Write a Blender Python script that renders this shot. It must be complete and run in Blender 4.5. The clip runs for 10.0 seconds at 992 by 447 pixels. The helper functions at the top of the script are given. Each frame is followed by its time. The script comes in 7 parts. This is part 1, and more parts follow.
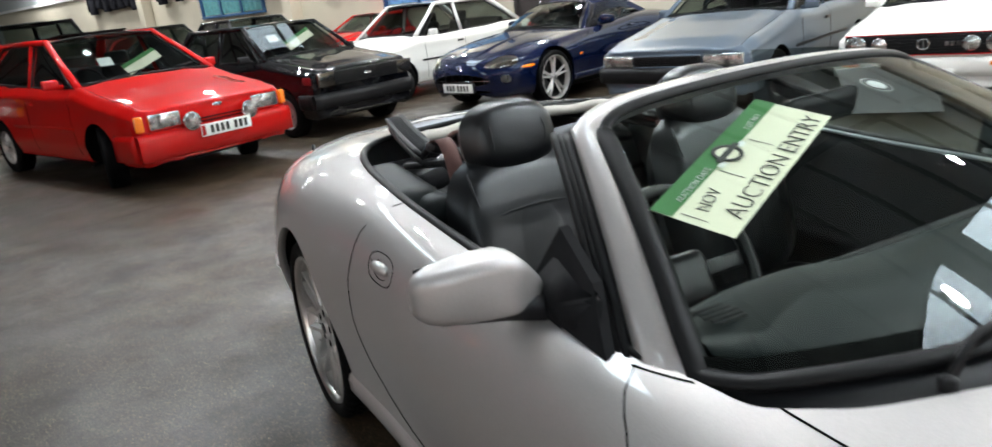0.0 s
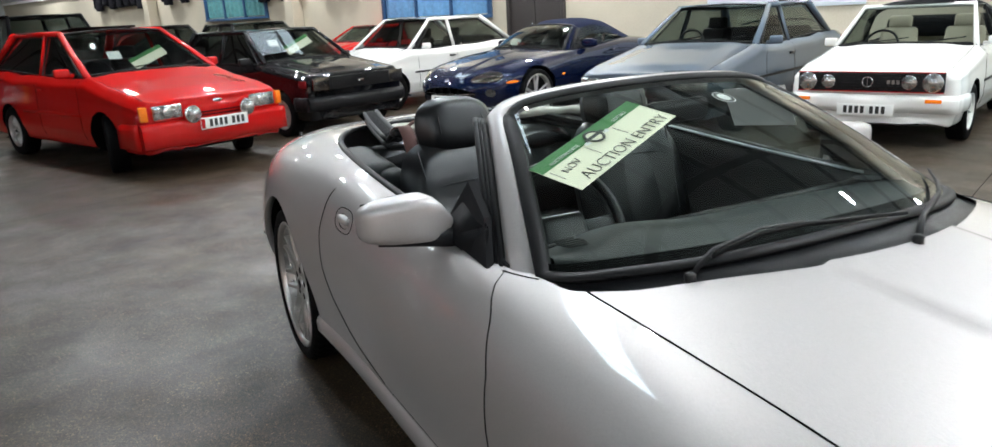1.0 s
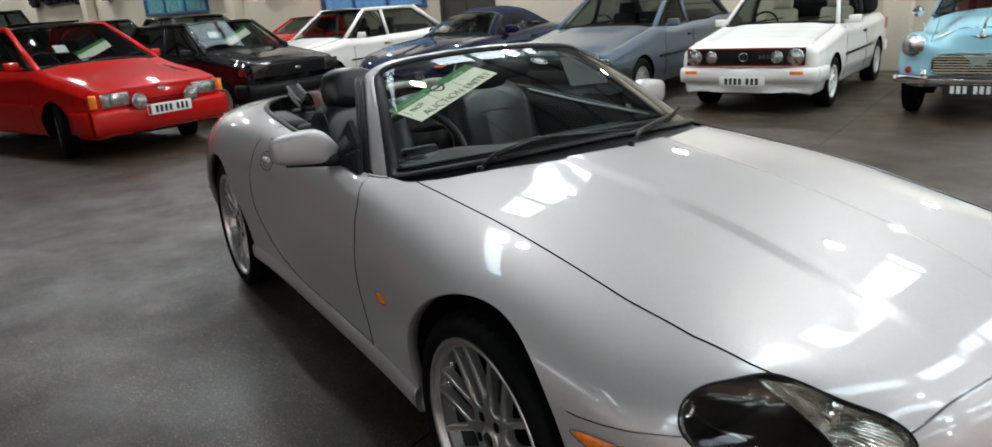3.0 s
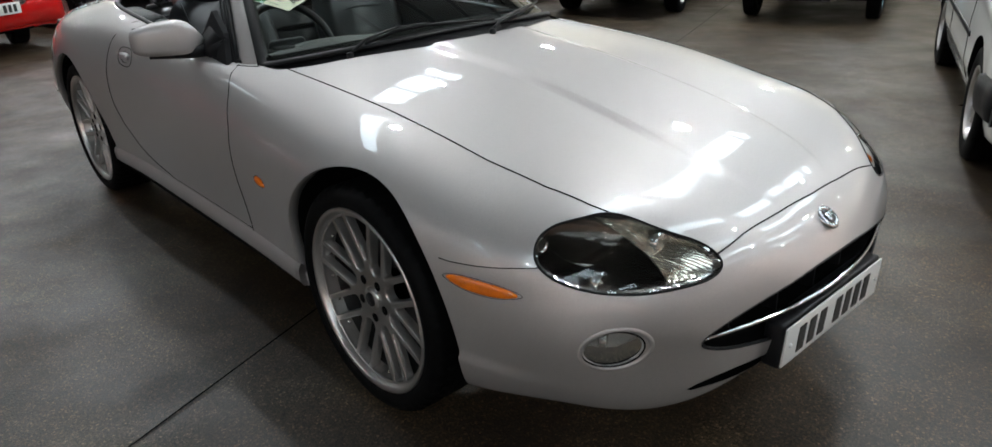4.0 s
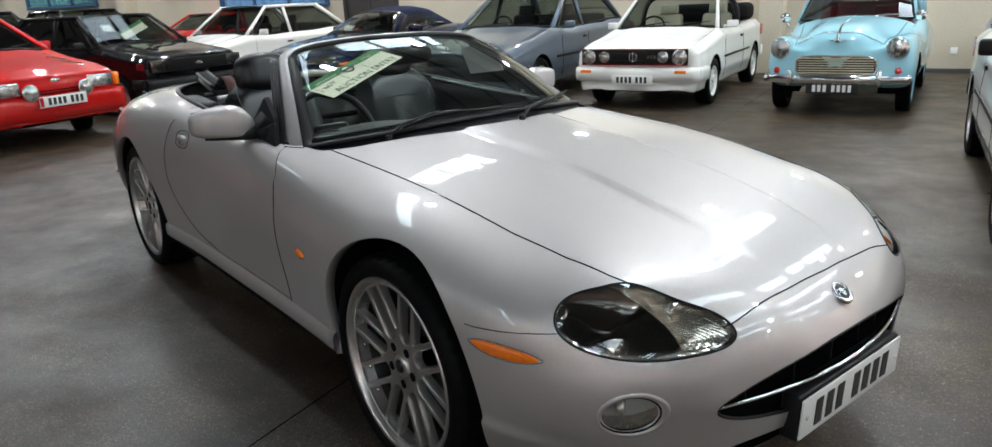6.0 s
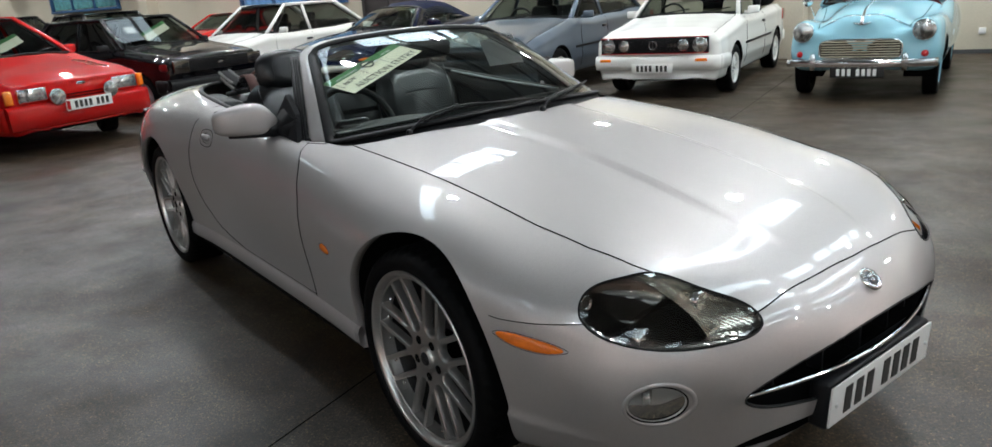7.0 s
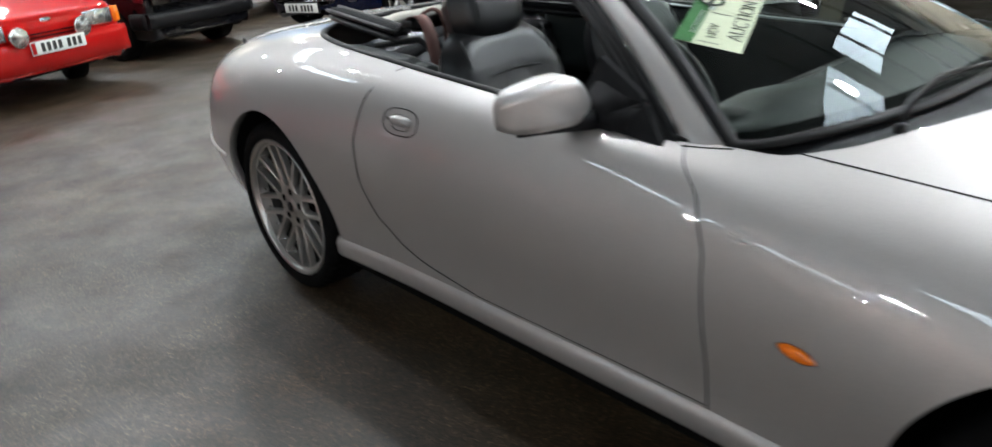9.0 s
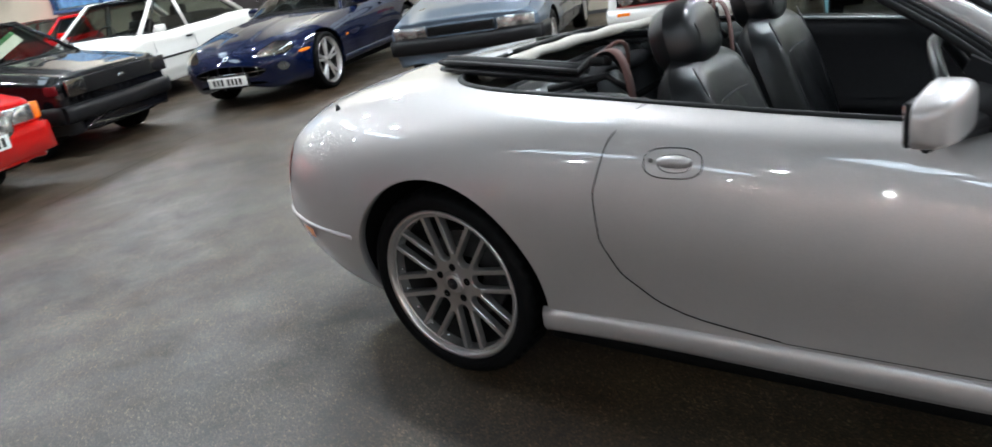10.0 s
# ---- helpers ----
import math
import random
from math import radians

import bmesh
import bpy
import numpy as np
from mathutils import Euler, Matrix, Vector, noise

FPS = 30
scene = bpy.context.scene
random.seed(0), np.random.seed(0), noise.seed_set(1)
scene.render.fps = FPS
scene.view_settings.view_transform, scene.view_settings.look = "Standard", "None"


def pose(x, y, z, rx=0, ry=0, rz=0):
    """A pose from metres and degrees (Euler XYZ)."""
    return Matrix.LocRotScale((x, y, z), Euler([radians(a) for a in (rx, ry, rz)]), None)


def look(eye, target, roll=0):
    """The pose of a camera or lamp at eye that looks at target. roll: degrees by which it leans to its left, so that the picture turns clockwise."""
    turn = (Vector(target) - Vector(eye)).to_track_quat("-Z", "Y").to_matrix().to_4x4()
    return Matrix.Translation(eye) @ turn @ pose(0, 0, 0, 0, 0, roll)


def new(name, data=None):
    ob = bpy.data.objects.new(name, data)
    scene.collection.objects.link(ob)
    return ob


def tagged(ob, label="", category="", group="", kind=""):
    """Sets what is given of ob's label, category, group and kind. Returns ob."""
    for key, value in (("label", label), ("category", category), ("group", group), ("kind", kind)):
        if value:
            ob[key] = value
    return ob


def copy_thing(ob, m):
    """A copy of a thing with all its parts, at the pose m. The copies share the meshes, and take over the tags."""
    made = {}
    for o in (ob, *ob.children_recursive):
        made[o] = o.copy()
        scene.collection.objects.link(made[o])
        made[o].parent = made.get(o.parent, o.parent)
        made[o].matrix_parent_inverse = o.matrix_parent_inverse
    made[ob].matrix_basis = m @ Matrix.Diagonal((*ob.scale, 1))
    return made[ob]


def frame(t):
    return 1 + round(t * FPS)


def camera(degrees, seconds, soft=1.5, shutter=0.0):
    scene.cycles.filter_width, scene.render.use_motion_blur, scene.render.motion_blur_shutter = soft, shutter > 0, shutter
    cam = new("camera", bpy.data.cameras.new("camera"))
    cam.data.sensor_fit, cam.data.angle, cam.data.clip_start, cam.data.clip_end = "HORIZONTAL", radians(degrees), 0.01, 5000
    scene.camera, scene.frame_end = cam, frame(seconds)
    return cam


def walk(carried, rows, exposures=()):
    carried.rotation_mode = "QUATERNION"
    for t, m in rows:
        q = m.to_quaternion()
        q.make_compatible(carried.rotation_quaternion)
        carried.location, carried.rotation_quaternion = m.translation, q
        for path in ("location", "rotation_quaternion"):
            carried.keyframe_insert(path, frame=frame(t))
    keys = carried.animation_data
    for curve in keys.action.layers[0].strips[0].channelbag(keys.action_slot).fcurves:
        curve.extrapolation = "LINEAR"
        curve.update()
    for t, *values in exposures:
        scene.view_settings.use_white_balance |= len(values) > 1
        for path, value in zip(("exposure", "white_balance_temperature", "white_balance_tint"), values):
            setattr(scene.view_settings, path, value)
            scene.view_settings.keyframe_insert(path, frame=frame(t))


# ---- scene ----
LENS = 67.5
cam = camera(LENS, 10.0, soft=1.5, shutter=0.35)
PATH = [
    (0, (-1.343, 0.048, 1.44), (-0.49, 1.757, 0.848), -6.4),
    (0.5, (-1.438, -0.228, 1.426), (-0.474, 1.418, 0.826), -4.1),
    (1, (-1.455, -0.518, 1.429), (-0.57, 1.19, 0.882), -3.0),
    (1.5, (-1.521, -0.759, 1.414), (-0.655, 0.967, 0.893), -5.2),
    (2, (-1.565, -0.964, 1.432), (-0.64, 0.72, 0.875), -3.9),
    (2.1, (-1.56, -1.04, 1.441), (-0.638, 0.651, 0.903), -3.9),
    (3.5, (-1.688, -1.533, 1.386), (-0.59, -0.01, 0.697), -3.6),
    (4, (-1.751, -1.617, 1.364), (-0.55, -0.238, 0.554), -2.6),
    (4.5, (-1.786, -1.697, 1.35), (-0.625, -0.256, 0.591), -4.2),
    (5, (-1.8, -1.716, 1.35), (-0.613, -0.277, 0.629), -3.0),
    (5.5, (-1.805, -1.724, 1.361), (-0.609, -0.235, 0.767), -2.6),
    (7, (-1.811, -1.724, 1.359), (-0.671, -0.194, 0.76), -4.2),
    (7.5, (-1.696, -1.55, 1.36), (-0.671, -0.055, 0.514), -6.0),
    (8, (-1.686, -1.127, 1.318), (-0.723, 0.345, 0.364), -7.5),
    (8.5, (-1.754, -0.559, 1.341), (-0.781, 0.927, 0.421), -9.5),
    (9, (-2.007, 0.031, 1.369), (-0.799, 1.412, 0.574), -4.6),
    (9.5, (-2.29, 0.506, 1.396), (-1.007, 1.838, 0.636), -10.6),
    (10, (-2.515, 1.023, 1.402), (-1.048, 2.182, 0.692), -9.4),
]
EXPOSURES = [(0.0, 0.50, 6480, 10), (2.0, 0.18, 6350, 10), (3.5, -0.20, 6470, 10), (4.5, -0.02, 6460, 10), (5.5, 0.0, 6400, 10), (7.5, -0.12, 6480, 10), (8.5, 0.20, 6580, 10), (9.2, 0.45, 6350, 10), (10.0, 0.58, 6200, 10)]
walk(cam, [(t, look(eye, target, roll)) for t, eye, target, roll in PATH], EXPOSURES)

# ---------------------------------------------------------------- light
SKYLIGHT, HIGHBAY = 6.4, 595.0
world = bpy.data.worlds.new("world")
scene.world = world
world.use_nodes = True
sky = world.node_tree.nodes.new("ShaderNodeTexSky")
sky.sky_type, sky.sun_disc, sky.sun_elevation = "NISHITA", False, radians(35)
world.node_tree.links.new(sky.outputs[0], world.node_tree.nodes["Background"].inputs["Color"])
world.node_tree.nodes["Background"].inputs["Strength"].default_value = 0.08

# ---------------------------------------------------------------- materials
def nodes(name):
    m = bpy.data.materials.new(name)
    m.use_nodes = True
    return m, m.node_tree.nodes, m.node_tree.links, m.node_tree.nodes["Principled BSDF"]


def simple(name, colour, rough=0.5, metal=0.0, coat=0.0, spec=0.5, grain=0.0, grain_scale=200.0, bump=0.0, emit=0.0):
    """A principled material with fine variation of colour and relief."""
    m, ns, ln, p = nodes(name)
    p.inputs["Base Color"].default_value = (*colour, 1)
    p.inputs["Roughness"].default_value = rough
    p.inputs["Metallic"].default_value = metal
    p.inputs["Coat Weight"].default_value = coat
    p.inputs["Coat Roughness"].default_value = 0.03
    p.inputs["Specular IOR Level"].default_value = spec
    if emit:
        p.inputs["Emission Color"].default_value = (*colour, 1)
        p.inputs["Emission Strength"].default_value = emit
    if grain or bump:
        co = ns.new("ShaderNodeTexCoord")
        nz = ns.new("ShaderNodeTexNoise")
        nz.inputs["Scale"].default_value = grain_scale
        nz.inputs["Detail"].default_value = 4
        ln.new(co.outputs["Object"], nz.inputs["Vector"])
        if grain:
            big = ns.new("ShaderNodeTexNoise")
            big.inputs["Scale"].default_value = grain_scale / 25
            ln.new(co.outputs["Object"], big.inputs["Vector"])
            add = ns.new("ShaderNodeMath")
            add.operation = "ADD"
            ln.new(nz.outputs["Fac"], add.inputs[0])
            ln.new(big.outputs["Fac"], add.inputs[1])
            mr = ns.new("ShaderNodeMapRange")
            mr.inputs["From Min"].default_value, mr.inputs["From Max"].default_value = 0.6, 1.4
            mr.inputs["To Min"].default_value, mr.inputs["To Max"].default_value = 1 - grain, 1 + grain
            ln.new(add.outputs[0], mr.inputs["Value"])
            mx = ns.new("ShaderNodeMix")
            mx.data_type, mx.blend_type = "RGBA", "MULTIPLY"
            mx.inputs["Factor"].default_value = 1
            mx.inputs["A"].default_value = (*colour, 1)
            ln.new(mr.outputs["Result"], mx.inputs["B"])
            ln.new(mx.outputs["Result"], p.inputs["Base Color"])
        if bump:
            bp = ns.new("ShaderNodeBump")
            bp.inputs["Strength"].default_value = bump
            bp.inputs["Distance"].default_value = 0.002
            ln.new(nz.outputs["Fac"], bp.inputs["Height"])
            ln.new(bp.outputs["Normal"], p.inputs["Normal"])
    return m


def paint(name, colour, metal=0.0, rough=0.35, flake=0.0, coat_rough=0.02, coat_ior=1.5, wide=0.0):
    """Car paint: a base coat, fine metal flake and a clear coat with slight orange peel and dust. wide: roughness of flakes that lie at odd angles."""
    m, ns, ln, p = nodes(name)
    co = ns.new("ShaderNodeTexCoord")
    p.inputs["Metallic"].default_value = metal
    p.inputs["Specular IOR Level"].default_value = 0.03
    p.inputs["Coat Weight"].default_value = 1.0
    p.inputs["Coat IOR"].default_value = coat_ior
    dust = ns.new("ShaderNodeTexNoise")
    dust.inputs["Scale"].default_value, dust.inputs["Detail"].default_value = 3.0, 6
    ln.new(co.outputs["Object"], dust.inputs["Vector"])
    r1 = ns.new("ShaderNodeMapRange")
    r1.inputs["To Min"].default_value, r1.inputs["To Max"].default_value = rough * 0.92, rough * 1.1
    ln.new(dust.outputs["Fac"], r1.inputs["Value"])
    ln.new(r1.outputs["Result"], p.inputs["Roughness"])
    r2 = ns.new("ShaderNodeMapRange")
    r2.inputs["To Min"].default_value, r2.inputs["To Max"].default_value = coat_rough * 0.5, coat_rough * 2.2
    ln.new(dust.outputs["Fac"], r2.inputs["Value"])
    ln.new(r2.outputs["Result"], p.inputs["Coat Roughness"])
    fl = ns.new("ShaderNodeTexNoise")
    fl.inputs["Scale"].default_value = 700
    ln.new(co.outputs["Object"], fl.inputs["Vector"])
    r3 = ns.new("ShaderNodeMapRange")
    r3.inputs["To Min"].default_value, r3.inputs["To Max"].default_value = 1 - flake, 1 + flake
    ln.new(fl.outputs["Fac"], r3.inputs["Value"])
    mx = ns.new("ShaderNodeMix")
    mx.data_type, mx.blend_type = "RGBA", "MULTIPLY"
    mx.inputs["Factor"].default_value = 1
    mx.inputs["A"].default_value = (*colour, 1)
    ln.new(r3.outputs["Result"], mx.inputs["B"])
    ln.new(mx.outputs["Result"], p.inputs["Base Color"])
    peel = ns.new("ShaderNodeTexNoise")
    peel.inputs["Scale"].default_value = 60
    ln.new(co.outputs["Object"], peel.inputs["Vector"])
    bp = ns.new("ShaderNodeBump")
    bp.inputs["Strength"].default_value, bp.inputs["Distance"].default_value = 0.06, 0.001
    ln.new(peel.outputs["Fac"], bp.inputs["Height"])
    ln.new(bp.outputs["Normal"], p.inputs["Coat Normal"])
    if wide:
        q = ns.new("ShaderNodeBsdfPrincipled")
        for key in ("Metallic", "Specular IOR Level", "Coat Weight", "Coat IOR"):
            q.inputs[key].default_value = p.inputs[key].default_value
        q.inputs["Roughness"].default_value = wide
        ln.new(r2.outputs["Result"], q.inputs["Coat Roughness"])
        ln.new(mx.outputs["Result"], q.inputs["Base Color"])
        ln.new(bp.outputs["Normal"], q.inputs["Coat Normal"])
        two = ns.new("ShaderNodeMixShader")
        two.inputs[0].default_value = 0.55
        ln.new(p.outputs[0], two.inputs[1])
        ln.new(q.outputs[0], two.inputs[2])
        ln.new(two.outputs[0], ns["Material Output"].inputs["Surface"])
    return m


def glass(name, tint=(0.75, 0.82, 0.78), rough=0.0, gloss=1.0):
    """Thin pane: mostly clear, with a mirror share that grows at grazing angles."""
    m, ns, ln, p = nodes(name)
    out = ns["Material Output"]
    tr = ns.new("ShaderNodeBsdfTransparent")
    tr.inputs["Color"].default_value = (*tint, 1)
    gl = ns.new("ShaderNodeBsdfGlossy")
    gl.inputs["Roughness"].default_value = rough
    fr = ns.new("ShaderNodeFresnel")
    fr.inputs["IOR"].default_value = 1.55
    mul = ns.new("ShaderNodeMath")
    mul.operation, mul.use_clamp = "MULTIPLY", True
    mul.inputs[1].default_value = 1.45 * gloss
    ln.new(fr.outputs[0], mul.inputs[0])
    mx = ns.new("ShaderNodeMixShader")
    ln.new(mul.outputs[0], mx.inputs[0])
    ln.new(tr.outputs[0], mx.inputs[1])
    ln.new(gl.outputs[0], mx.inputs[2])
    ln.new(mx.outputs[0], out.inputs["Surface"])
    ns.remove(p)
    return m


def fluted(name, dark, light, scale):
    """Ribbed lamp glass over a reflector: upright ribs, with uneven bright and dark reflections put into the colour."""
    m, ns, ln, p = nodes(name)
    co = ns.new("ShaderNodeTexCoord")
    wv = ns.new("ShaderNodeTexWave")
    wv.bands_direction = "X"
    wv.inputs["Scale"].default_value, wv.inputs["Distortion"].default_value = scale, 0.4
    nz = ns.new("ShaderNodeTexNoise")
    nz.inputs["Scale"].default_value, nz.inputs["Detail"].default_value = 13, 3
    for t in (wv, nz):
        ln.new(co.outputs["Object"], t.inputs["Vector"])
    mul = ns.new("ShaderNodeMath")
    mul.operation = "MULTIPLY_ADD"
    mul.inputs[1].default_value, mul.inputs[2].default_value = 0.35, -0.12
    ln.new(wv.outputs["Fac"], mul.inputs[0])
    add = ns.new("ShaderNodeMath")
    add.use_clamp = True
    ln.new(mul.outputs[0], add.inputs[0])
    mr = ns.new("ShaderNodeMapRange")
    mr.inputs["From Min"].default_value, mr.inputs["From Max"].default_value = 0.36, 0.66
    ln.new(nz.outputs["Fac"], mr.inputs["Value"])
    ln.new(mr.outputs["Result"], add.inputs[1])
    mx = ns.new("ShaderNodeMix")
    mx.data_type = "RGBA"
    mx.inputs["A"].default_value, mx.inputs["B"].default_value = (*dark, 1), (*light, 1)
    ln.new(add.outputs[0], mx.inputs["Factor"])
    ln.new(mx.outputs["Result"], p.inputs["Base Color"])
    bp = ns.new("ShaderNodeBump")
    bp.inputs["Strength"].default_value, bp.inputs["Distance"].default_value = 0.8, 0.004
    ln.new(wv.outputs["Fac"], bp.inputs["Height"])
    ln.new(bp.outputs["Normal"], p.inputs["Normal"])
    p.inputs["Metallic"].default_value, p.inputs["Roughness"].default_value, p.inputs["Coat Weight"].default_value = 0.85, 0.16, 1.0
    return m


def concrete_floor():
    """Old grey floor paint on concrete: blotches, scuffs, tyre marks, fine aggregate."""
    m, ns, ln, p = nodes("floor_concrete")
    co = ns.new("ShaderNodeTexCoord")

    def noise_at(scale, detail=5, rough=0.55, stretch=None, dist=0.0):
        n = ns.new("ShaderNodeTexNoise")
        n.inputs["Scale"].default_value, n.inputs["Detail"].default_value = scale, detail
        n.inputs["Roughness"].default_value = rough
        n.inputs["Distortion"].default_value = dist
        if stretch:
            mp = ns.new("ShaderNodeMapping")
            mp.inputs["Scale"].default_value = stretch
            mp.inputs["Rotation"].default_value = (0, 0, 0.5)
            ln.new(co.outputs["Object"], mp.inputs["Vector"])
            ln.new(mp.outputs["Vector"], n.inputs["Vector"])
        else:
            ln.new(co.outputs["Object"], n.inputs["Vector"])
        return n.outputs["Fac"]

    def ramp(fac, stops):
        r = ns.new("ShaderNodeValToRGB")
        while len(r.color_ramp.elements) < len(stops):
            r.color_ramp.elements.new(0.5)
        for e, (at, c) in zip(r.color_ramp.elements, stops):
            e.position, e.color = at, (*c, 1)
        ln.new(fac, r.inputs["Fac"])
        return r.outputs["Color"]

    def mix(kind, a, b, f):
        x = ns.new("ShaderNodeMix")
        x.data_type, x.blend_type = "RGBA", kind
        if isinstance(f, float):
            x.inputs["Factor"].default_value = f
        else:
            ln.new(f, x.inputs["Factor"])
        ln.new(a, x.inputs["A"])
        ln.new(b, x.inputs["B"])
        return x.outputs["Result"]

    base = ramp(noise_at(0.55, 8, 0.6, None, 0.4), [(0.3, FLOOR_DARK), (0.5, FLOOR_MID), (0.72, FLOOR_LIGHT)])
    blot = ramp(noise_at(3.2, 8, 0.65), [(0.32, (0.56, 0.54, 0.51)), (0.50, (1, 1, 1)), (0.70, (1.4, 1.40, 1.38))])
    c = mix("MULTIPLY", base, blot, 0.9)
    scuff = ramp(noise_at(2.0, 7, 0.7, (1.0, 7.0, 1.0), 0.6), [(0.28, (0.72, 0.71, 0.7)), (0.46, (1, 1, 1)), (0.9, (1.05, 1.05, 1.05))])
    c = mix("MULTIPLY", c, scuff, 0.7)
    spots = ramp(noise_at(5.0, 4, 0.55), [(0.25, (0.3, 0.29, 0.28)), (0.34, (1, 1, 1))])
    c = mix("MULTIPLY", c, spots, 0.8)
    oil = ramp(noise_at(1.15, 5, 0.6, None, 1.2), [(0.32, (0.42, 0.38, 0.33)), (0.42, (0.80, 0.76, 0.70)), (0.50, (1, 1, 1))])
    c = mix("MULTIPLY", c, oil, 0.9)
    worn = ramp(noise_at(0.8, 6, 0.65, (1.0, 2.2, 1.0), 0.8), [(0.50, (1, 1, 1)), (0.62, (1.30, 1.42, 1.42))])
    c = mix("MULTIPLY", c, worn, 0.9)
    vo = ns.new("ShaderNodeTexVoronoi")
    vo.inputs["Scale"].default_value = 165
    vo.inputs["Randomness"].default_value = 1.0
    ln.new(co.outputs["Object"], vo.inputs["Vector"])
    bw = ns.new("ShaderNodeSeparateColor")
    ln.new(vo.outputs["Color"], bw.inputs[0])
    peb = ramp(bw.outputs[0], [(0.0, (0.16, 0.15, 0.14)), (0.28, (0.62, 0.61, 0.59)), (0.72, (1.05, 1.03, 1.0)), (0.90, (1.8, 1.74, 1.66)), (1.0, (3.6, 3.45, 3.2))])
    c = mix("MULTIPLY", c, peb, 0.86)
    fine = ramp(noise_at(150, 3, 0.75), [(0.40, (0.35, 0.33, 0.31)), (0.5, (0.95, 0.95, 0.95)), (0.61, (2.0, 1.95, 1.9))])
    c = mix("MULTIPLY", c, fine, 0.86)
    ln.new(c, p.inputs["Base Color"])
    rr = ns.new("ShaderNodeMapRange")
    rr.inputs["From Min"].default_value, rr.inputs["From Max"].default_value = 0.3, 0.7
    rr.inputs["To Min"].default_value, rr.inputs["To Max"].default_value = 0.29, 0.62
    ln.new(noise_at(1.7, 7, 0.62), rr.inputs["Value"])
    ln.new(rr.outputs["Result"], p.inputs["Roughness"])
    bp = ns.new("ShaderNodeBump")
    bp.inputs["Strength"].default_value, bp.inputs["Distance"].default_value = 0.45, 0.003
    ln.new(noise_at(140, 4), bp.inputs["Height"])
    ln.new(bp.outputs["Normal"], p.inputs["Normal"])
    return m


FLOOR_DARK, FLOOR_MID, FLOOR_LIGHT = (0.037, 0.021, 0.0095), (0.041, 0.029, 0.018), (0.051, 0.045, 0.038)
M_FLOOR = concrete_floor()
M_WALL = simple("cream_wall_paint", (0.50, 0.45, 0.35), 0.75, grain=0.1, grain_scale=40, bump=0.15)
M_CEIL = simple("roof_sheeting", (0.34, 0.365, 0.37), 0.7, grain=0.12, grain_scale=30)
# unseen walls, pale pink so that they bounce fill onto the car
M_BOUNCEWALL = simple("pinkish_bounce_wall", (0.76, 0.55, 0.47), 0.85, grain=0.15, grain_scale=20, bump=0.2)
M_ENDWALL = simple("pale_grey_wall", (0.40, 0.43, 0.43), 0.7, grain=0.15, grain_scale=20, bump=0.2)
M_STEEL = simple("roof_steel", (0.06, 0.063, 0.066), 0.5, grain=0.1, grain_scale=60)
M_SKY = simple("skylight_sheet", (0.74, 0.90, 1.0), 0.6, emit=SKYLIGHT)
# far-slope sheets glow a tenth weaker, tuned to fill the car's side
M_SKYFAR = simple("skylight_sheet_far_slope", (0.74, 0.90, 1.0), 0.6, emit=SKYLIGHT * 0.9)
M_LAMP = simple("lamp_glow", (0.95, 0.985, 1.0), 0.5, emit=HIGHBAY)
M_SILVER = paint("silver_paint", (0.580, 0.556, 0.542), 0.92, 0.46, 0.28, 0.003, 1.75, 0.74)
M_NAVY = paint("navy_paint", (0.0016, 0.0055, 0.028), 0.25, 0.4, 0.3, 0.01)
M_RED = paint("red_paint", (0.50, 0.006, 0.005), 0.0, 0.4, 0.0, 0.006)
M_DARKRED = paint("dark_red_paint", (0.16, 0.012, 0.016), 0.2, 0.35)
M_BLACKP = paint("black_paint", (0.004, 0.004, 0.005), 0.0, 0.35, 0.0, 0.008, 1.4)
M_WHITE = paint("white_paint", (0.78, 0.77, 0.73), 0.0, 0.4)
M_BLUEGREY = paint("blue_grey_paint", (0.105, 0.135, 0.172), 0.55, 0.45, 0.1)
M_PALEBLUE = paint("pale_blue_paint", (0.26, 0.50, 0.58), 0.0, 0.4)
M_PALEGREY = paint("pale_grey_paint", (0.36, 0.38, 0.37), 0.0, 0.5)
M_GREY = paint("grey_paint", (0.10, 0.10, 0.11), 0.4, 0.38, 0.1)
# near-black laid on closed skin in place of the shade in panel gaps
M_GAP = simple("shut_line_shadow", (0.004, 0.004, 0.004), 0.8, spec=0.05)
M_RUBBER = simple("black_rubber", (0.006, 0.006, 0.0065), 0.5, spec=0.2, grain=0.25, grain_scale=120)
M_TYRE = simple("tyre_rubber", (0.0035, 0.0035, 0.0037), 0.6, spec=0.08, grain=0.3, grain_scale=90, bump=0.3)
M_PLASTIC = simple("black_plastic", (0.009, 0.009, 0.010), 0.42, spec=0.22, bump=0.25, grain_scale=600)
M_UNDER = simple("underbody", (0.004, 0.004, 0.004), 0.9, spec=0.05)
M_CHROME = simple("chrome", (0.83, 0.83, 0.83), 0.06, 1.0)
M_ALLOY = simple("alloy_wheel", (0.60, 0.58, 0.56), 0.28, 0.88, grain=0.06, grain_scale=100, coat=0.3)
# near-black puts the shade deep inside a wheel into the colour
M_BARRELSHADE = simple("shaded_inner_barrel", (0.022, 0.021, 0.02), 0.45, 0.3, grain=0.3, grain_scale=60)
M_DISC = simple("brake_steel", (0.2, 0.19, 0.18), 0.4, 0.8, grain=0.2, grain_scale=60)
M_LEATHER = simple("black_leather", (0.0065, 0.0068, 0.0075), 0.30, spec=0.5, grain=0.15, grain_scale=250, bump=0.35)
M_LEATHER2 = simple("blue_grey_trim", (0.016, 0.020, 0.020), 0.5, spec=0.25, grain=0.12, grain_scale=250, bump=0.3)
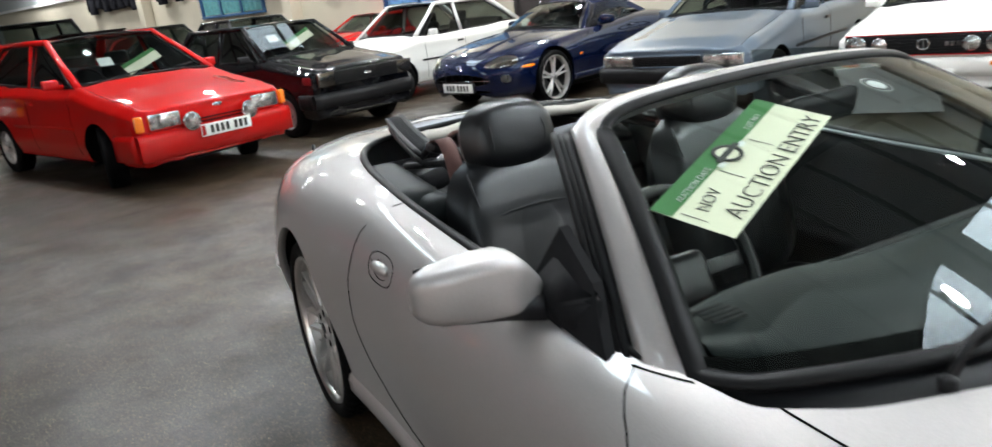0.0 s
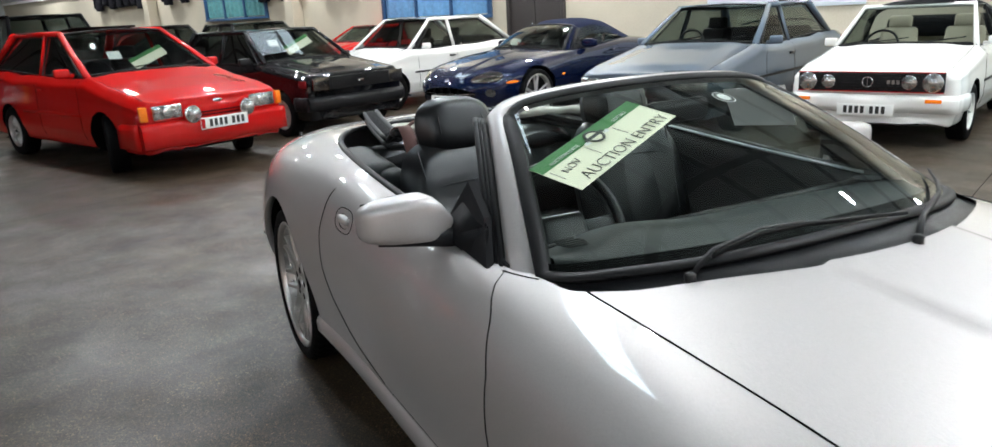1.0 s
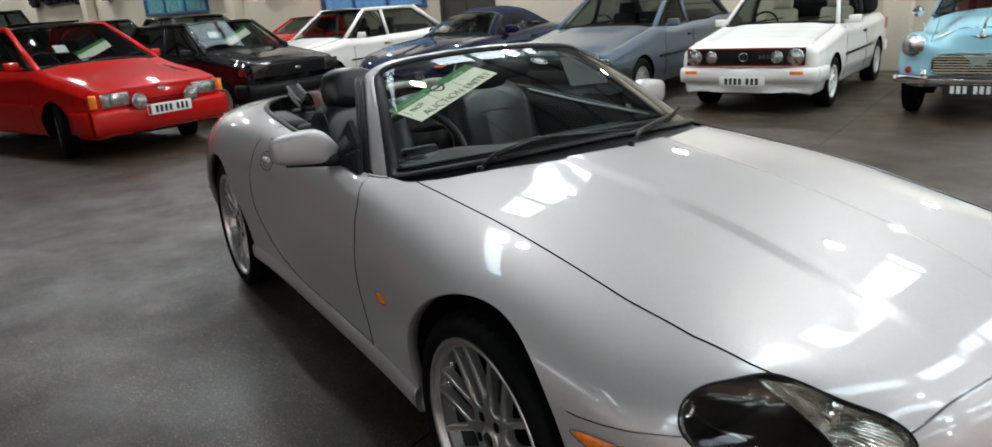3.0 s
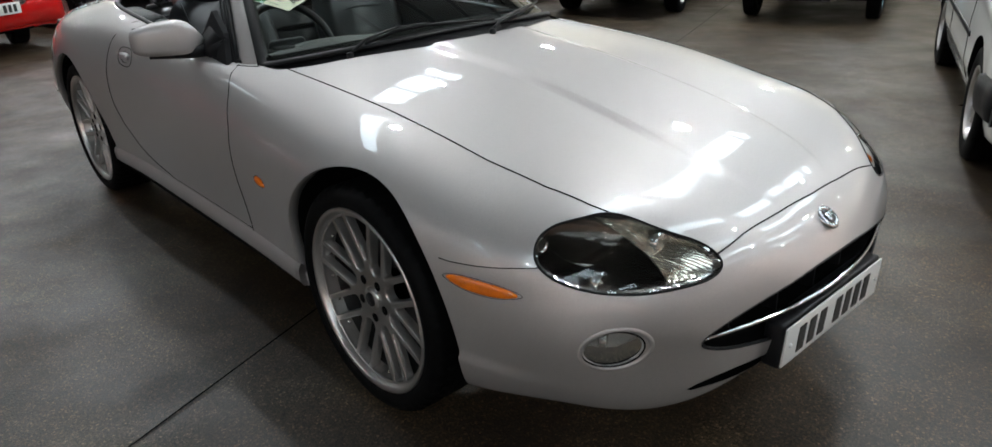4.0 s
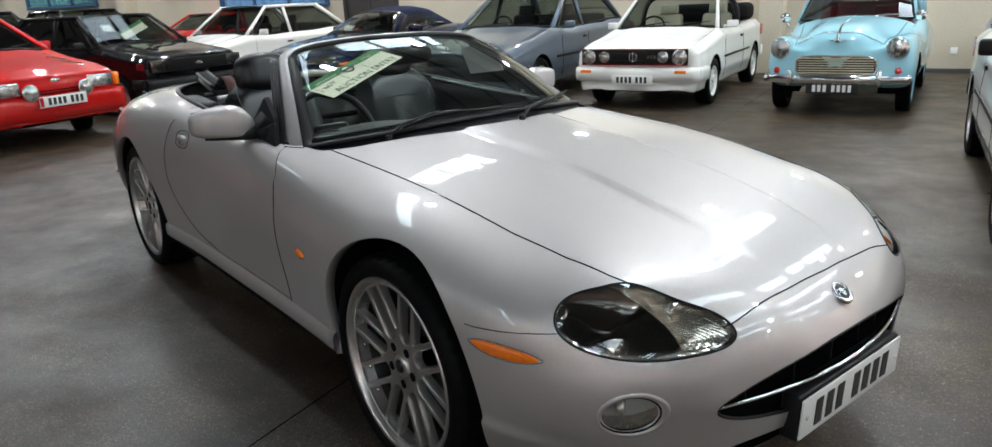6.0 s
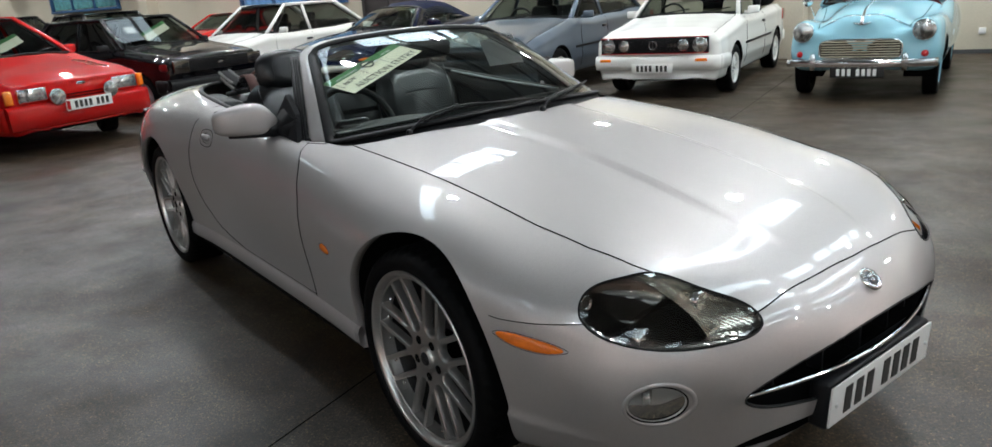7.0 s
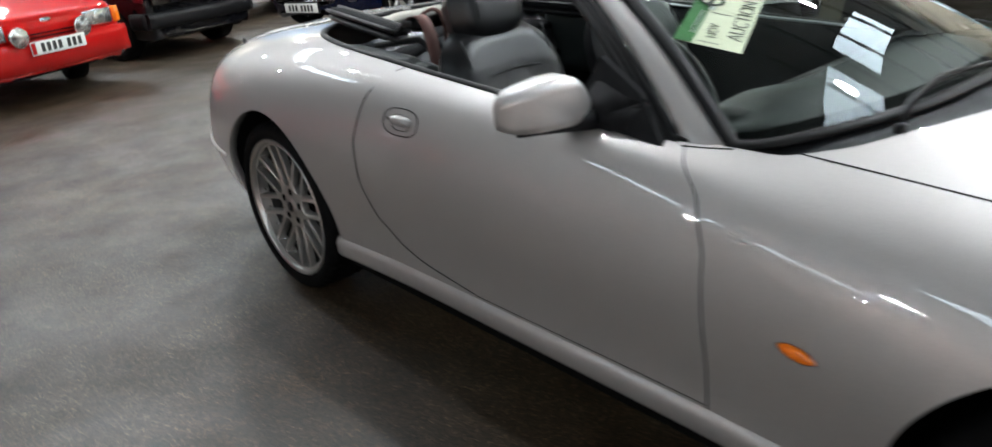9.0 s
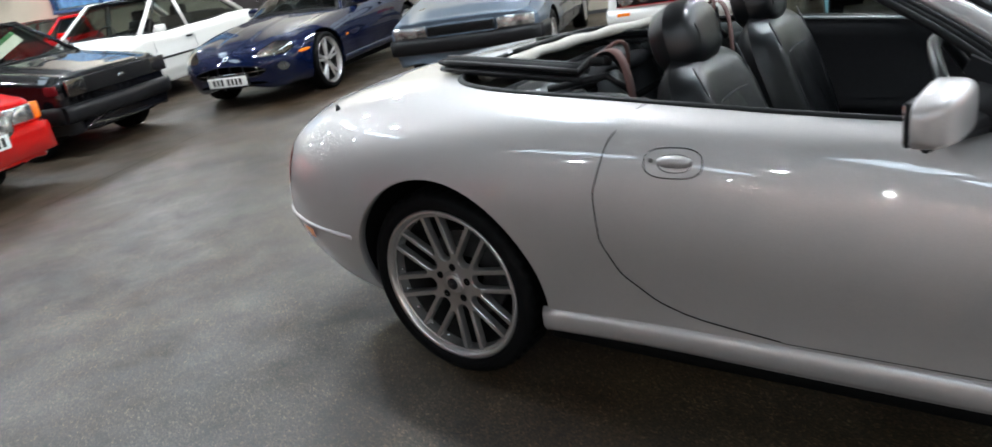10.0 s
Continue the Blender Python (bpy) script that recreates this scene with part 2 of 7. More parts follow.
M_STITCH = simple("grey_stitching", (0.03, 0.03, 0.032), 0.7)
M_STRAP = simple("brown_belt_webbing", (0.15, 0.075, 0.065), 0.75, grain=0.2, grain_scale=300)
M_CANVAS = simple("black_canvas", (0.006, 0.006, 0.007), 0.8, spec=0.1, grain=0.25, grain_scale=300, bump=0.4)
M_NAVYCANVAS = simple("navy_canvas", (0.012, 0.016, 0.04), 0.85, spec=0.1, grain=0.25, grain_scale=300, bump=0.4)
M_AMBER = simple("amber_lens", (0.95, 0.21, 0.008), 0.15, coat=1.0, grain=0.15, grain_scale=80)
M_REDLENS = simple("red_lens", (0.45, 0.01, 0.012), 0.15, coat=1.0)
M_MIRROR = simple("lamp_reflector", (0.62, 0.62, 0.60), 0.22, 1.0)
M_FOGBOWL = simple("pale_fog_lamp_bowl", (0.50, 0.49, 0.47), 0.3, 0.5, grain=0.15, grain_scale=150)
M_SATIN = simple("satin_grey_trim", (0.34, 0.37, 0.37), 0.4, 0.3)
M_LIP = simple("smoked_lamp_lip", (0.26, 0.25, 0.24), 0.16, 1.0)
M_LENSDARK = simple("dark_lamp_bowl", (0.11, 0.10, 0.09), 0.12, 0.9)
M_FLUTED = fluted("fluted_lamp_glass", (0.05, 0.05, 0.05), (0.90, 0.90, 0.87), 20.0)
M_LINING = simple("cream_hood_lining", (0.50, 0.47, 0.42), 0.85, grain=0.12, grain_scale=60, bump=0.3)
M_WEDGE = simple("lamp_inner_reflector", (0.60, 0.57, 0.50), 0.16, 0.95, grain=0.25, grain_scale=260)
M_PLATEW = simple("white_number_plate", (0.80, 0.80, 0.76), 0.3)
M_PLATEB = simple("black_number_plate", (0.02, 0.02, 0.02), 0.3)
M_PAPER = simple("cream_card", (0.80, 0.76, 0.60), 0.7, grain=0.03)
M_GREEN = simple("green_print", (0.035, 0.17, 0.04), 0.7)
M_INK = simple("black_ink", (0.03, 0.028, 0.025), 0.7)
M_PAPERW = simple("white_paper", (0.8, 0.8, 0.78), 0.7)
M_CLOTH = simple("dark_cloth", (0.012, 0.012, 0.015), 0.9, spec=0.05, grain=0.3, grain_scale=30)
M_CURTAIN = simple("blue_curtain", (0.10, 0.24, 0.42), 0.85, grain=0.35, grain_scale=14)
M_CURTAINT = simple("teal_curtain", (0.06, 0.19, 0.2), 0.85, grain=0.5, grain_scale=14)
M_DOORD = simple("dark_door_paint", (0.025, 0.02, 0.018), 0.5, grain=0.2, grain_scale=20)
M_BANNER = simple("pale_banner", (0.62, 0.68, 0.72), 0.6, grain=0.05, grain_scale=20)
M_BLUEFR = simple("blue_frame_paint", (0.02, 0.07, 0.16), 0.5)
M_GLASS = glass("windscreen_glass", (0.84, 0.94, 0.89), gloss=0.72)
M_GLASSF = glass("side_glass", (0.42, 0.47, 0.45), gloss=0.4)
M_CLEAR = glass("lamp_cover_glass", (0.93, 0.94, 0.93), gloss=0.9)
M_TAN = simple("tan_interior", (0.42, 0.38, 0.28), 0.6)
M_INTER = simple("dark_interior", (0.009, 0.009, 0.010), 0.7, spec=0.12, grain=0.2, grain_scale=60)

# ---------------------------------------------------------------- mesh tools
def mesh_ob(name, verts, faces, mat, parent=None, label="", smooth=True):
    me = bpy.data.meshes.new(name)
    me.from_pydata([tuple(v) for v in verts], [], [tuple(f) for f in faces])
    me.materials.append(mat)
    if smooth:
        me.shade_smooth()
    ob = new(name, me)
    if parent:
        ob.parent = parent
    if label:
        tagged(ob, label)
    return ob


def part(name, bm, mat, parent, label="", smooth=True):
    me = bpy.data.meshes.new(name)
    bmesh.ops.recalc_face_normals(bm, faces=bm.faces[:])
    bm.to_mesh(me)
    bm.free()
    me.materials.append(mat)
    if smooth:
        me.shade_smooth()
    ob = new(name, me)
    ob.parent = parent
    if label:
        tagged(ob, label)
    return ob


def thing(name, label, category, m=None, group="", kind=""):
    ob = new(name)
    ob.empty_display_size = 0.1
    if m is not None:
        ob.matrix_basis = m
    return tagged(ob, label, category, group, kind)


def box(bm, size, at=(0, 0, 0), rot=(0, 0, 0), bevel=0.0, seg=2, taper=None):
    """A box with rounded edges; taper scales its top face in x and y."""
    m = Matrix.LocRotScale(at, Euler([radians(a) for a in rot]), None)
    got = bmesh.ops.create_cube(bm, size=1)["verts"]
    for v in got:
        if taper and v.co.z > 0:
            v.co.x *= taper[0]
            v.co.y *= taper[1]
        v.co = Vector((v.co.x * size[0], v.co.y * size[1], v.co.z * size[2]))
    if bevel:
        es = list({e for v in got for e in v.link_edges})
        res = bmesh.ops.bevel(bm, geom=es, offset=bevel, segments=seg, affect="EDGES", profile=0.5)
        got = list({v for f in res["faces"] for v in f.verts} | {v for v in got if v.is_valid})
    bmesh.ops.transform(bm, matrix=m, verts=got)
    return got


def box_part(name, size, at, mat, parent, rot=(0, 0, 0), bevel=0.01, seg=2, taper=None, label=""):
    bm = bmesh.new()
    box(bm, size, at, rot, bevel, seg, taper)
    return part(name, bm, mat, parent, label, smooth=bevel > 0)


def revolve(profile, n=48, axis="x", closed=False):
    """Verts and faces of a profile of (radius, along) turned about an axis."""
    vs, fs = [], []
    k = len(profile)
    for i in range(n):
        a = 2 * math.pi * i / n
        for r, h in profile:
            c, s = r * math.cos(a), r * math.sin(a)
            vs.append((h, c, s) if axis == "x" else (c, h, s) if axis == "y" else (c, s, h))
    m = k if closed else k - 1
    for i in range(n):
        for j in range(m):
            a, b = i * k + j, i * k + (j + 1) % k
            c, d = ((i + 1) % n) * k + (j + 1) % k, ((i + 1) % n) * k + j
            fs.append((a, b, c, d))
    return vs, fs


def tube(points, radius, n=8, closed=False, flat=None):
    """Verts and faces of a round (or flattened) bar along points."""
    pts = [Vector(p) for p in points]
    vs, fs = [], []
    k = len(pts)
    up = None
    for i, p in enumerate(pts):
        a = pts[(i - 1) % k] if closed or i else pts[0]
        b = pts[(i + 1) % k] if closed or i < k - 1 else pts[-1]
        d = (b - a).normalized()
        if up is None:
            up = Vector((0, 0, 1)) if abs(d.z) < 0.9 else Vector((1, 0, 0))
        s = d.cross(up).normalized()
        up = s.cross(d).normalized()
        r = radius[i] if isinstance(radius, (list, tuple)) else radius
        for j in range(n):
            t = 2 * math.pi * j / n
            vs.append(p + s * (math.cos(t) * r) + up * (math.sin(t) * r * (flat or 1)))
    for i in range(k if closed else k - 1):
        for j in range(n):
            fs.append((i * n + j, i * n + (j + 1) % n, ((i + 1) % k) * n + (j + 1) % n, ((i + 1) % k) * n + j))
    if not closed:
        fs.append(tuple(range(n))[::-1])
        fs.append(tuple((k - 1) * n + j for j in range(n)))
    return vs, fs


def tube_part(name, points, radius, mat, parent, n=8, closed=False, flat=None, label=""):
    return mesh_ob(name, *tube(points, radius, n, closed, flat), mat, parent, label)


def bezier(p0, p1, p2, p3, n=12):
    p0, p1, p2, p3 = map(Vector, (p0, p1, p2, p3))
    out = []
    for i in range(n + 1):
        t = i / n
        out.append(p0 * (1 - t) ** 3 + p1 * (3 * t * (1 - t) ** 2) + p2 * (3 * t * t * (1 - t)) + p3 * t ** 3)
    return out


def basis(knots):
    """Natural cubic spline through any values at the knots, as a function from places to weights."""
    x = np.asarray(knots, float)
    n = len(x)
    h = np.diff(x)
    A, B = np.eye(n), np.zeros((n, n))
    for i in range(1, n - 1):
        A[i, i - 1], A[i, i], A[i, i + 1] = h[i - 1], 2 * (h[i - 1] + h[i]), h[i]
        B[i, i - 1], B[i, i], B[i, i + 1] = 6 / h[i - 1], -6 / h[i - 1] - 6 / h[i], 6 / h[i]
    M = np.linalg.solve(A, B)

    def weights(t):
        t = np.clip(np.asarray(t, float).ravel(), x[0], x[-1])
        i = np.clip(np.searchsorted(x, t) - 1, 0, n - 2)
        hh = h[i]
        a, b = (x[i + 1] - t) / hh, (t - x[i]) / hh
        W = np.zeros((len(t), n))
        r = np.arange(len(t))
        W[r, i] += a
        W[r, i + 1] += b
        W += ((a ** 3 - a) * hh ** 2 / 6)[:, None] * M[i] + ((b ** 3 - b) * hh ** 2 / 6)[:, None] * M[i + 1]
        return W

    return weights


def curve(keys, t):
    """Smooth values at t through keys of (place, value)."""
    xs, ys = zip(*keys)
    return basis(xs)(np.atleast_1d(t)) @ np.array(ys)


class Skin:
    """A smooth skin through sections: each a list of points from the bottom centre up the right side to the top centre, mirrored to the left."""

    def __init__(self, sections, extra=None):
        half = np.array(sections, float)
        half[:, :, 0] *= -1
        other = half[:, -2::-1].copy()
        other[:, :, 0] *= -1
        self.c = np.concatenate([half, other], axis=1)
        du = np.linalg.norm(np.diff(half, axis=0), axis=2).mean(axis=1)
        dv = np.linalg.norm(np.diff(self.c[2:-2], axis=1), axis=2).mean(axis=0)
        self.uk = np.concatenate([[0], np.cumsum(du)])
        self.vk = np.concatenate([[0], np.cumsum(dv)])
        self.bu, self.bv = basis(self.uk), basis(self.vk)
        self.extra = extra
        self.cuts = []

    def at(self, u, v):
        Wu, Wv = self.bu(u), self.bv(v)
        X = np.einsum("nk,kjc->njc", Wu, self.c)
        X = np.einsum("nj,njc->nc", Wv, X)
        return self.extra(X) if self.extra else X

    def grid(self, nu, nv):
        u = np.linspace(0.004, self.uk[-1] - 0.004, nu)
        v = np.linspace(0, self.vk[-1], nv)
        Wu, Wv = self.bu(u), self.bv(v)
        self.U, self.V = np.meshgrid(u, v, indexing="ij")
        self.X = np.einsum("ak,kjc,bj->abc", Wu, self.c, Wv)
        if self.extra:
            self.X = self.extra(self.X.reshape(-1, 3)).reshape(self.X.shape)
        self.du, self.dv = u[1] - u[0], v[1] - v[0]
        return self

    def snap(self, inside):
        """Slide vertices beside the outline (where inside() is zero, in metres) onto it, so that no edge of the grid crosses it."""
        sh = self.U.shape
        self.cuts.append(inside)
        for turn in range(4):
            P = self.X.reshape(-1, 3)
            d = inside(P)
            D = d.reshape(sh)
            move = np.zeros(sh, bool)
            tiny = 2e-4
            for ax in (0, 1):
                A, B = (D[:-1], D[1:]) if ax == 0 else (D[:, :-1], D[:, 1:])
                cross = (A * B < 0) & (np.abs(A) > tiny) & (np.abs(B) > tiny) & (np.abs(A - B) < 0.2)
                first = np.abs(A) <= np.abs(B)
                if ax == 0:
                    move[:-1] |= cross & first
                    move[1:] |= cross & ~first
                else:
                    move[:, :-1] |= cross & first
                    move[:, 1:] |= cross & ~first
            idx = np.nonzero(move.ravel())[0]
            if not len(idx):
                return
            U, V = self.U.ravel().copy(), self.V.ravel().copy()
            for _ in range(3):
                u, v = U[idx], V[idx]
                dd = inside(self.at(u, v))
                e = 0.001
                gu = (inside(self.at(u + e, v)) - dd) / e
                gv = (inside(self.at(u, v + e)) - dd) / e
                g2 = np.maximum(gu ** 2 + gv ** 2, 0.05)
                U[idx] = u + np.clip(-dd * gu / g2, -self.du, self.du)
                V[idx] = v + np.clip(-dd * gv / g2, -self.dv, self.dv)
            self.X.reshape(-1, 3)[idx] = self.at(U[idx], V[idx])
            self.U, self.V = U.reshape(sh), V.reshape(sh)

    def faces(self):
        """Quads (a triangle repeats its last corner) and their middles; quads that an outline crosses corner to corner are split along it."""
        a, b = self.U.shape
        i = np.arange(a * b).reshape(a, b)
        F = np.stack([i[:-1, :-1], i[1:, :-1], i[1:, 1:], i[:-1, 1:]], axis=-1).reshape(-1, 4)
        P = self.X.reshape(-1, 3)
        for f in self.cuts:
            d = f(P)
            q = d[F]
            mixed = (q.max(axis=1) > 3e-4) & (q.min(axis=1) < -3e-4) & (np.abs(q).min(axis=1) < 6e-4) & (F[:, 2] != F[:, 3])
            M, Q = F[mixed], np.abs(q[mixed])
            one = (Q[:, 0] + Q[:, 2] <= Q[:, 1] + Q[:, 3])[:, None]
            t1 = np.where(one, M[:, [0, 1, 2, 2]], M[:, [0, 1, 3, 3]])
            t2 = np.where(one, M[:, [0, 2, 3, 3]], M[:, [1, 2, 3, 3]])
            F = np.concatenate([F[~mixed], t1, t2])
        tri = F[:, 2] == F[:, 3]
        C = P[F].sum(axis=1)
        C = np.where(tri[:, None], (C - P[F[:, 3]]) / 3, C / 4)
        return F, C

    def panel(self, name, F, mat, parent, label="", off=0.0):
        used, inv = np.unique(F, return_inverse=True)
        inv = inv.reshape(-1, 4)
        P = self.X.reshape(-1, 3)[used]
        return mesh_ob(name, P, [tuple(f[:3]) if f[2] == f[3] else tuple(f) for f in inv.tolist()], mat, parent, label)

    def tree(self):
        from mathutils.bvhtree import BVHTree
        F, _ = self.faces()
        return BVHTree.FromPolygons([tuple(p) for p in self.X.reshape(-1, 3)], [tuple(f[:3]) if f[2] == f[3] else tuple(f) for f in F.tolist()])


def taut(sections, f=0.22):
    """Sections with straight runs between them, so that the skin stays flat and turns only at its corners."""
    a = np.array(sections, float)
    for ax in (0, 1):
        a = np.moveaxis(a, ax, 0)
        rows = [a[0]]
        for p, q in zip(a, a[1:]):
            rows += [p * (1 - f) + q * f, p * f + q * (1 - f), q]
        a = np.moveaxis(np.array(rows), 0, ax)
    return a


def poly_inside(poly, a, b):
    """Signed distance (inside: minus) of points (a, b) from a closed polygon."""
    q = np.array(poly, float)
    d = np.full(len(a), 1e9)
    odd = np.zeros(len(a), bool)
    for (x0, y0), (x1, y1) in zip(q, np.roll(q, -1, axis=0)):
        ex, ey = x1 - x0, y1 - y0
        t = np.clip(((a - x0) * ex + (b - y0) * ey) / (ex * ex + ey * ey), 0, 1)
        d = np.minimum(d, np.hypot(a - x0 - t * ex, b - y0 - t * ey))
        hit = ((y0 > b) != (y1 > b)) & (a < ex * (b - y0) / (ey if abs(ey) > 1e-9 else 1e-9) + x0)
        odd ^= hit
    return np.where(odd, -d, d)


def rounded(poly, n=6):
    """A closed outline smoothed through its corner points."""
    p = np.array(list(poly) * 3, float)
    k = len(poly)
    W = basis(np.arange(len(p)))(np.linspace(k, 2 * k, n * k, endpoint=False))
    return W @ p


def text_part(text, size, m, mat, parent, label="", depth=0.0006):
    cu = bpy.data.curves.new("lettering", "FONT")
    cu.offset = -0.022 * size
    cu.body, cu.size, cu.extrude, cu.align_x, cu.align_y = text, size, depth, "CENTER", "CENTER"
    tmp = new("lettering", cu)
    dg = bpy.context.evaluated_depsgraph_get()
    me = bpy.data.meshes.new_from_object(tmp.evaluated_get(dg))
    bpy.data.objects.remove(tmp)
    me.materials.clear()
    me.materials.append(mat)
    ob = new("lettering", me)
    ob.parent = parent
    ob.matrix_basis = m
    if label:
        tagged(ob, label)
    return ob

# ---------------------------------------------------------------- the hall
HALL = pose(10.3, 2.83, 0, 0, 0, 110.8)   # x along the cream wall, y into the hall
LONG0, LONG1, DEEP, HIGH = -14.0, 42.0, 27.0, 4.5
EAVES, RIDGE = 4.5, 6.7


def roof_z(y):
    """Height of the roof's underside at a distance from the cream wall."""
    return EAVES + (RIDGE - EAVES) * (1 - abs(y - DEEP / 2) / (DEEP / 2))



def slab(name, size, at, mat, parent=None, kind="structure", label="", category="", rot=(0, 0, 0), bevel=0.0):
    bm = bmesh.new()
    box(bm, size, (0, 0, 0), (0, 0, 0), bevel)
    ob = part(name, bm, mat, parent, label, smooth=False)
    ob.matrix_basis = HALL @ pose(*at, *rot) if parent is None else pose(*at, *rot)
    if parent is None:
        tagged(ob, label, category, "", kind)
    return ob


def build_hall():
    mid = (LONG0 + LONG1) / 2
    run = LONG1 - LONG0
    vs, fs = [], []
    nx, ny = 46, 30
    for i in range(nx):
        for j in range(ny):
            vs.append((LONG0 - 0.5 + (run + 1) * i / (nx - 1), -0.5 + (DEEP + 1) * j / (ny - 1), 0))
    fs = [(i * ny + j, (i + 1) * ny + j, (i + 1) * ny + j + 1, i * ny + j + 1) for i in range(nx - 1) for j in range(ny - 1)]
    fl = mesh_ob("floor", vs, fs, M_FLOOR, None, smooth=False)
    fl.matrix_basis = HALL
    tagged(fl, "worn grey painted concrete floor with stains and scuffs", "floor", kind="structure")
    # joints in the floor
    a, b = Vector((-1.45, 0.32, 0.0)), Vector((-0.69, 0.62, 0.0))
    d = (b - a).normalized()
    n = Vector((-d.y, d.x, 0))
    for k in range(-3, 3):
        c = a + n * 6.0 * k
        pts, left, right = [], [], []
        for i in range(121):
            p = c + d * (-14 + 28 * i / 120)
            w = 0.0035 + 0.0015 * noise.noise(p * 2.3)
            o = 0.004 * noise.noise(p * 1.1)
            left.append(p + n * (o + w) + Vector((0, 0, 0.0025)))
            right.append(p + n * (o - w) + Vector((0, 0, 0.0025)))
        vs = left + right
        fs = [(i, i + 1, 121 + i + 1, 121 + i) for i in range(120)]
        ob = mesh_ob("floor_joint", vs, fs, M_GAP, fl, smooth=False)
        ob.matrix_parent_inverse = HALL.inverted()
    slab("wall_north", (run + 0.6, 0.3, HIGH), (mid, -0.152, HIGH / 2), M_WALL, label="cream painted wall of the hall", category="wall")
    slab("wall_south", (run + 0.6, 0.3, HIGH), (mid, DEEP + 0.15, HIGH / 2), M_BOUNCEWALL, label="unseen long wall of the hall, pinkish to bounce light", category="wall")
    slab("wall_east", (0.3, DEEP, RIDGE + 0.3), (LONG0 - 0.15, DEEP / 2, RIDGE / 2 + 0.15), M_BOUNCEWALL, label="unseen end wall of the hall, pinkish to bounce light", category="wall")
    slab("wall_west", (0.3, DEEP, RIDGE + 0.3), (LONG1 + 0.15, DEEP / 2, RIDGE / 2 + 0.15), M_ENDWALL, label="pale grey end wall of the hall", category="wall")
    slab("baseboard", (run, 0.012, 0.06), (mid, 0.007, 0.03), M_STEEL, label="dark line along the foot of the wall", category="baseboard")
    # pitched roof: eaves along both long walls, ridge in the middle
    for k, nm in ((0, "ceiling"), (1, "ceiling")):
        vs = []
        for xx in (LONG0 - 0.3, LONG1 + 0.3):
            for yy in ((-0.3, DEEP / 2) if k == 0 else (DEEP / 2, DEEP + 0.3)):
                vs += [(xx, yy, roof_z(yy)), (xx, yy, roof_z(yy) + 0.1)]
        fs = [(0, 2, 6, 4), (1, 5, 7, 3), (0, 4, 5, 1), (2, 3, 7, 6), (0, 1, 3, 2), (4, 6, 7, 5)]
        o = mesh_ob(nm, vs, fs, M_CEIL, None, smooth=False)
        o.matrix_basis = HALL
        tagged(o, "grey sheeted underside of the pitched roof", "ceiling", kind="structure")
    # pillar
    slab("pillar", (0.36, 0.34, HIGH - 0.02), (2.36, 0.17, (HIGH - 0.02) / 2), M_WALL, label="cream painted wall pillar", category="pillar", bevel=0.01)
    slab("pillar", (0.36, 0.34, HIGH - 0.02), (18.6, 0.17, (HIGH - 0.02) / 2), M_WALL, label="cream painted wall pillar", category="pillar", bevel=0.01)
    slab("pillar", (0.36, 0.34, HIGH - 0.02), (26.85, 0.17, (HIGH - 0.02) / 2), M_WALL, label="cream painted wall pillar", category="pillar", bevel=0.01)
    # pale sheeting high on the wall at the far end, on a white rail
    slab("wall_panelling", (10.4, 0.05, 1.5), (36.6, 0.027, 3.72), M_ENDWALL, label="pale grey sheeting high on the wall", category="panelling")
    slab("trim", (10.4, 0.09, 0.10), (36.6, 0.047, 2.90), M_PAPERW, label="white rail under the sheeting", category="trim")
    # portal frames, purlins, strips of roof light, hanging lamps
    tilt = math.degrees(math.atan2(RIDGE - EAVES, DEEP / 2))
    slope = math.hypot(RIDGE - EAVES, DEEP / 2)
    for i in range(10):
        xx = -11.1 + 4.4 * i
        for k in (0, 1):
            bm = bmesh.new()
            box(bm, (0.14, slope, 0.02), (0, 0, 0.13))
            box(bm, (0.14, slope, 0.02), (0, 0, -0.13))
            box(bm, (0.02, slope, 0.25), (0, 0, 0))
            o = part("roof_beam", bm, M_STEEL, None, smooth=False)
            yy = DEEP * (0.25 if k == 0 else 0.75)
            o.matrix_basis = HALL @ pose(xx, yy, roof_z(yy) - 0.17, tilt if k == 0 else -tilt)
            tagged(o, "dark steel roof beam", "beam", "roof beams", "structure")
    for j in range(18):
        yy = 0.75 + 1.5 * j
        if abs(yy - DEEP / 2) < 0.3:
            continue
        bm = bmesh.new()
        box(bm, (run, 0.07, 0.14))
        o = part("purlin", bm, M_STEEL, None, smooth=False)
        o.matrix_basis = HALL @ pose(mid, yy, roof_z(yy) - 0.09, tilt if yy < DEEP / 2 else -tilt)
        tagged(o, "dark steel purlin under the roof sheets", "purlin", "purlins", "structure")
    # strips at -9.2 and -3.2 are unseen extras that brighten floor and front
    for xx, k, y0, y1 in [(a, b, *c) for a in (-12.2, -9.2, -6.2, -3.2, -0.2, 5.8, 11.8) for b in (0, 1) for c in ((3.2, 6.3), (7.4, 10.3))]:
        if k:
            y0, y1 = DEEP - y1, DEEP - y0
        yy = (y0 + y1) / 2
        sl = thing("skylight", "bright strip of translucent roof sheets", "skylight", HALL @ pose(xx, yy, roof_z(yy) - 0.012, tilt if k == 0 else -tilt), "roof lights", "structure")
        box_part("skylight_sheet", (0.72, (y1 - y0) * slope / (DEEP / 2), 0.012), (0, 0, 0), M_SKYFAR if k else M_SKY, sl, bevel=0)
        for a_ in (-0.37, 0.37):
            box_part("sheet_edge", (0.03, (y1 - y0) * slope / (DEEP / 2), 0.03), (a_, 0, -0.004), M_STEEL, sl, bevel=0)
    first = None
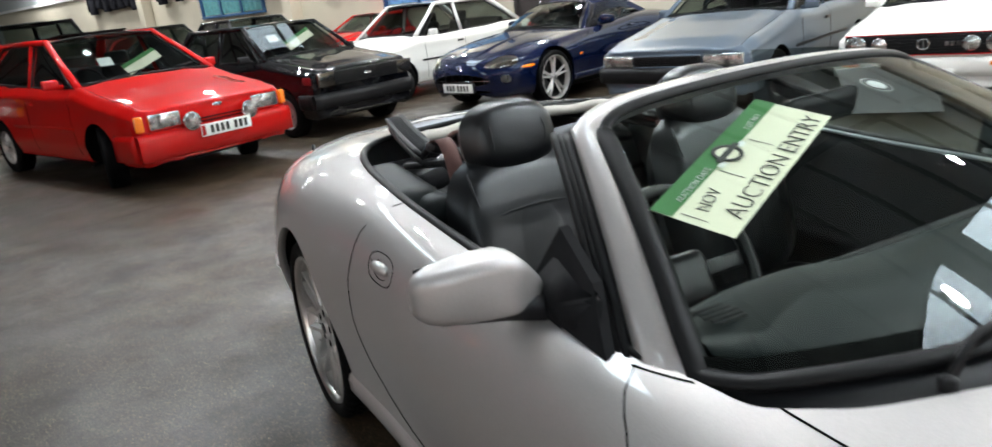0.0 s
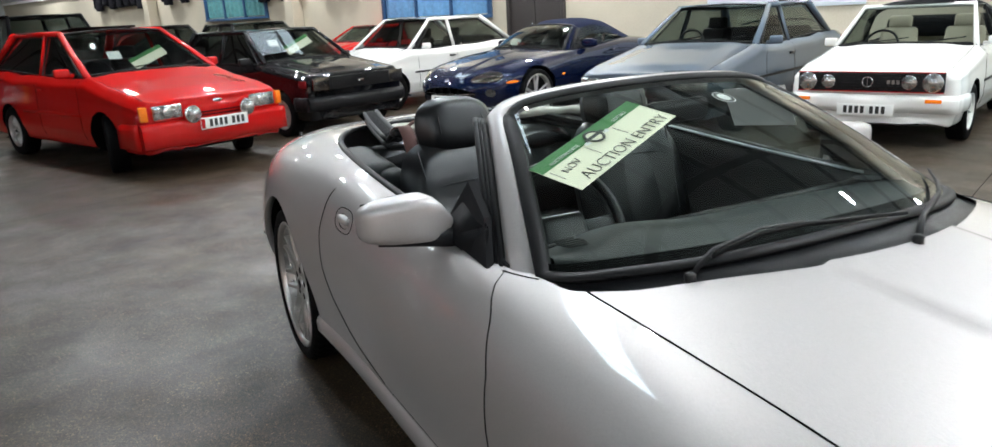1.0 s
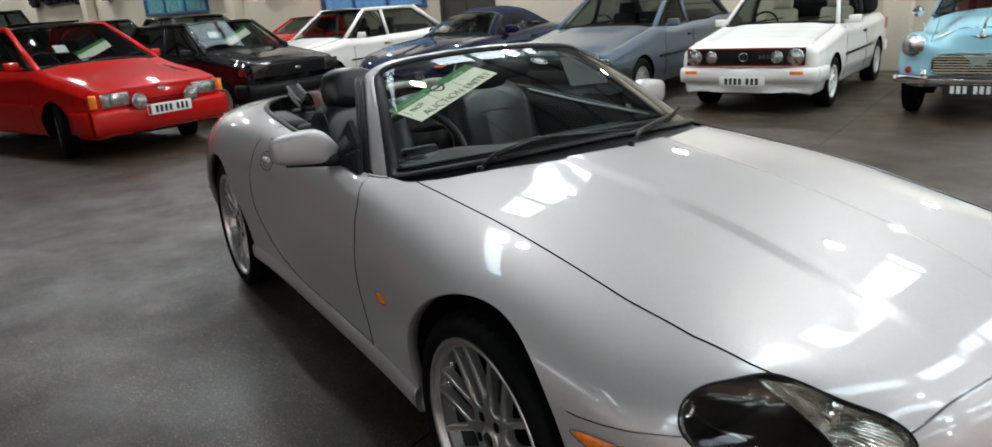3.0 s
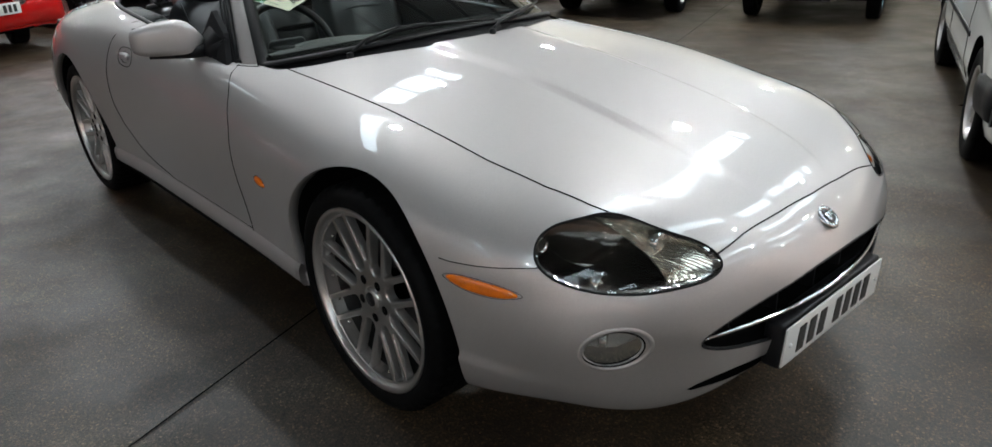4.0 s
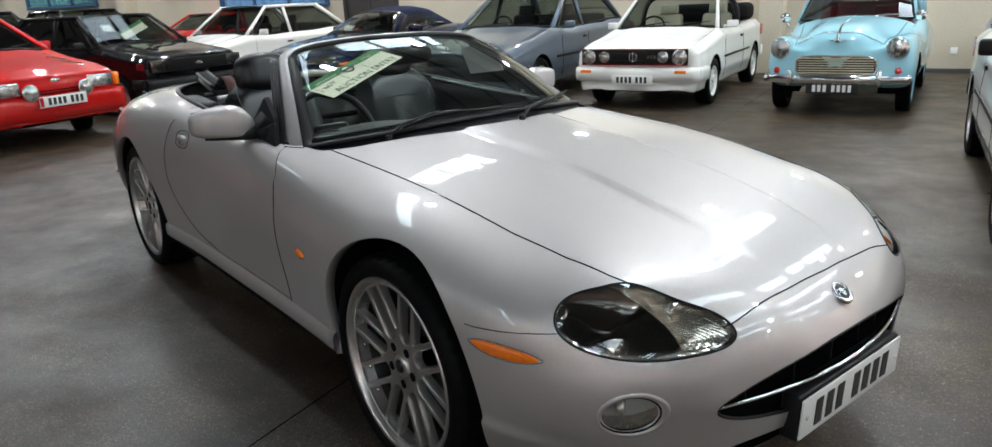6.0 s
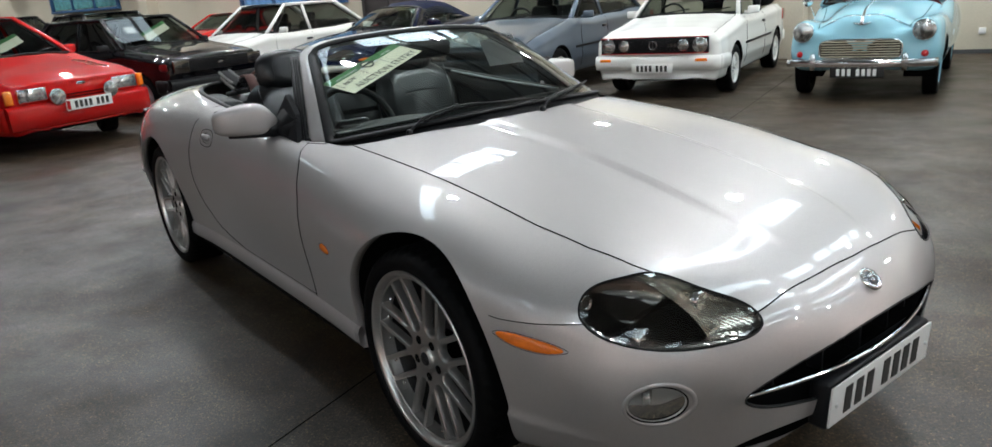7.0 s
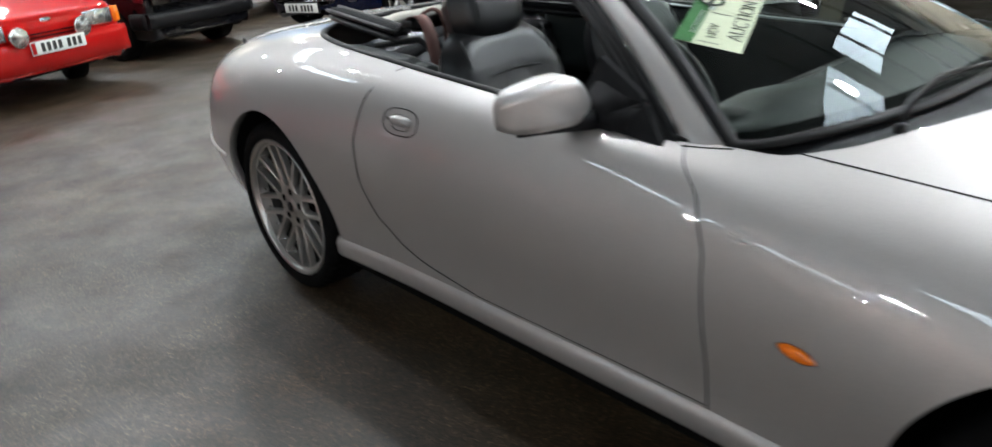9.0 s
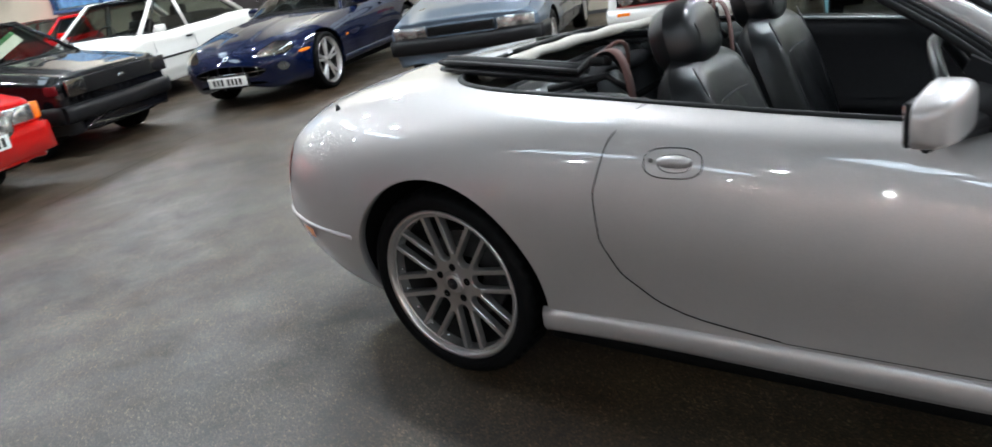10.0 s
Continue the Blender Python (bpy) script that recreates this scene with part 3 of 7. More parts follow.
    # lamps at both row ends are unseen, added to brighten the hall's ends
    for i in range(-1, 11):
        # rows at 20.3 and 25.9 are unseen too, added to fill the near side
        for x0, yy, drop in ((-8.4, 0.9, 0.4), (-7.9, 4.5, 0.40), (-8.65, 8.3, 0.70), (-8.65, 20.3, 0.60), (-7.9, 25.9, 0.4)):
            if (i > 5 and yy > 5) or (yy == 20.3 and i in (-1, 3)):
                continue
            mm = HALL @ pose(x0 + 4.4 * i, yy, roof_z(yy) - drop)
            if first:
                copy_thing(first, mm)
                continue
            first = thing("highbay_lamp", "round high-bay lamp hanging from the roof", "lamp", mm, "high-bay lamps")
            vs, fs = revolve([(0.05, 0.30), (0.07, 0.20), (0.13, 0.06), (0.16, 0.0), (0.155, 0.0), (0.13, 0.05)], 28, "z")
            mesh_ob("shade", vs, fs, M_STEEL, first)
            vs, fs = revolve([(0.13, 0.01), (0.001, 0.0)], 20, "z")
            mesh_ob("bulb_glass", vs, fs, M_LAMP, first)
            tube_part("hanger", [(0, 0, 0.30), (0, 0, 0.36)], 0.012, M_STEEL, first, 6)
    # openings and fittings on the cream wall
    for nm, x0, x1, z0, z1, mat, fr, lab in (("window_1", 11.75, 15.1, 1.36, 3.1, M_CURTAIN, M_BLUEFR, "window with light blue curtains drawn"),
                                             ("window_2", 20.1, 23.4, 1.62, 3.4, M_CURTAINT, M_BLUEFR, "window with patterned teal curtains drawn")):
        wn = thing(nm, lab, "window", HALL @ pose((x0 + x1) / 2, 0.0, (z0 + z1) / 2), kind="structure")
        w, h = x1 - x0, z1 - z0
        vs, fs = [], []
        k = 90
        for i in range(k):
            xx = -w / 2 + 0.05 + (w - 0.1) * i / (k - 1)
            yy = 0.035 + 0.018 * math.sin(i * 0.9) + 0.006 * math.sin(i * 2.3)
            vs += [(xx, yy, -h / 2 + 0.06), (xx, yy, h / 2 - 0.06)]
        fs = [(2 * i, 2 * i + 1, 2 * i + 3, 2 * i + 2) for i in range(k - 1)]
        mesh_ob("curtain", vs, fs, mat, wn)
        for a in (-w / 2, -w / 6, w / 6, w / 2):
            box_part("window_frame", (0.07, 0.09, h), (a, 0.045, 0), fr, wn, bevel=0.006)
        for a in (-h / 2, h / 2):
            box_part("window_frame", (w + 0.08, 0.10, 0.07), (0, 0.051, a), fr, wn, bevel=0.006)
    dr = thing("door_1", "dark double door, shut", "door", HALL @ pose(10.55, 0.0, 0), kind="structure")
    box_part("door_leaf", (0.64, 0.05, 2.05), (-0.33, 0.03, 1.03), M_DOORD, dr, bevel=0.006)
    box_part("door_leaf", (0.64, 0.05, 2.05), (0.33, 0.03, 1.03), M_DOORD, dr, bevel=0.006)
    box_part("door_frame", (0.07, 0.09, 2.12), (-0.69, 0.045, 1.06), M_DOORD, dr)
    box_part("door_frame", (0.07, 0.09, 2.12), (0.69, 0.045, 1.06), M_DOORD, dr)
    tube_part("door_pull", [(0.06, 0.07, 0.95), (0.06, 0.09, 1.0), (0.06, 0.09, 1.15), (0.06, 0.07, 1.2)], 0.01, M_CHROME, dr)
    bn = thing("banner", "pale blue banner with a dark round emblem on the wall", "banner", HALL @ pose(5.65, 0.02, 1.87))
    box_part("banner_sheet", (2.5, 0.012, 1.2), (0, 0, 0), M_BANNER, bn, bevel=0.004)
    vs, fs = revolve([(0.30, 0.008), (0.30, 0.012), (0.22, 0.012), (0.22, 0.008)], 40, "y")
    o = mesh_ob("emblem_ring", vs, fs, M_INK, bn)
    o.location = (-0.12, 0, -0.24)
    sk = thing("wall_socket", "small white wall socket", "socket", HALL @ pose(-0.17, 0.02, 0.32))
    box_part("socket_plate", (0.09, 0.02, 0.09), (0, 0, 0), M_PAPERW, sk, bevel=0.004)
    # jackets on hooks high on the wall
    jk = None
    for i, xx in enumerate((16.75, 17.2, 18.5, 18.9, 19.3, 20.05, 24.5, 25.6, 27.1, 27.6, 28.1, 28.6, 29.2, 29.8, 30.4, 31.0)):
        mm = HALL @ pose(xx, 0.12, float(np.interp(xx, [16.7, 19, 20, 24, 31], [2.86, 2.80, 2.72, 2.92, 3.0])) + 0.05 * (i % 3), 0, 0, 0) @ Matrix.Scale(0.9 + 0.1 * (i % 2), 4)
        vs, fs = [], []
        n = 20
        prof = [(0.0, 0.07, 0.05), (-0.06, 0.16, 0.07), (-0.14, 0.25, 0.08), (-0.40, 0.24, 0.09), (-0.75, 0.26, 0.10), (-0.80, 0.25, 0.09)]
        for z_, a_, b_ in prof:
            for j in range(n):
                t = 2 * math.pi * j / n
                wob = 1 + 0.06 * math.sin(5 * t + i + 4 * z_)
                vs.append((a_ * math.cos(t) * wob, b_ * math.sin(t) * wob, z_))
        k = len(prof)
        fs = [(q * n + j, q * n + (j + 1) % n, (q + 1) * n + (j + 1) % n, (q + 1) * n + j) for q in range(k - 1) for j in range(n)]
        fs += [tuple(range(n)), tuple((k - 1) * n + j for j in range(n))]
        c = thing("jacket", "dark jacket hanging on the wall", "jacket", mm, "jackets on the wall")
        mesh_ob("body", vs, fs, M_CLOTH, c)
        for s in (-1, 1):
            tube_part("sleeve", [(s * 0.2, 0.02, -0.1), (s * 0.27, 0.03, -0.4), (s * 0.28, 0.05, -0.7)], [0.07, 0.06, 0.05], M_CLOTH, c, 8)
        tube_part("hook", [(0, -0.1, 0.06), (0, 0.0, 0.06), (0, 0.02, 0.0)], 0.008, M_STEEL, c, 6)


build_hall()

# ---------------------------------------------------------------- wheels
def cast_face(bm, r0, xo):
    """The cast face of a two-piece wheel: pairs of spokes round eight U gaps, with V gaps between the pairs."""
    def polar(r, a):
        return Vector((r * math.cos(a), r * math.sin(a)))

    r1, o = r0 - 0.004, 0.034
    holes = []
    for i in range(8):
        a = 2 * math.pi * (i + 0.5) / 8
        t, n = polar(1, a), polar(1, a + math.pi / 2)
        loop = [t * (0.108 - 0.0235 * math.cos(f)) + n * (0.0235 * math.sin(f)) for f in np.linspace(-1.5, 1.5, 11)]
        e = math.asin(0.0265 / r1)
        loop += [polar(r1, a + e * f) for f in (1, 0.5, 0, -0.5, -1)]
        holes.append(loop)
        mid = a + math.pi / 8
        t2, n2 = polar(1, a + math.pi / 4), polar(1, a + 3 * math.pi / 4)
        p0, p1 = t * 0.134 + n * (o + 0.0085), t2 * 0.134 - n2 * (o + 0.0085)
        c = polar(0.098, mid)
        q0, q1 = t * math.sqrt(r1 * r1 - 0.0418 ** 2) + n * 0.0418, t2 * math.sqrt(r1 * r1 - 0.0418 ** 2) - n2 * 0.0418
        loop = [q0] + [p0 * (1 - f) ** 2 + c * (2 * f * (1 - f)) + p1 * f * f for f in np.linspace(0, 1, 11)] + [q1]
        a0, a1 = math.atan2(q1.y, q1.x), math.atan2(q0.y, q0.x)
        d = (a1 - a0 + math.pi) % (2 * math.pi) - math.pi
        loop += [polar(r1, a0 + d * f) for f in (0.33, 0.67)]
        holes.append(loop)

    def dish(p, back=0.0):
        r = p.length
        return Vector((xo - 0.004 - 0.012 * min(1, max(0, (r - 0.09) / 0.13)) + back, p.x, p.y))

    rim = [polar(r0 + 0.004, 2 * math.pi * k / 96) for k in range(96)]
    boss = [polar(0.036, 2 * math.pi * k / 40) for k in range(40)]
    edges = []
    for loop, kind in [(h, 1) for h in holes] + [(rim, 0), (boss, 0)]:
        c = sum(loop, Vector((0, 0))) / len(loop)
        grow = []
        k = len(loop)
        for j, p in enumerate(loop):
            d = (loop[(j + 1) % k] - loop[j - 1]).normalized()
            nn = Vector((d.y, -d.x))
            if nn.dot(p - c) < 0:
                nn = -nn
            grow.append(p + nn * (0.0046 if kind and p.length < r1 - 0.002 else 0.0))
        front = [bm.verts.new(dish(p)) for p in grow]
        edges += [bm.edges.new((front[j], front[(j + 1) % k])) for j in range(k)]
        if kind:
            rows = [front, [bm.verts.new(dish(p + (g - p) * 0.35, 0.0025)) for p, g in zip(loop, grow)], [bm.verts.new(dish(p, 0.009)) for p in loop], [bm.verts.new(dish(c + (p - c) * 0.97, 0.026)) for p in loop]]
            for u, v in zip(rows, rows[1:]):
                for j in range(k):
                    bm.faces.new((u[j], u[(j + 1) % k], v[(j + 1) % k], v[j]))
    bmesh.ops.triangle_fill(bm, edges=edges, use_beauty=True, normal=(-1, 0, 0))


def wheel(name, m, parent, radius, width, rim_r, style, label="", mat=None, disc=True):
    """A wheel about the x axis, outer face towards -x: tyre, rim, spokes, cap, nuts."""
    mat = mat or M_ALLOY
    w = new(name)
    w.parent = parent
    w.matrix_basis = m
    tagged(w, label or "alloy wheel with a black tyre")
    h = width / 2
    side = [(rim_r - 0.006, -h * 0.82), (rim_r + 0.012, -h * 0.97), (rim_r + (radius - rim_r) * 0.5, -h * 1.03), (radius - 0.012, -h * 0.93), (radius - 0.003, -h * 0.8)]
    tread = []
    for i in range(9):
        a = -h * 0.74 + h * 1.48 * i / 8
        tread.append((radius - (0.007 if i % 2 else 0.0), a))
    if style == "mesh":
        vs, fs = revolve(side + tread + [(r, -a) for r, a in side[::-1]], 144)
        k = len(side) * 2 + len(tread)
        for i in range(0, 144, 3):
            for j in (4, 5, 6, k - 7, k - 6, k - 5):
                x_, y_, z_ = vs[i * k + j]
                f = 1 - 0.008 / math.hypot(y_, z_)
                vs[i * k + j] = (x_, y_ * f, z_ * f)
    else:
        vs, fs = revolve(side + tread + [(r, -a) for r, a in side[::-1]], 72)
    mesh_ob("tyre", vs, fs, M_TYRE, w)
    lip = [(rim_r - 0.026, -h * 0.40), (rim_r - 0.020, -h * 0.66), (rim_r - 0.015, -h * 0.84), (rim_r - 0.012, -h * 0.91), (rim_r - 0.006, -h * 0.95), (rim_r + 0.001, -h * 0.955), (rim_r + 0.004, -h * 0.92), (rim_r + 0.002, -h * 0.8)]
    vs, fs = revolve(lip, 96)
    rim = mesh_ob("rim", vs, fs, mat, w)
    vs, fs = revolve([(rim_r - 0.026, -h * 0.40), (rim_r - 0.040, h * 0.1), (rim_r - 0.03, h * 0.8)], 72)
    mesh_ob("rim_barrel", vs, fs, M_BARRELSHADE, w)
    r0 = rim_r - (0.020 if style == "mesh" else 0.024)
    bm = bmesh.new()

    def arm(a0, ra, a1, rb, wa, wb, xa, xb, d=0.02):
        """A tapered spoke from (angle, radius) to (angle, radius), ridged in the middle."""
        p = Vector((0, math.cos(a0) * ra, math.sin(a0) * ra))
        q = Vector((0, math.cos(a1) * rb, math.sin(a1) * rb))
        t = (q - p).normalized()
        n = Vector((0, -t.z, t.y))
        rows = []
        for c, ww, x in ((p, wa, xa), (q, wb, xb)):
            rows.append([bm.verts.new(c + n * s * ww + Vector((x + o, 0, 0))) for s, o in ((-1, d), (-0.85, 0.004), (-0.35, -0.004), (0.35, -0.004), (0.85, 0.004), (1, d))])
        for i in range(5):
            bm.faces.new((rows[0][i], rows[0][i + 1], rows[1][i + 1], rows[1][i]))

    xo = -h * 0.62
    if style == "mesh":
        cast_face(bm, r0, xo)
        nuts, cap = 5, 0.034
        hub = 0.050
    elif style == "five":
        for i in range(5):
            a = 2 * math.pi * i / 5 + 0.3
            arm(a - 0.05, 0.03, a - 0.16, r0, 0.022, 0.012, xo, xo - 0.006)
            arm(a + 0.05, 0.03, a + 0.16, r0, 0.022, 0.012, xo, xo - 0.006)
        nuts, cap, hub = 5, 0.03, 0.06
    elif style == "multi":
        for i in range(12):
            a = 2 * math.pi * i / 12
            arm(a, 0.03, a, r0, 0.016, 0.012, xo, xo - 0.004)
        nuts, cap, hub = 4, 0.028, 0.06
    else:
        for i in range(16):
            a = 2 * math.pi * i / 16
            arm(a, 0.05, a, r0, 0.03, 0.02, xo + 0.01, xo + 0.012)
        nuts, cap, hub = 4, 0.05, 0.09
    part("spokes", bm, mat, w, smooth=style != "mesh")
    vs, fs = revolve([(hub, xo + 0.03), (hub, xo + 0.006), (hub - 0.008, xo - 0.004), (cap + 0.012, xo - 0.006), (cap + 0.003, xo - 0.002), (cap + 0.002, xo + 0.006), (0.001, xo + 0.006)], 40)
    mesh_ob("hub", vs, fs, mat, w)
    vs, fs = revolve([(cap, xo + 0.006), (cap, xo - 0.006), (cap - 0.004, xo - 0.010), (0.001, xo - 0.012)], 32)
    mesh_ob("hub_cap", vs, fs, mat, w)
    vs, fs = revolve([(cap * 0.62, xo - 0.0105), (cap * 0.6, xo - 0.0135), (0.001, xo - 0.0135)], 24)
    mesh_ob("cap_badge", vs, fs, M_PLASTIC, w)
    # mesh style: raised near-black discs stand in for shaded nut pockets
    hole = 0.0140 if style == "mesh" else 0.011
    nv, nf = revolve([(hole, xo - 0.001), (hole, xo - 0.0055), (hole * 0.8, xo - 0.006), (0.001, xo - 0.0052)], 12)
    for i in range(nuts):
        a = 2 * math.pi * i / nuts + 0.2
        nut = mesh_ob("nut_or_pocket_shade", nv, nf, M_UNDER if style == "mesh" else M_DISC, w, smooth=False) if i == 0 else new("nut_or_pocket_shade", nut.data)
        nut.parent = w
        ring_r = 0.060 if style == "mesh" else hub - 0.009 - hole * 0.8
        nut.location = (0, math.cos(a) * ring_r, math.sin(a) * ring_r)
    if style == "mesh":
        bv, bf = revolve([(0.006, 0.0), (0.006, -0.006), (0.001, -0.008)], 8)
        for i in range(20):
            a = 2 * math.pi * (i + 0.5) / 20
            b = mesh_ob("rim_bolt", bv, bf, M_CHROME, w) if i == 0 else new("rim_bolt", b.data)
            b.parent = w
            b.location = (-h * 0.5, math.cos(a) * (r0 - 0.006), math.sin(a) * (r0 - 0.006))
    if disc:
        # the disc takes the same painted shade as the barrel
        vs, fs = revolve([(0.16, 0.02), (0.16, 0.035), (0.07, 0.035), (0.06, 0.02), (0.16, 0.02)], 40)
        mesh_ob("brake_disc", vs, fs, M_BARRELSHADE, w)
    vs, fs = revolve([(rim_r - 0.03, h * 0.75), (0.001, h * 0.75)], 32)
    mesh_ob("wheel_back", vs, fs, M_UNDER, w)
    return w


def number_plate(m, parent, back, ink, size=(0.52, 0.111), flag=False, split=4):
    """A number plate facing -y with bars in place of its characters."""
    pl = box_part("number_plate", (size[0], 0.006, size[1]), (0, 0, 0), back, parent, bevel=0.002)
    pl.matrix_basis = m
    n = 7
    wch = size[0] * 0.78 / (n + 0.6)
    x = -size[0] * 0.40 + (0.03 if flag else 0)
    for i in range(n):
        box_part("character_bar", (wch * 0.62, 0.002, size[1] * 0.66), (x + wch * 0.5, -0.0042, 0), ink, pl, bevel=0)
        x += wch * (1.6 if i == split - 1 else 1.0)
    if flag:
        box_part("side_band", (0.04, 0.002, size[1] * 0.85), (-size[0] * 0.455, -0.004, 0), M_REDLENS, pl, bevel=0)
    return pl


# ---------------------------------------------------------------- the long-nosed convertible
def sec(y, *pairs):
    return [(x, y, z) for x, z in pairs]


NOSE = [
    [(0.0, -0.938, 0.42)] * 9,
    [(0, -0.940, 0.372), (0.17, -0.928, 0.374), (0.33, -0.890, 0.386), (0.42, -0.868, 0.408), (0.425, -0.868, 0.424), (0.38, -0.880, 0.440), (0.28, -0.906, 0.458), (0.14, -0.932, 0.472), (0, -0.938, 0.475)],
    [(0, -0.895, 0.258), (0.28, -0.862, 0.256), (0.53, -0.775, 0.262), (0.655, -0.728, 0.42), (0.615, -0.765, 0.515), (0.49, -0.815, 0.562), (0.34, -0.848, 0.582), (0.17, -0.868, 0.590), (0, -0.874, 0.592)],
    [(0, -0.70, 0.225), (0.36, -0.68, 0.225), (0.675, -0.60, 0.232), (0.772, -0.56, 0.41), (0.775, -0.555, 0.545), (0.705, -0.59, 0.642), (0.555, -0.635, 0.693), (0.28, -0.685, 0.700), (0, -0.70, 0.702)],
]
MID = [
    sec(-0.34, (0, 0.205), (0.45, 0.205), (0.775, 0.212), (0.838, 0.38), (0.838, 0.553), (0.768, 0.695), (0.600, 0.763), (0.30, 0.788), (0, 0.795)),
    sec(0.0, (0, 0.18), (0.45, 0.18), (0.79, 0.19), (0.872, 0.39), (0.882, 0.57), (0.800, 0.748), (0.618, 0.817), (0.31, 0.848), (0, 0.856)),
    sec(0.36, (0, 0.18), (0.45, 0.18), (0.79, 0.19), (0.85, 0.38), (0.868, 0.57), (0.795, 0.775), (0.630, 0.850), (0.32, 0.888), (0, 0.898)),
    sec(0.67, (0, 0.18), (0.45, 0.18), (0.79, 0.19), (0.832, 0.37), (0.852, 0.58), (0.792, 0.795), (0.648, 0.866), (0.33, 0.915), (0, 0.925)),
    sec(0.90, (0, 0.18), (0.45, 0.18), (0.79, 0.19), (0.828, 0.37), (0.850, 0.59), (0.797, 0.805), (0.700, 0.868), (0.35, 0.91), (0, 0.92)),
    sec(1.45, (0, 0.18), (0.45, 0.18), (0.79, 0.19), (0.826, 0.37), (0.852, 0.60), (0.808, 0.825), (0.720, 0.893), (0.38, 0.91), (0, 0.91)),
    sec(2.0, (0, 0.18), (0.45, 0.18), (0.79, 0.19), (0.836, 0.39), (0.862, 0.62), (0.812, 0.855), (0.705, 0.932), (0.38, 0.945), (0, 0.95)),
    sec(2.59, (0, 0.18), (0.45, 0.18), (0.79, 0.20), (0.878, 0.41), (0.893, 0.61), (0.812, 0.862), (0.640, 0.945), (0.34, 0.965), (0, 0.97)),
    sec(3.10, (0, 0.20), (0.42, 0.20), (0.74, 0.22), (0.838, 0.42), (0.842, 0.61), (0.742, 0.835), (0.570, 0.910), (0.29, 0.935), (0, 0.942)),
]
TAIL = [
    [(0, 3.48, 0.25), (0.38, 3.46, 0.25), (0.65, 3.40, 0.27), (0.745, 3.40, 0.43), (0.730, 3.42, 0.61), (0.620, 3.44, 0.785), (0.450, 3.46, 0.850), (0.23, 3.47, 0.872), (0, 3.48, 0.878)],
    [(0, 3.70, 0.31), (0.28, 3.69, 0.31), (0.48, 3.64, 0.33), (0.57, 3.63, 0.45), (0.55, 3.64, 0.60), (0.45, 3.66, 0.715), (0.32, 3.68, 0.755), (0.16, 3.69, 0.77), (0, 3.70, 0.772)],
    [(0, 3.76, 0.55)] * 9,
]
LAMP = rounded([(0.731, 0.634), (0.706, 0.664), (0.661, 0.685), (0.609, 0.694), (0.553, 0.698), (0.512, 0.683), (0.478, 0.661), (0.435, 0.639), (0.408, 0.619), (0.396, 0.597), (0.405, 0.576), (0.448, 0.562), (0.514, 0.559), (0.572, 0.558), (0.621, 0.559), (0.663, 0.564), (0.694, 0.573), (0.718, 0.587), (0.732, 0.608)], 4)
MOUTH = rounded([(-0.476, 0.418), (-0.40, 0.458), (-0.20, 0.496), (0, 0.506), (0.20, 0.496), (0.40, 0.458), (0.476, 0.418), (0.40, 0.372), (0.20, 0.352), (0, 0.348), (-0.20, 0.352), (-0.40, 0.372)], 5)
INTAKE = rounded([(-0.475, 0.262), (-0.42, 0.288), (-0.30, 0.306), (-0.15, 0.312), (0, 0.314), (0.15, 0.312), (0.30, 0.306), (0.42, 0.288), (0.475, 0.262), (0.40, 0.262), (0.2, 0.268), (0, 0.270), (-0.2, 0.268), (-0.40, 0.262)], 5)
COCKPIT = rounded([(0, 0.408), (0.20, 0.432), (0.40, 0.500), (0.551, 0.577), (0.607, 0.628), (0.645, 0.671), (0.664, 0.712), (0.672, 0.775), (0.684, 0.90), (0.690, 1.2), (0.690, 1.6), (0.678, 2.0), (0.625, 2.40), (0.50, 2.66), (0.28, 2.75), (0, 2.77), (-0.28, 2.75), (-0.50, 2.66), (-0.625, 2.40), (-0.678, 2.0), (-0.690, 1.6), (-0.690, 1.2), (-0.684, 0.90), (-0.672, 0.775), (-0.664, 0.712), (-0.645, 0.671), (-0.607, 0.628), (-0.551, 0.577), (-0.40, 0.500), (-0.20, 0.432)], 5)
FOG_X, FOG_Z, FOG_R = 0.650, 0.428, 0.050
ARCHES = ((-0.006, 0.342, 0.387), (2.585, 0.342, 0.390))
SHUT = [(-0.845, 0.352), (-0.80, 0.365), (-0.72, 0.44), (-0.635, 0.545), (-0.594, 0.566), (-0.475, 0.601), (-0.3, 0.620), (0, 0.631), (0.3, 0.636), (0.67, 0.640)]


def bonnet_form(X):
    """The raised middle of the bonnet and the pinch line along each wing top."""
    x, y, z = np.abs(X[:, 0]), X[:, 1], X[:, 2]
    edge = np.interp(y, [-0.86, -0.78, -0.68, -0.55, -0.35, -0.1, 0.2, 0.6], [0.115, 0.148, 0.176, 0.192, 0.201, 0.198, 0.203, 0.22])
    k = np.clip((edge - x) / 0.020 + 0.5, 0, 1)
    k = k * k * (3 - 2 * k)
    run = np.clip((y + 0.86) / 0.25, 0, 1) * np.clip((0.62 - y) / 0.2, 0, 1)
    out = X.copy()
    out[:, 2] += np.where(z > 0.55, 0.010 * k * run, 0)
    step = np.clip((0.345 - 0.10 * np.clip(-y - 0.40, 0, 0.5) - z) / 0.012, 0, 1) * np.clip((-y - 0.34) / 0.02, 0, 1) * np.clip((0.70 + y) / 0.25, 0, 1) * (z > 0.2)
    out[:, 0] += np.sign(X[:, 0]) * 0.009 * step
    return out


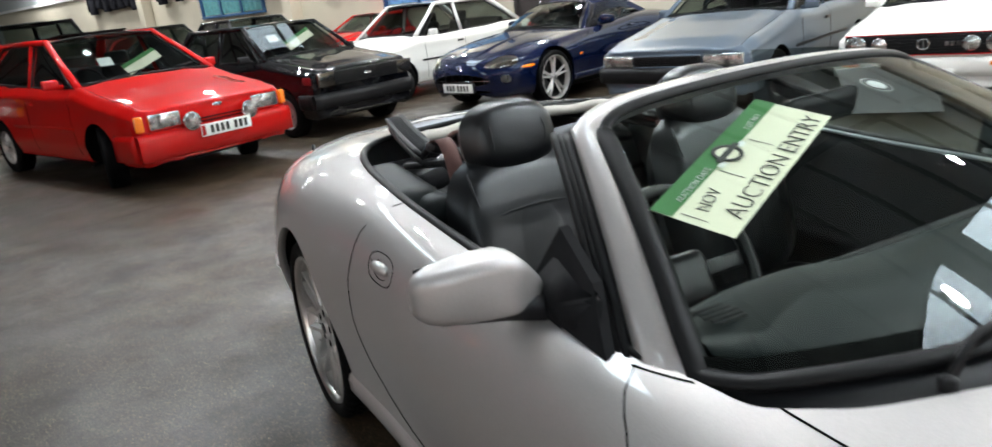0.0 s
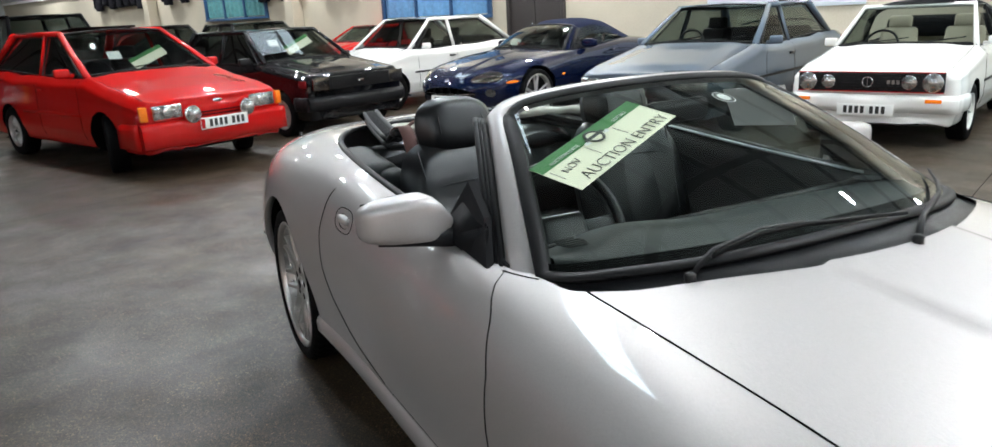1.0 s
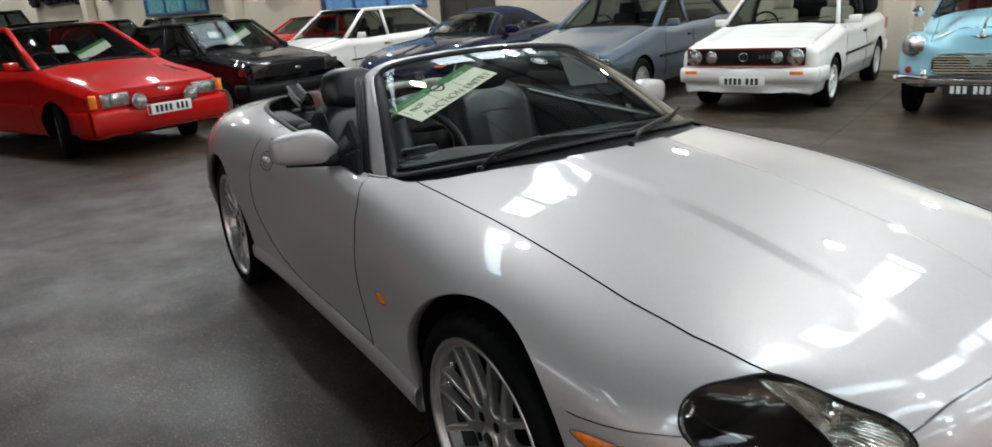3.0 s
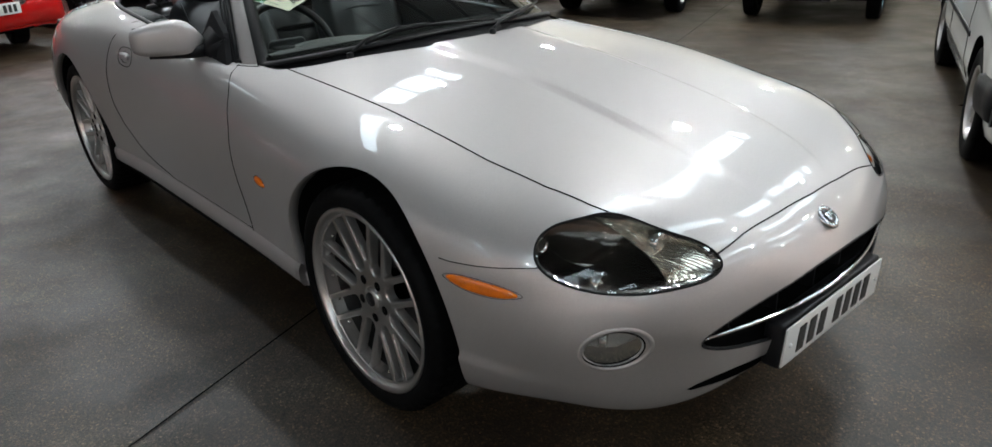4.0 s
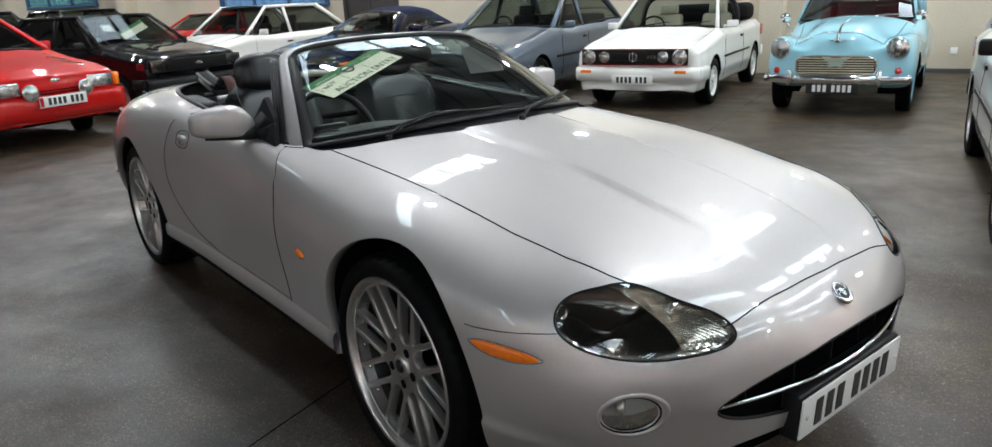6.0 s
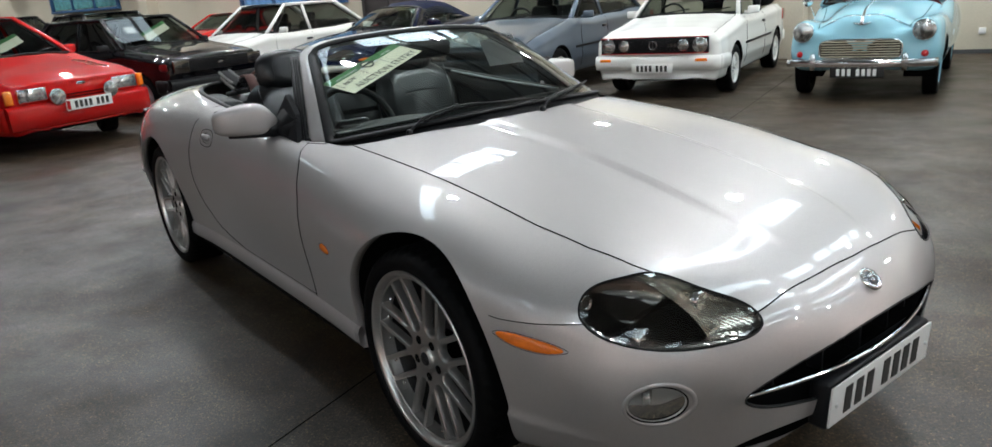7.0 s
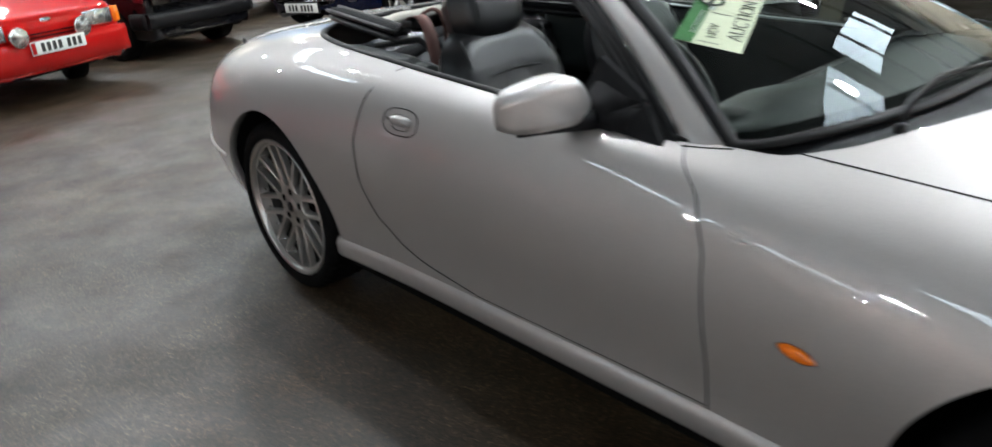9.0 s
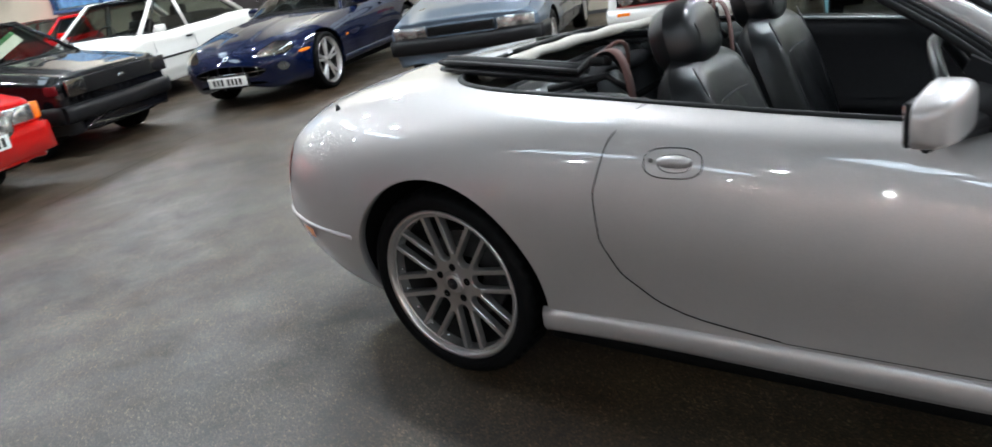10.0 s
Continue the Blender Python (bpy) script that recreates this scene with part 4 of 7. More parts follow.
def long_convertible(name, m, paint_mat, label, nu=300, nv=270, hood_up=False, wheel_style="mesh", detail=True, wheel_label=""):
    car = thing(name, label, "car", m)
    sk = Skin(NOSE + MID + TAIL, bonnet_form).grid(nu, nv)

    def arch(i):
        cy, cz, r = ARCHES[i]
        return lambda P: np.where(np.abs(P[:, 0]) > 0.5, np.hypot(P[:, 1] - cy, P[:, 2] - cz) - r, 1)

    lamp = lambda P: np.where(P[:, 1] < -0.3, poly_inside(LAMP, np.abs(P[:, 0]), P[:, 2]), 1)
    mouth = lambda P: np.where(P[:, 1] < -0.6, poly_inside(MOUTH, P[:, 0], P[:, 2]), 1)
    intake = lambda P: np.where(P[:, 1] < -0.6, poly_inside(INTAKE, P[:, 0], P[:, 2]), 1)
    fog = lambda P: np.where(P[:, 1] < -0.4, np.hypot((np.abs(P[:, 0]) - FOG_X) * 0.95, P[:, 2] - FOG_Z) - FOG_R, 1)
    pit = lambda P: np.where((P[:, 2] > 0.7), poly_inside(COCKPIT, P[:, 0], P[:, 1]), 1)
    for f in (arch(0), arch(1), lamp, mouth, intake, fog, pit):
        sk.snap(f)
    F, C = sk.faces()
    x, y, z = np.abs(C[:, 0]), C[:, 1], C[:, 2]
    right = C[:, 0] < 0
    is_lamp, is_fog = lamp(C) < 0, fog(C) < 0
    hole = (arch(0)(C) < 0) | (arch(1)(C) < 0) | (mouth(C) < 0) | (intake(C) < 0) | (pit(C) < 0) | is_lamp | is_fog
    under = (x < 0.70) & (z < 0.212) & (y > -0.35) | (z < 0.183) | (z < 0.242) & (y > 0.30) & (y < 2.3)
    sill = (z < 0.318) & (y > 0.30) & (y < 2.3) & ~under
    shut = np.interp(y, [p[0] for p in SHUT], [p[1] for p in SHUT])
    front = -0.832 + 0.03 * x + 0.25 * np.clip(x - 0.34, 0, 1) ** 1.5
    rearb = 0.405 + 0.62 * x ** 2
    bonnet = (z > 0.58) & (x < shut) & (y > front) & (y < rearb) & (y < 0.7)
    wingline = 0.592 + 0.10 * np.clip(-y - 0.38, 0, 0.3)
    bumper = (y < -0.3) & ((z < wingline) | (y < -0.70)) & ~bonnet
    dfront = np.interp(z, [0.3, 0.45, 0.7, 0.8, 0.87], [0.735, 0.735, 0.755, 0.80, 0.895])
    drear = np.interp(z, [0.33, 0.36, 0.40, 0.48, 0.58, 0.72, 0.86, 0.95], [1.45, 1.72, 1.83, 1.93, 1.98, 1.99, 1.95, 1.86])
    door = (y > dfront) & (y < drear) & (z > 0.318) & (x > 0.6)
    rbump = (y > 2.9) & (z < 0.47)
    boot = (y > 2.86) & (x < 0.47 - 0.10 * (y - 2.86)) & (z > 0.5) & ~rbump
    kinds = np.select([hole, under, bonnet, sill, bumper, rbump, boot, door & right, door & ~right, (y < 1.2) & right, (y < 1.2) & ~right, right, ~right],
                      [0, 1, 2, 3, 4, 5, 6, 7, 8, 9, 10, 11, 12], 0)
    names = {1: "underbody", 2: "bonnet", 4: "front_bumper", 5: "rear_bumper", 6: "boot_lid", 7: "door", 8: "door", 9: "front_wing", 10: "front_wing", 11: "rear_wing", 12: "rear_wing"}
    made = {}
    for k, nm in names.items():
        made[k] = sk.panel(nm, F[kinds == k], M_UNDER if k == 1 else paint_mat, car)
    for side in (True, False):
        made["sill", side] = sk.panel("sill", F[(kinds == 3) & (right == side)], paint_mat, car)
    for side in (True, False):
        made["lampglass", side] = F[is_lamp & (right == side)]
    tree = sk.tree()

    def on_front(px, pz, out=0.0):
        h = tree.ray_cast(Vector((px, -3, pz)), Vector((0, 1, 0)))
        return h[0] + h[1].normalized() * (out if h[1].y < 0 else -out) if h[0] else Vector((px, -0.9, pz))

    def on_side(s, py, pz, out=0.0):
        h = tree.ray_cast(Vector((3 * s, py, pz)), Vector((-s, 0, 0)))
        return h[0] + Vector((s * out, 0, 0)) if h[0] else Vector((0.83 * s, py, pz))

    def on_top(px, py, out=0.0):
        h = tree.ray_cast(Vector((px, py, 3)), Vector((0, 0, -1)))
        return h[0] + Vector((0, 0, out)) if h[0] else Vector((px, py, 0.8))

    # shut lines: dark tubes on the skin for the shade in the gaps
    g = 0.0021
    ys = np.linspace(-0.632, 0.665, 60)
    xs = np.interp(ys, [p[0] for p in SHUT], [p[1] for p in SHUT])
    for s in (-1, 1):
        tube_part("bonnet_gap", [on_top(s * a, b) for a, b in zip(xs, ys)], g, M_GAP, car, 6)
    xs = np.linspace(-0.40, 0.40, 41)
    tube_part("bonnet_gap", [on_top(a, -0.832 + 0.03 * abs(a) + 0.25 * max(abs(a) - 0.34, 0) ** 1.5) for a in xs], g, M_GAP, car, 6)
    zf = np.linspace(0.325, 0.865, 30)
    for s in (-1, 1):
        dl = [on_side(s, float(np.interp(q, [0.3, 0.45, 0.7, 0.8, 0.87], [0.735, 0.735, 0.755, 0.80, 0.895])), q) for q in zf]
        tube_part("door_gap", dl, g, M_GAP, made[7 if s < 0 else 8], 6)
        zr = np.linspace(0.336, 0.885, 44)
        dr = [on_side(s, float(np.interp(q, [0.33, 0.36, 0.40, 0.48, 0.58, 0.72, 0.86, 0.95], [1.45, 1.72, 1.83, 1.93, 1.98, 1.99, 1.95, 1.86])), q) for q in zr]
        dr = rounded_line(dr + [on_top(s * a_, b_) for a_, b_ in ((0.745, 1.915), (0.72, 1.895), (0.695, 1.88))])
        tube_part("door_gap", dr, g, M_GAP, made[7 if s < 0 else 8], 6)
        tube_part("door_gap", [on_side(s, q, 0.333) for q in np.linspace(0.74, 1.50, 24)], 0.0013, M_GAP, made[7 if s < 0 else 8], 6)
        yy = np.linspace(-0.350, -0.590, 16)
        tube_part("bumper_gap", [on_side(s, q, 0.592 + 0.10 * max(-q - 0.38, 0)) for q in yy], 0.0014, M_GAP, car, 6)
        tube_part("scuttle_gap", [on_top(s * a, b) for a, b in ((0.714, 0.892), (0.702, 0.850), (0.690, 0.815), (0.680, 0.790))], g, M_GAP, car, 6)
        # sill ledge
        ledge = [on_side(s, q, 0.302, 0.010) for q in np.linspace(0.375, 2.215, 50)]
        vs, fs = [], []
        prof = ((0.0, 0.024), (0.010, 0.016), (0.016, 0.0), (0.014, -0.04), (0.004, -0.056), (-0.03, -0.064))
        for p in ledge:
            vs += [(p.x + s * (a - 0.012), p.y, p.z + b) for a, b in prof]
        k = len(prof)
        for i in range(len(ledge) - 1):
            fs += [(i * k + j, i * k + j + 1, (i + 1) * k + j + 1, (i + 1) * k + j) for j in range(k - 1)]
        fs += [tuple(range(k)), tuple((len(ledge) - 1) * k + j for j in range(k))]
        mesh_ob("sill_cover", vs, fs, paint_mat, made["sill", s < 0])
        # wheel arches
        for (cy, cz, r), nm in zip(ARCHES, ("front", "rear")):
            an = np.linspace(-0.42, math.pi + 0.42, 60)
            rim_pts = [on_side(s, cy + (r + 0.0015) * math.cos(t), cz + (r + 0.0015) * math.sin(t)) for t in an]
            vs, fs = [], []
            for p in rim_pts:
                d = Vector((0, p.y - cy, p.z - cz)).normalized()
                q0 = p - Vector((s * 0.0005, 0, 0))
                vs += [q0, q0 - d * 0.004 - Vector((s * 0.004, 0, 0)), q0 - d * 0.004 - Vector((s * 0.03, 0, 0)), q0 + d * 0.012 - Vector((s * 0.034, 0, 0))]
            for i in range(len(an) - 1):
                fs += [(i * 4 + j, i * 4 + j + 1, i * 4 + 5 + j, i * 4 + 4 + j) for j in range(3)]
            mesh_ob("arch_lip", vs, fs, paint_mat, car)
            vs, fs = [], []
            for t in an:
                c, q = cy + (r + 0.006) * math.cos(t), cz + (r + 0.006) * math.sin(t)
                b_ = on_side(s, cy + (r + 0.0015) * math.cos(t), cz + (r + 0.0015) * math.sin(t))
                vs += [(b_.x - s * 0.03, c, q), (s * 0.55, c, q), (s * 0.55, cy, cz)]
            for i in range(len(an) - 1):
                fs += [(i * 3, i * 3 + 1, i * 3 + 4, i * 3 + 3), (i * 3 + 1, i * 3 + 2, i * 3 + 5, i * 3 + 4)]
            mesh_ob("wheel_well", vs, fs, M_UNDER, car)
    for cy, s in ((0, -1), (0, 1), (2.588, -1), (2.588, 1)):
        wm = pose(s * 0.745, cy, 0.338, 0 if wheel_style != "mesh" else (12 if cy else 40), 0, 0 if s < 0 else 180)
        wheel("wheel", wm, car, 0.338, 0.215, 0.272, wheel_style, wheel_label or "silver cross-spoke alloy wheel with low black tyre")

    # recesses behind openings
    def recess(nm, pts, depth, shrink, mat, parent, back=True, rows=3):
        c = sum(pts, Vector()) / len(pts)
        n = len(pts)
        vs, fs = [], []
        for i in range(rows + 1):
            f = i / rows
            vs += [c + (p - c) * (1 - shrink * f * f) + Vector((0, depth * f, 0)) for p in pts]
        for i in range(rows):
            fs += [(i * n + j, i * n + (j + 1) % n, (i + 1) * n + (j + 1) % n, (i + 1) * n + j) for j in range(n)]
        if back:
            fs.append(tuple(rows * n + j for j in range(n)))
        return mesh_ob(nm, vs, fs, mat, parent)

    grille = new("grille")
    grille.parent = car
    tagged(grille, "oval grille mouth with a chrome splitter bar")
    rim_m = [on_front(a, b, -0.001) for a, b in MOUTH]
    recess("grille_recess", rim_m, 0.13, 0.12, M_UNDER, grille)
    tube_part("grille_edge", [p + Vector((0, 0.003, 0)) for p in rim_m], 0.0045, M_PLASTIC, grille, 8, True)
    bar = [Vector((a, -0.935 + 0.40 * a * a + 0.012, 0.418 - 0.0 * abs(a))) for a in np.linspace(-0.468, 0.468, 40)]
    tube_part("grille_bar", bar, 0.0080, M_CHROME, grille, 10, flat=0.75, label="chrome splitter bar")
    for i in range(5):
        xx = -0.34 + 0.17 * i
        box_part("grille_slat", (0.008, 0.04, 0.12), (xx, -0.85 + 0.35 * xx * xx, 0.44), M_PLASTIC, grille, bevel=0.002)
    recess("lower_intake", [on_front(a, b, -0.001) for a, b in INTAKE], 0.09, 0.1, M_UNDER, car)
    for s in (-1, 1):
        # head lamps
        hl = new("headlight")
        hl.parent = car
        tagged(hl, "clear oval headlight with a dark inner bowl")
        pts = [on_front(s * a, b) for a, b in LAMP]
        # beyond the silver car a brighter bowl stands in for lamp reflections
        recess("lamp_bowl", pts, 0.11, 0.45, M_LENSDARK if paint_mat is M_SILVER else M_WEDGE, hl, rows=5)
        sk.panel("lamp_cover", made["lampglass", s < 0], M_CLEAR, hl, "clear lamp cover")
        tube_part("lamp_seal", pts, 0.0028, M_RUBBER, hl, 8, True)
        for px, pz, r, nm, mt in ((0.702, 0.645, 0.016, "corner_lamp", M_LENSDARK), (0.640, 0.570, 0.025, "lamp_projector", M_WEDGE), (0.497, 0.634, 0.021, "inner_lamp", M_WEDGE)):
            c = on_front(s * px, pz) + Vector((-s * 0.006, 0.020 if nm == "inner_lamp" else 0.034, 0))
            vs, fs = revolve([(r, 0.02), (r, 0.002), (r * 0.8, 0.010), (r * 0.45, 0.016), (r * 0.25, 0.004), (0.001, 0.0)], 32, "y")
            o = mesh_ob(nm, vs, fs, mt, hl)
            o.location = c
            vs, fs = revolve([(r + 0.0035, 0.01), (r + 0.0035, -0.004), (r + 0.0005, -0.006), (r - 0.001, 0.003)], 32, "y")
            o = mesh_ob("lamp_ring", vs, fs, M_CHROME, hl)
            o.location = c
        # bright lip round the bowl, fluted
        c0 = sum(pts, Vector()) / len(pts)
        vs, fs = [], []
        nn = len(pts)
        for i, p in enumerate(pts):
            rip = 0.004 * (i % 2)
            vs += [p + (c0 - p) * 0.03 + Vector((0, 0.006, 0)), p + (c0 - p) * (0.075 + rip) + Vector((0, 0.012 + rip, 0)), p + (c0 - p) * 0.12 + Vector((0, 0.034, 0))]
        for i in range(nn):
            j = (i + 1) % nn
            fs += [(i * 3 + q, i * 3 + q + 1, j * 3 + q + 1, j * 3 + q) for q in range(2)]
        mesh_ob("lamp_lip", vs, fs, M_LIP, hl, smooth=False)
        # fluted reflector at the inner end, from the dividing curve to the lamp's edge
        div = basis(range(5))(np.linspace(0, 4, 45)) @ np.array([(0.578, 0.689), (0.556, 0.656), (0.540, 0.626), (0.532, 0.598), (0.530, 0.566)])
        rim = basis(range(9))(np.linspace(0, 8, 45)) @ np.array([(0.572, 0.690), (0.512, 0.676), (0.478, 0.653), (0.437, 0.631), (0.409, 0.608), (0.404, 0.588), (0.424, 0.572), (0.470, 0.567), (0.528, 0.565)])
        vs, fs = [], []
        across = 12
        for i, (a, b) in enumerate(zip(div, rim)):
            for j in range(across + 1):
                f = j / across
                px, pz = a * (1 - f) + b * f
                vs.append(on_front(s * px, pz) + Vector((0, 0.012 + 0.016 * math.sin(math.pi * f) + 0.0022 * ((i + j) % 2), 0)))
        fs = [(i * (across + 1) + j, i * (across + 1) + j + 1, (i + 1) * (across + 1) + j + 1, (i + 1) * (across + 1) + j) for i in range(44) for j in range(across)]
        mesh_ob("lamp_reflector", vs, fs, M_WEDGE, hl, "pale fluted inner reflector", smooth=False)
        # fog lamp
        fg = new("fog_lamp")
        fg.parent = car
        tagged(fg, "round clear fog lamp in the bumper")
        ring = [on_front(s * (FOG_X + FOG_R / 0.95 * math.cos(t)), FOG_Z + FOG_R * math.sin(t)) for t in np.linspace(0, 2 * math.pi, 40, endpoint=False)]
        recess("fog_bowl", ring, 0.05, 0.4, M_FOGBOWL, fg)
        c0 = sum(ring, Vector()) / len(ring)
        vs, fs = [c0 + Vector((0, -0.004, 0))], []
        for q in (0.5, 0.97):
            vs += [c0 + (p - c0) * q + Vector((0, 0.006 * q * q, 0)) for p in ring]
        n = len(ring)
        fs += [(0, 1 + j, 1 + (j + 1) % n) for j in range(n)] + [(1 + j, 1 + n + j, 1 + n + (j + 1) % n, 1 + (j + 1) % n) for j in range(n)]
        mesh_ob("fog_glass", vs, fs, M_CLEAR, fg)
        tube_part("fog_edge", ring, 0.0022, M_GAP, fg, 8, True)
        ring2 = [on_front(s * (FOG_X - 0.006 + FOG_R * 1.20 * math.cos(t)), FOG_Z - 0.002 + FOG_R * 1.14 * math.sin(t), -0.0055) for t in np.linspace(0, 2 * math.pi, 40, endpoint=False)]
        tube_part("fog_surround", ring2, 0.0085, paint_mat, fg, 10, True)
        tube_part("fog_reflector", [c0 + Vector((0, 0.03, 0.03)), c0 + Vector((0, 0.03, -0.03))], 0.012, M_FLUTED, fg, 8)
        # amber lamps
        for nm, cy, cz, ly, lz, out in (("indicator", -0.466, 0.550, 0.100, 0.0185, 0.005), ("side_repeater", 0.540, 0.565, 0.040, 0.0155, 0.008)):
            vs, fs = [on_side(s, cy, cz, out)], []
            rr = 5
            n = 36
            for i in range(1, rr + 1):
                q = i / rr
                for j in range(n):
                    t = 2 * math.pi * j / n
                    ca, sa = math.cos(t), math.sin(t)
                    yy = cy + q * ly * math.copysign(abs(ca) ** 0.9, ca)
                    zz = cz + q * lz * math.copysign(abs(sa) ** 0.8, sa) * (1 - 0.35 * abs(ca) ** 3) - 0.004 * (cy - yy) / ly
                    p = on_side(s, yy, zz, out * (1 - q ** 4) - 0.002 * (i == rr))
                    vs.append(p)
            fs += [(0, 1 + j, 1 + (j + 1) % n) for j in range(n)]
            for i in range(rr - 1):
                fs += [(1 + i * n + j, 1 + (i + 1) * n + j, 1 + (i + 1) * n + (j + 1) % n, 1 + i * n + (j + 1) % n) for j in range(n)]
            mesh_ob(nm, vs, fs, M_AMBER, car, "amber lens")
            tube_part("lens_seal", [on_side(s, cy + ly * 1.01 * math.cos(t), cz + lz * 1.05 * math.sin(t) * (1 - 0.35 * abs(math.cos(t)) ** 3) + 0.004 * math.cos(t)) for t in np.linspace(0, 2 * math.pi, 40, endpoint=False)], 0.0009, M_GAP, car, 6, True)
        # tail lamp, rear bumper strip
        tl = []
        for i in range(10):
            for j in range(8):
                zz = 0.60 + 0.14 * j / 7
                yy = 3.47 + 0.16 * i / 9
                tl.append(on_side(s, yy, zz, 0.004))
        mesh_ob("tail_lamp", tl, [(i * 8 + j, i * 8 + j + 1, (i + 1) * 8 + j + 1, (i + 1) * 8 + j) for i in range(9) for j in range(7)], M_REDLENS, car, "red tail lamp")
        strip = [on_side(s, q, 0.485, 0.0) for q in np.linspace(2.99, 3.56, 20)]
        tube_part("bumper_trim", strip, 0.010, paint_mat, car, 8, flat=0.8)
        refl = [on_side(s, 3.26 + 0.014 * i, 0.432 + 0.013 * j, 0.008) for i in range(8) for j in range(4)]
        mesh_ob("rear_reflector", refl, [(i * 4 + j, i * 4 + j + 1, (i + 1) * 4 + j + 1, (i + 1) * 4 + j) for i in range(7) for j in range(3)], M_AMBER, car, "amber reflector")
    # badge
    bc = on_front(0, 0.584)
    nb = Vector((0, -0.62, 0.78)).normalized()
    q = nb.to_track_quat("Z", "Y").to_matrix().to_4x4()
    vs, fs = revolve([(0.001, 0.006), (0.019, 0.006), (0.020, 0.003)], 32, "z")
    bd = mesh_ob("badge", vs, fs, M_GREY, car, "round chrome-rimmed bonnet badge")
    bd.matrix_basis = Matrix.Translation(bc) @ q
    vs, fs = revolve([(0.020, 0.002), (0.021, 0.008), (0.030, 0.008), (0.034, 0.004), (0.034, -0.002)], 40, "z")
    mesh_ob("badge_ring", vs, fs, M_CHROME, bd)
    bm = bmesh.new()
    box(bm, (0.018, 0.022, 0.006), (0, 0, 0.007), (0, 0, 20), 0.004)
    box(bm, (0.012, 0.010, 0.006), (0.004, 0.006, 0.008), (0, 0, -20), 0.003)
    part("badge_emblem", bm, M_CHROME, bd)
    # number plate on its plinth
    pl = box_part("plate_plinth", (0.53, 0.05, 0.125), (0, -0.905, 0.338), M_PLASTIC, car, bevel=0.008)
    number_plate(pose(0, -0.934, 0.338, 3, 0, 0), car, M_PLATEW, M_INK, split=3)
    for s in (-1, 1):
        vs, fs = revolve([(0.007, 0.0), (0.006, -0.004), (0.001, -0.005)], 12, "y")
        o = mesh_ob("plate_screw", vs, fs, M_PAPERW, car)
        o.location = (s * 0.235, -0.937, 0.338)

    # windscreen: frame, glass, header
    base = [(-0.658, 0.802, 0.864), (-0.640, 0.735, 0.874), (-0.575, 0.670, 0.888), (-0.40, 0.570, 0.909), (-0.19, 0.520, 0.923), (0, 0.506, 0.928)]
    base += [(-a, b, c) for a, b, c in base[-2::-1]]
    top = [(-0.488, 1.238, 1.150), (-0.464, 1.252, 1.170), (-0.405, 1.257, 1.188), (-0.28, 1.252, 1.201), (-0.14, 1.248, 1.208), (0, 1.247, 1.210)]
    top += [(-a, b, c) for a, b, c in top[-2::-1]]
    W = basis(np.arange(11))(np.linspace(0, 10, 61))
    B, T = W @ np.array(base), W @ np.array(top)
    rows = 18
    ws = new("windscreen")
    ws.parent = car
    vs, fs = [], []
    for i in range(rows + 1):
        f = i / rows
        L = B * (1 - f) + T * f
        L[:, 2] += 0.022 * math.sin(math.pi * f)
        vs += [tuple(p) for p in L]
    n = len(B)
    fs = [(i * n + j, i * n + j + 1, (i + 1) * n + j + 1, (i + 1) * n + j) for i in range(rows) for j in range(n - 1)]
    gl = mesh_ob("windscreen_glass", vs, fs, M_GLASS, ws, "raked laminated glass")
    gl.visible_shadow = False
    G = np.array(vs).reshape(rows + 1, n, 3)
    left_e, right_e = G[:, 0], G[:, -1]
    loop = [tuple(p) for p in G[:, 0]] + [tuple(p) for p in G[-1, 1:]] + [tuple(p) for p in G[-2::-1, -1]]
    seal = list(loop) + [tuple(p) for p in G[0, -2:0:-1]]
    loop = [(-0.676, 0.770, 0.842)] + loop + [(0.676, 0.770, 0.842)]
    top0, top1 = rows + 2, rows + n - 3
    srad = [0.013 if top0 <= i <= top1 else 0.021 if i < rows or top1 < i < 2 * rows + n - 1 else 0.017 for i in range(len(seal))]
    seal = [Vector(p) for p in seal]
    tube_part("windscreen_seal", [Vector(p) + Vector((0, 0, 0.003)) for p in seal], srad, M_RUBBER, ws, 10, True, 0.55)
    fr = mesh_ob("windscreen_frit", [tuple(q) for q in (G[0] - np.array([0, 0, 0.004]))] + [tuple(q) for q in (G[1] * 0.75 + G[2] * 0.25 - np.array([0, 0, 0.004]))], [(j, j + 1, n + j + 1, n + j) for j in range(n - 1)], M_GAP, ws, "black printed band at the foot of the glass")
    # painted surround outside the seal: a band that leans out at the foot and back at the top
    def outward(i):
        q = min(i, len(loop) - 1 - i)
        sx = -1 if i < len(loop) / 2 else 1
        f = min(1.0, max(0.0, (q - 1) / rows))
        if q <= rows + 1:
            return Vector((sx * (0.42 - 0.09 * f), 1.0, 0.03)).normalized() * (0.106 - 0.020 * f)
        k = max(0.0, 1 - (q - rows - 1) / 9)
        return Vector((sx * 0.33 * k, 1.0, 0.05 - 0.02 * k)).normalized() * 0.086

    vs, fs = [], []
    for i, p in enumerate(loop):
        p = Vector(p)
        a, b = Vector(loop[max(i - 1, 0)]), Vector(loop[min(i + 1, len(loop) - 1)])
        d = (b - a).normalized()
        out = outward(i)
        up = d.cross(out).normalized()
        if up.z < 0:
            up = -up
        low = 0.055 if i in (0, len(loop) - 1) else 0.0
        for w_, h_ in ((0.10, 0.002), (0.14, 0.007), (0.45, 0.0125), (0.82, 0.009), (1.0, 0.0), (0.93, -0.022), (0.10, -0.022)):
            vs.append(p + out * w_ + up * h_ - Vector((0, 0, low)))
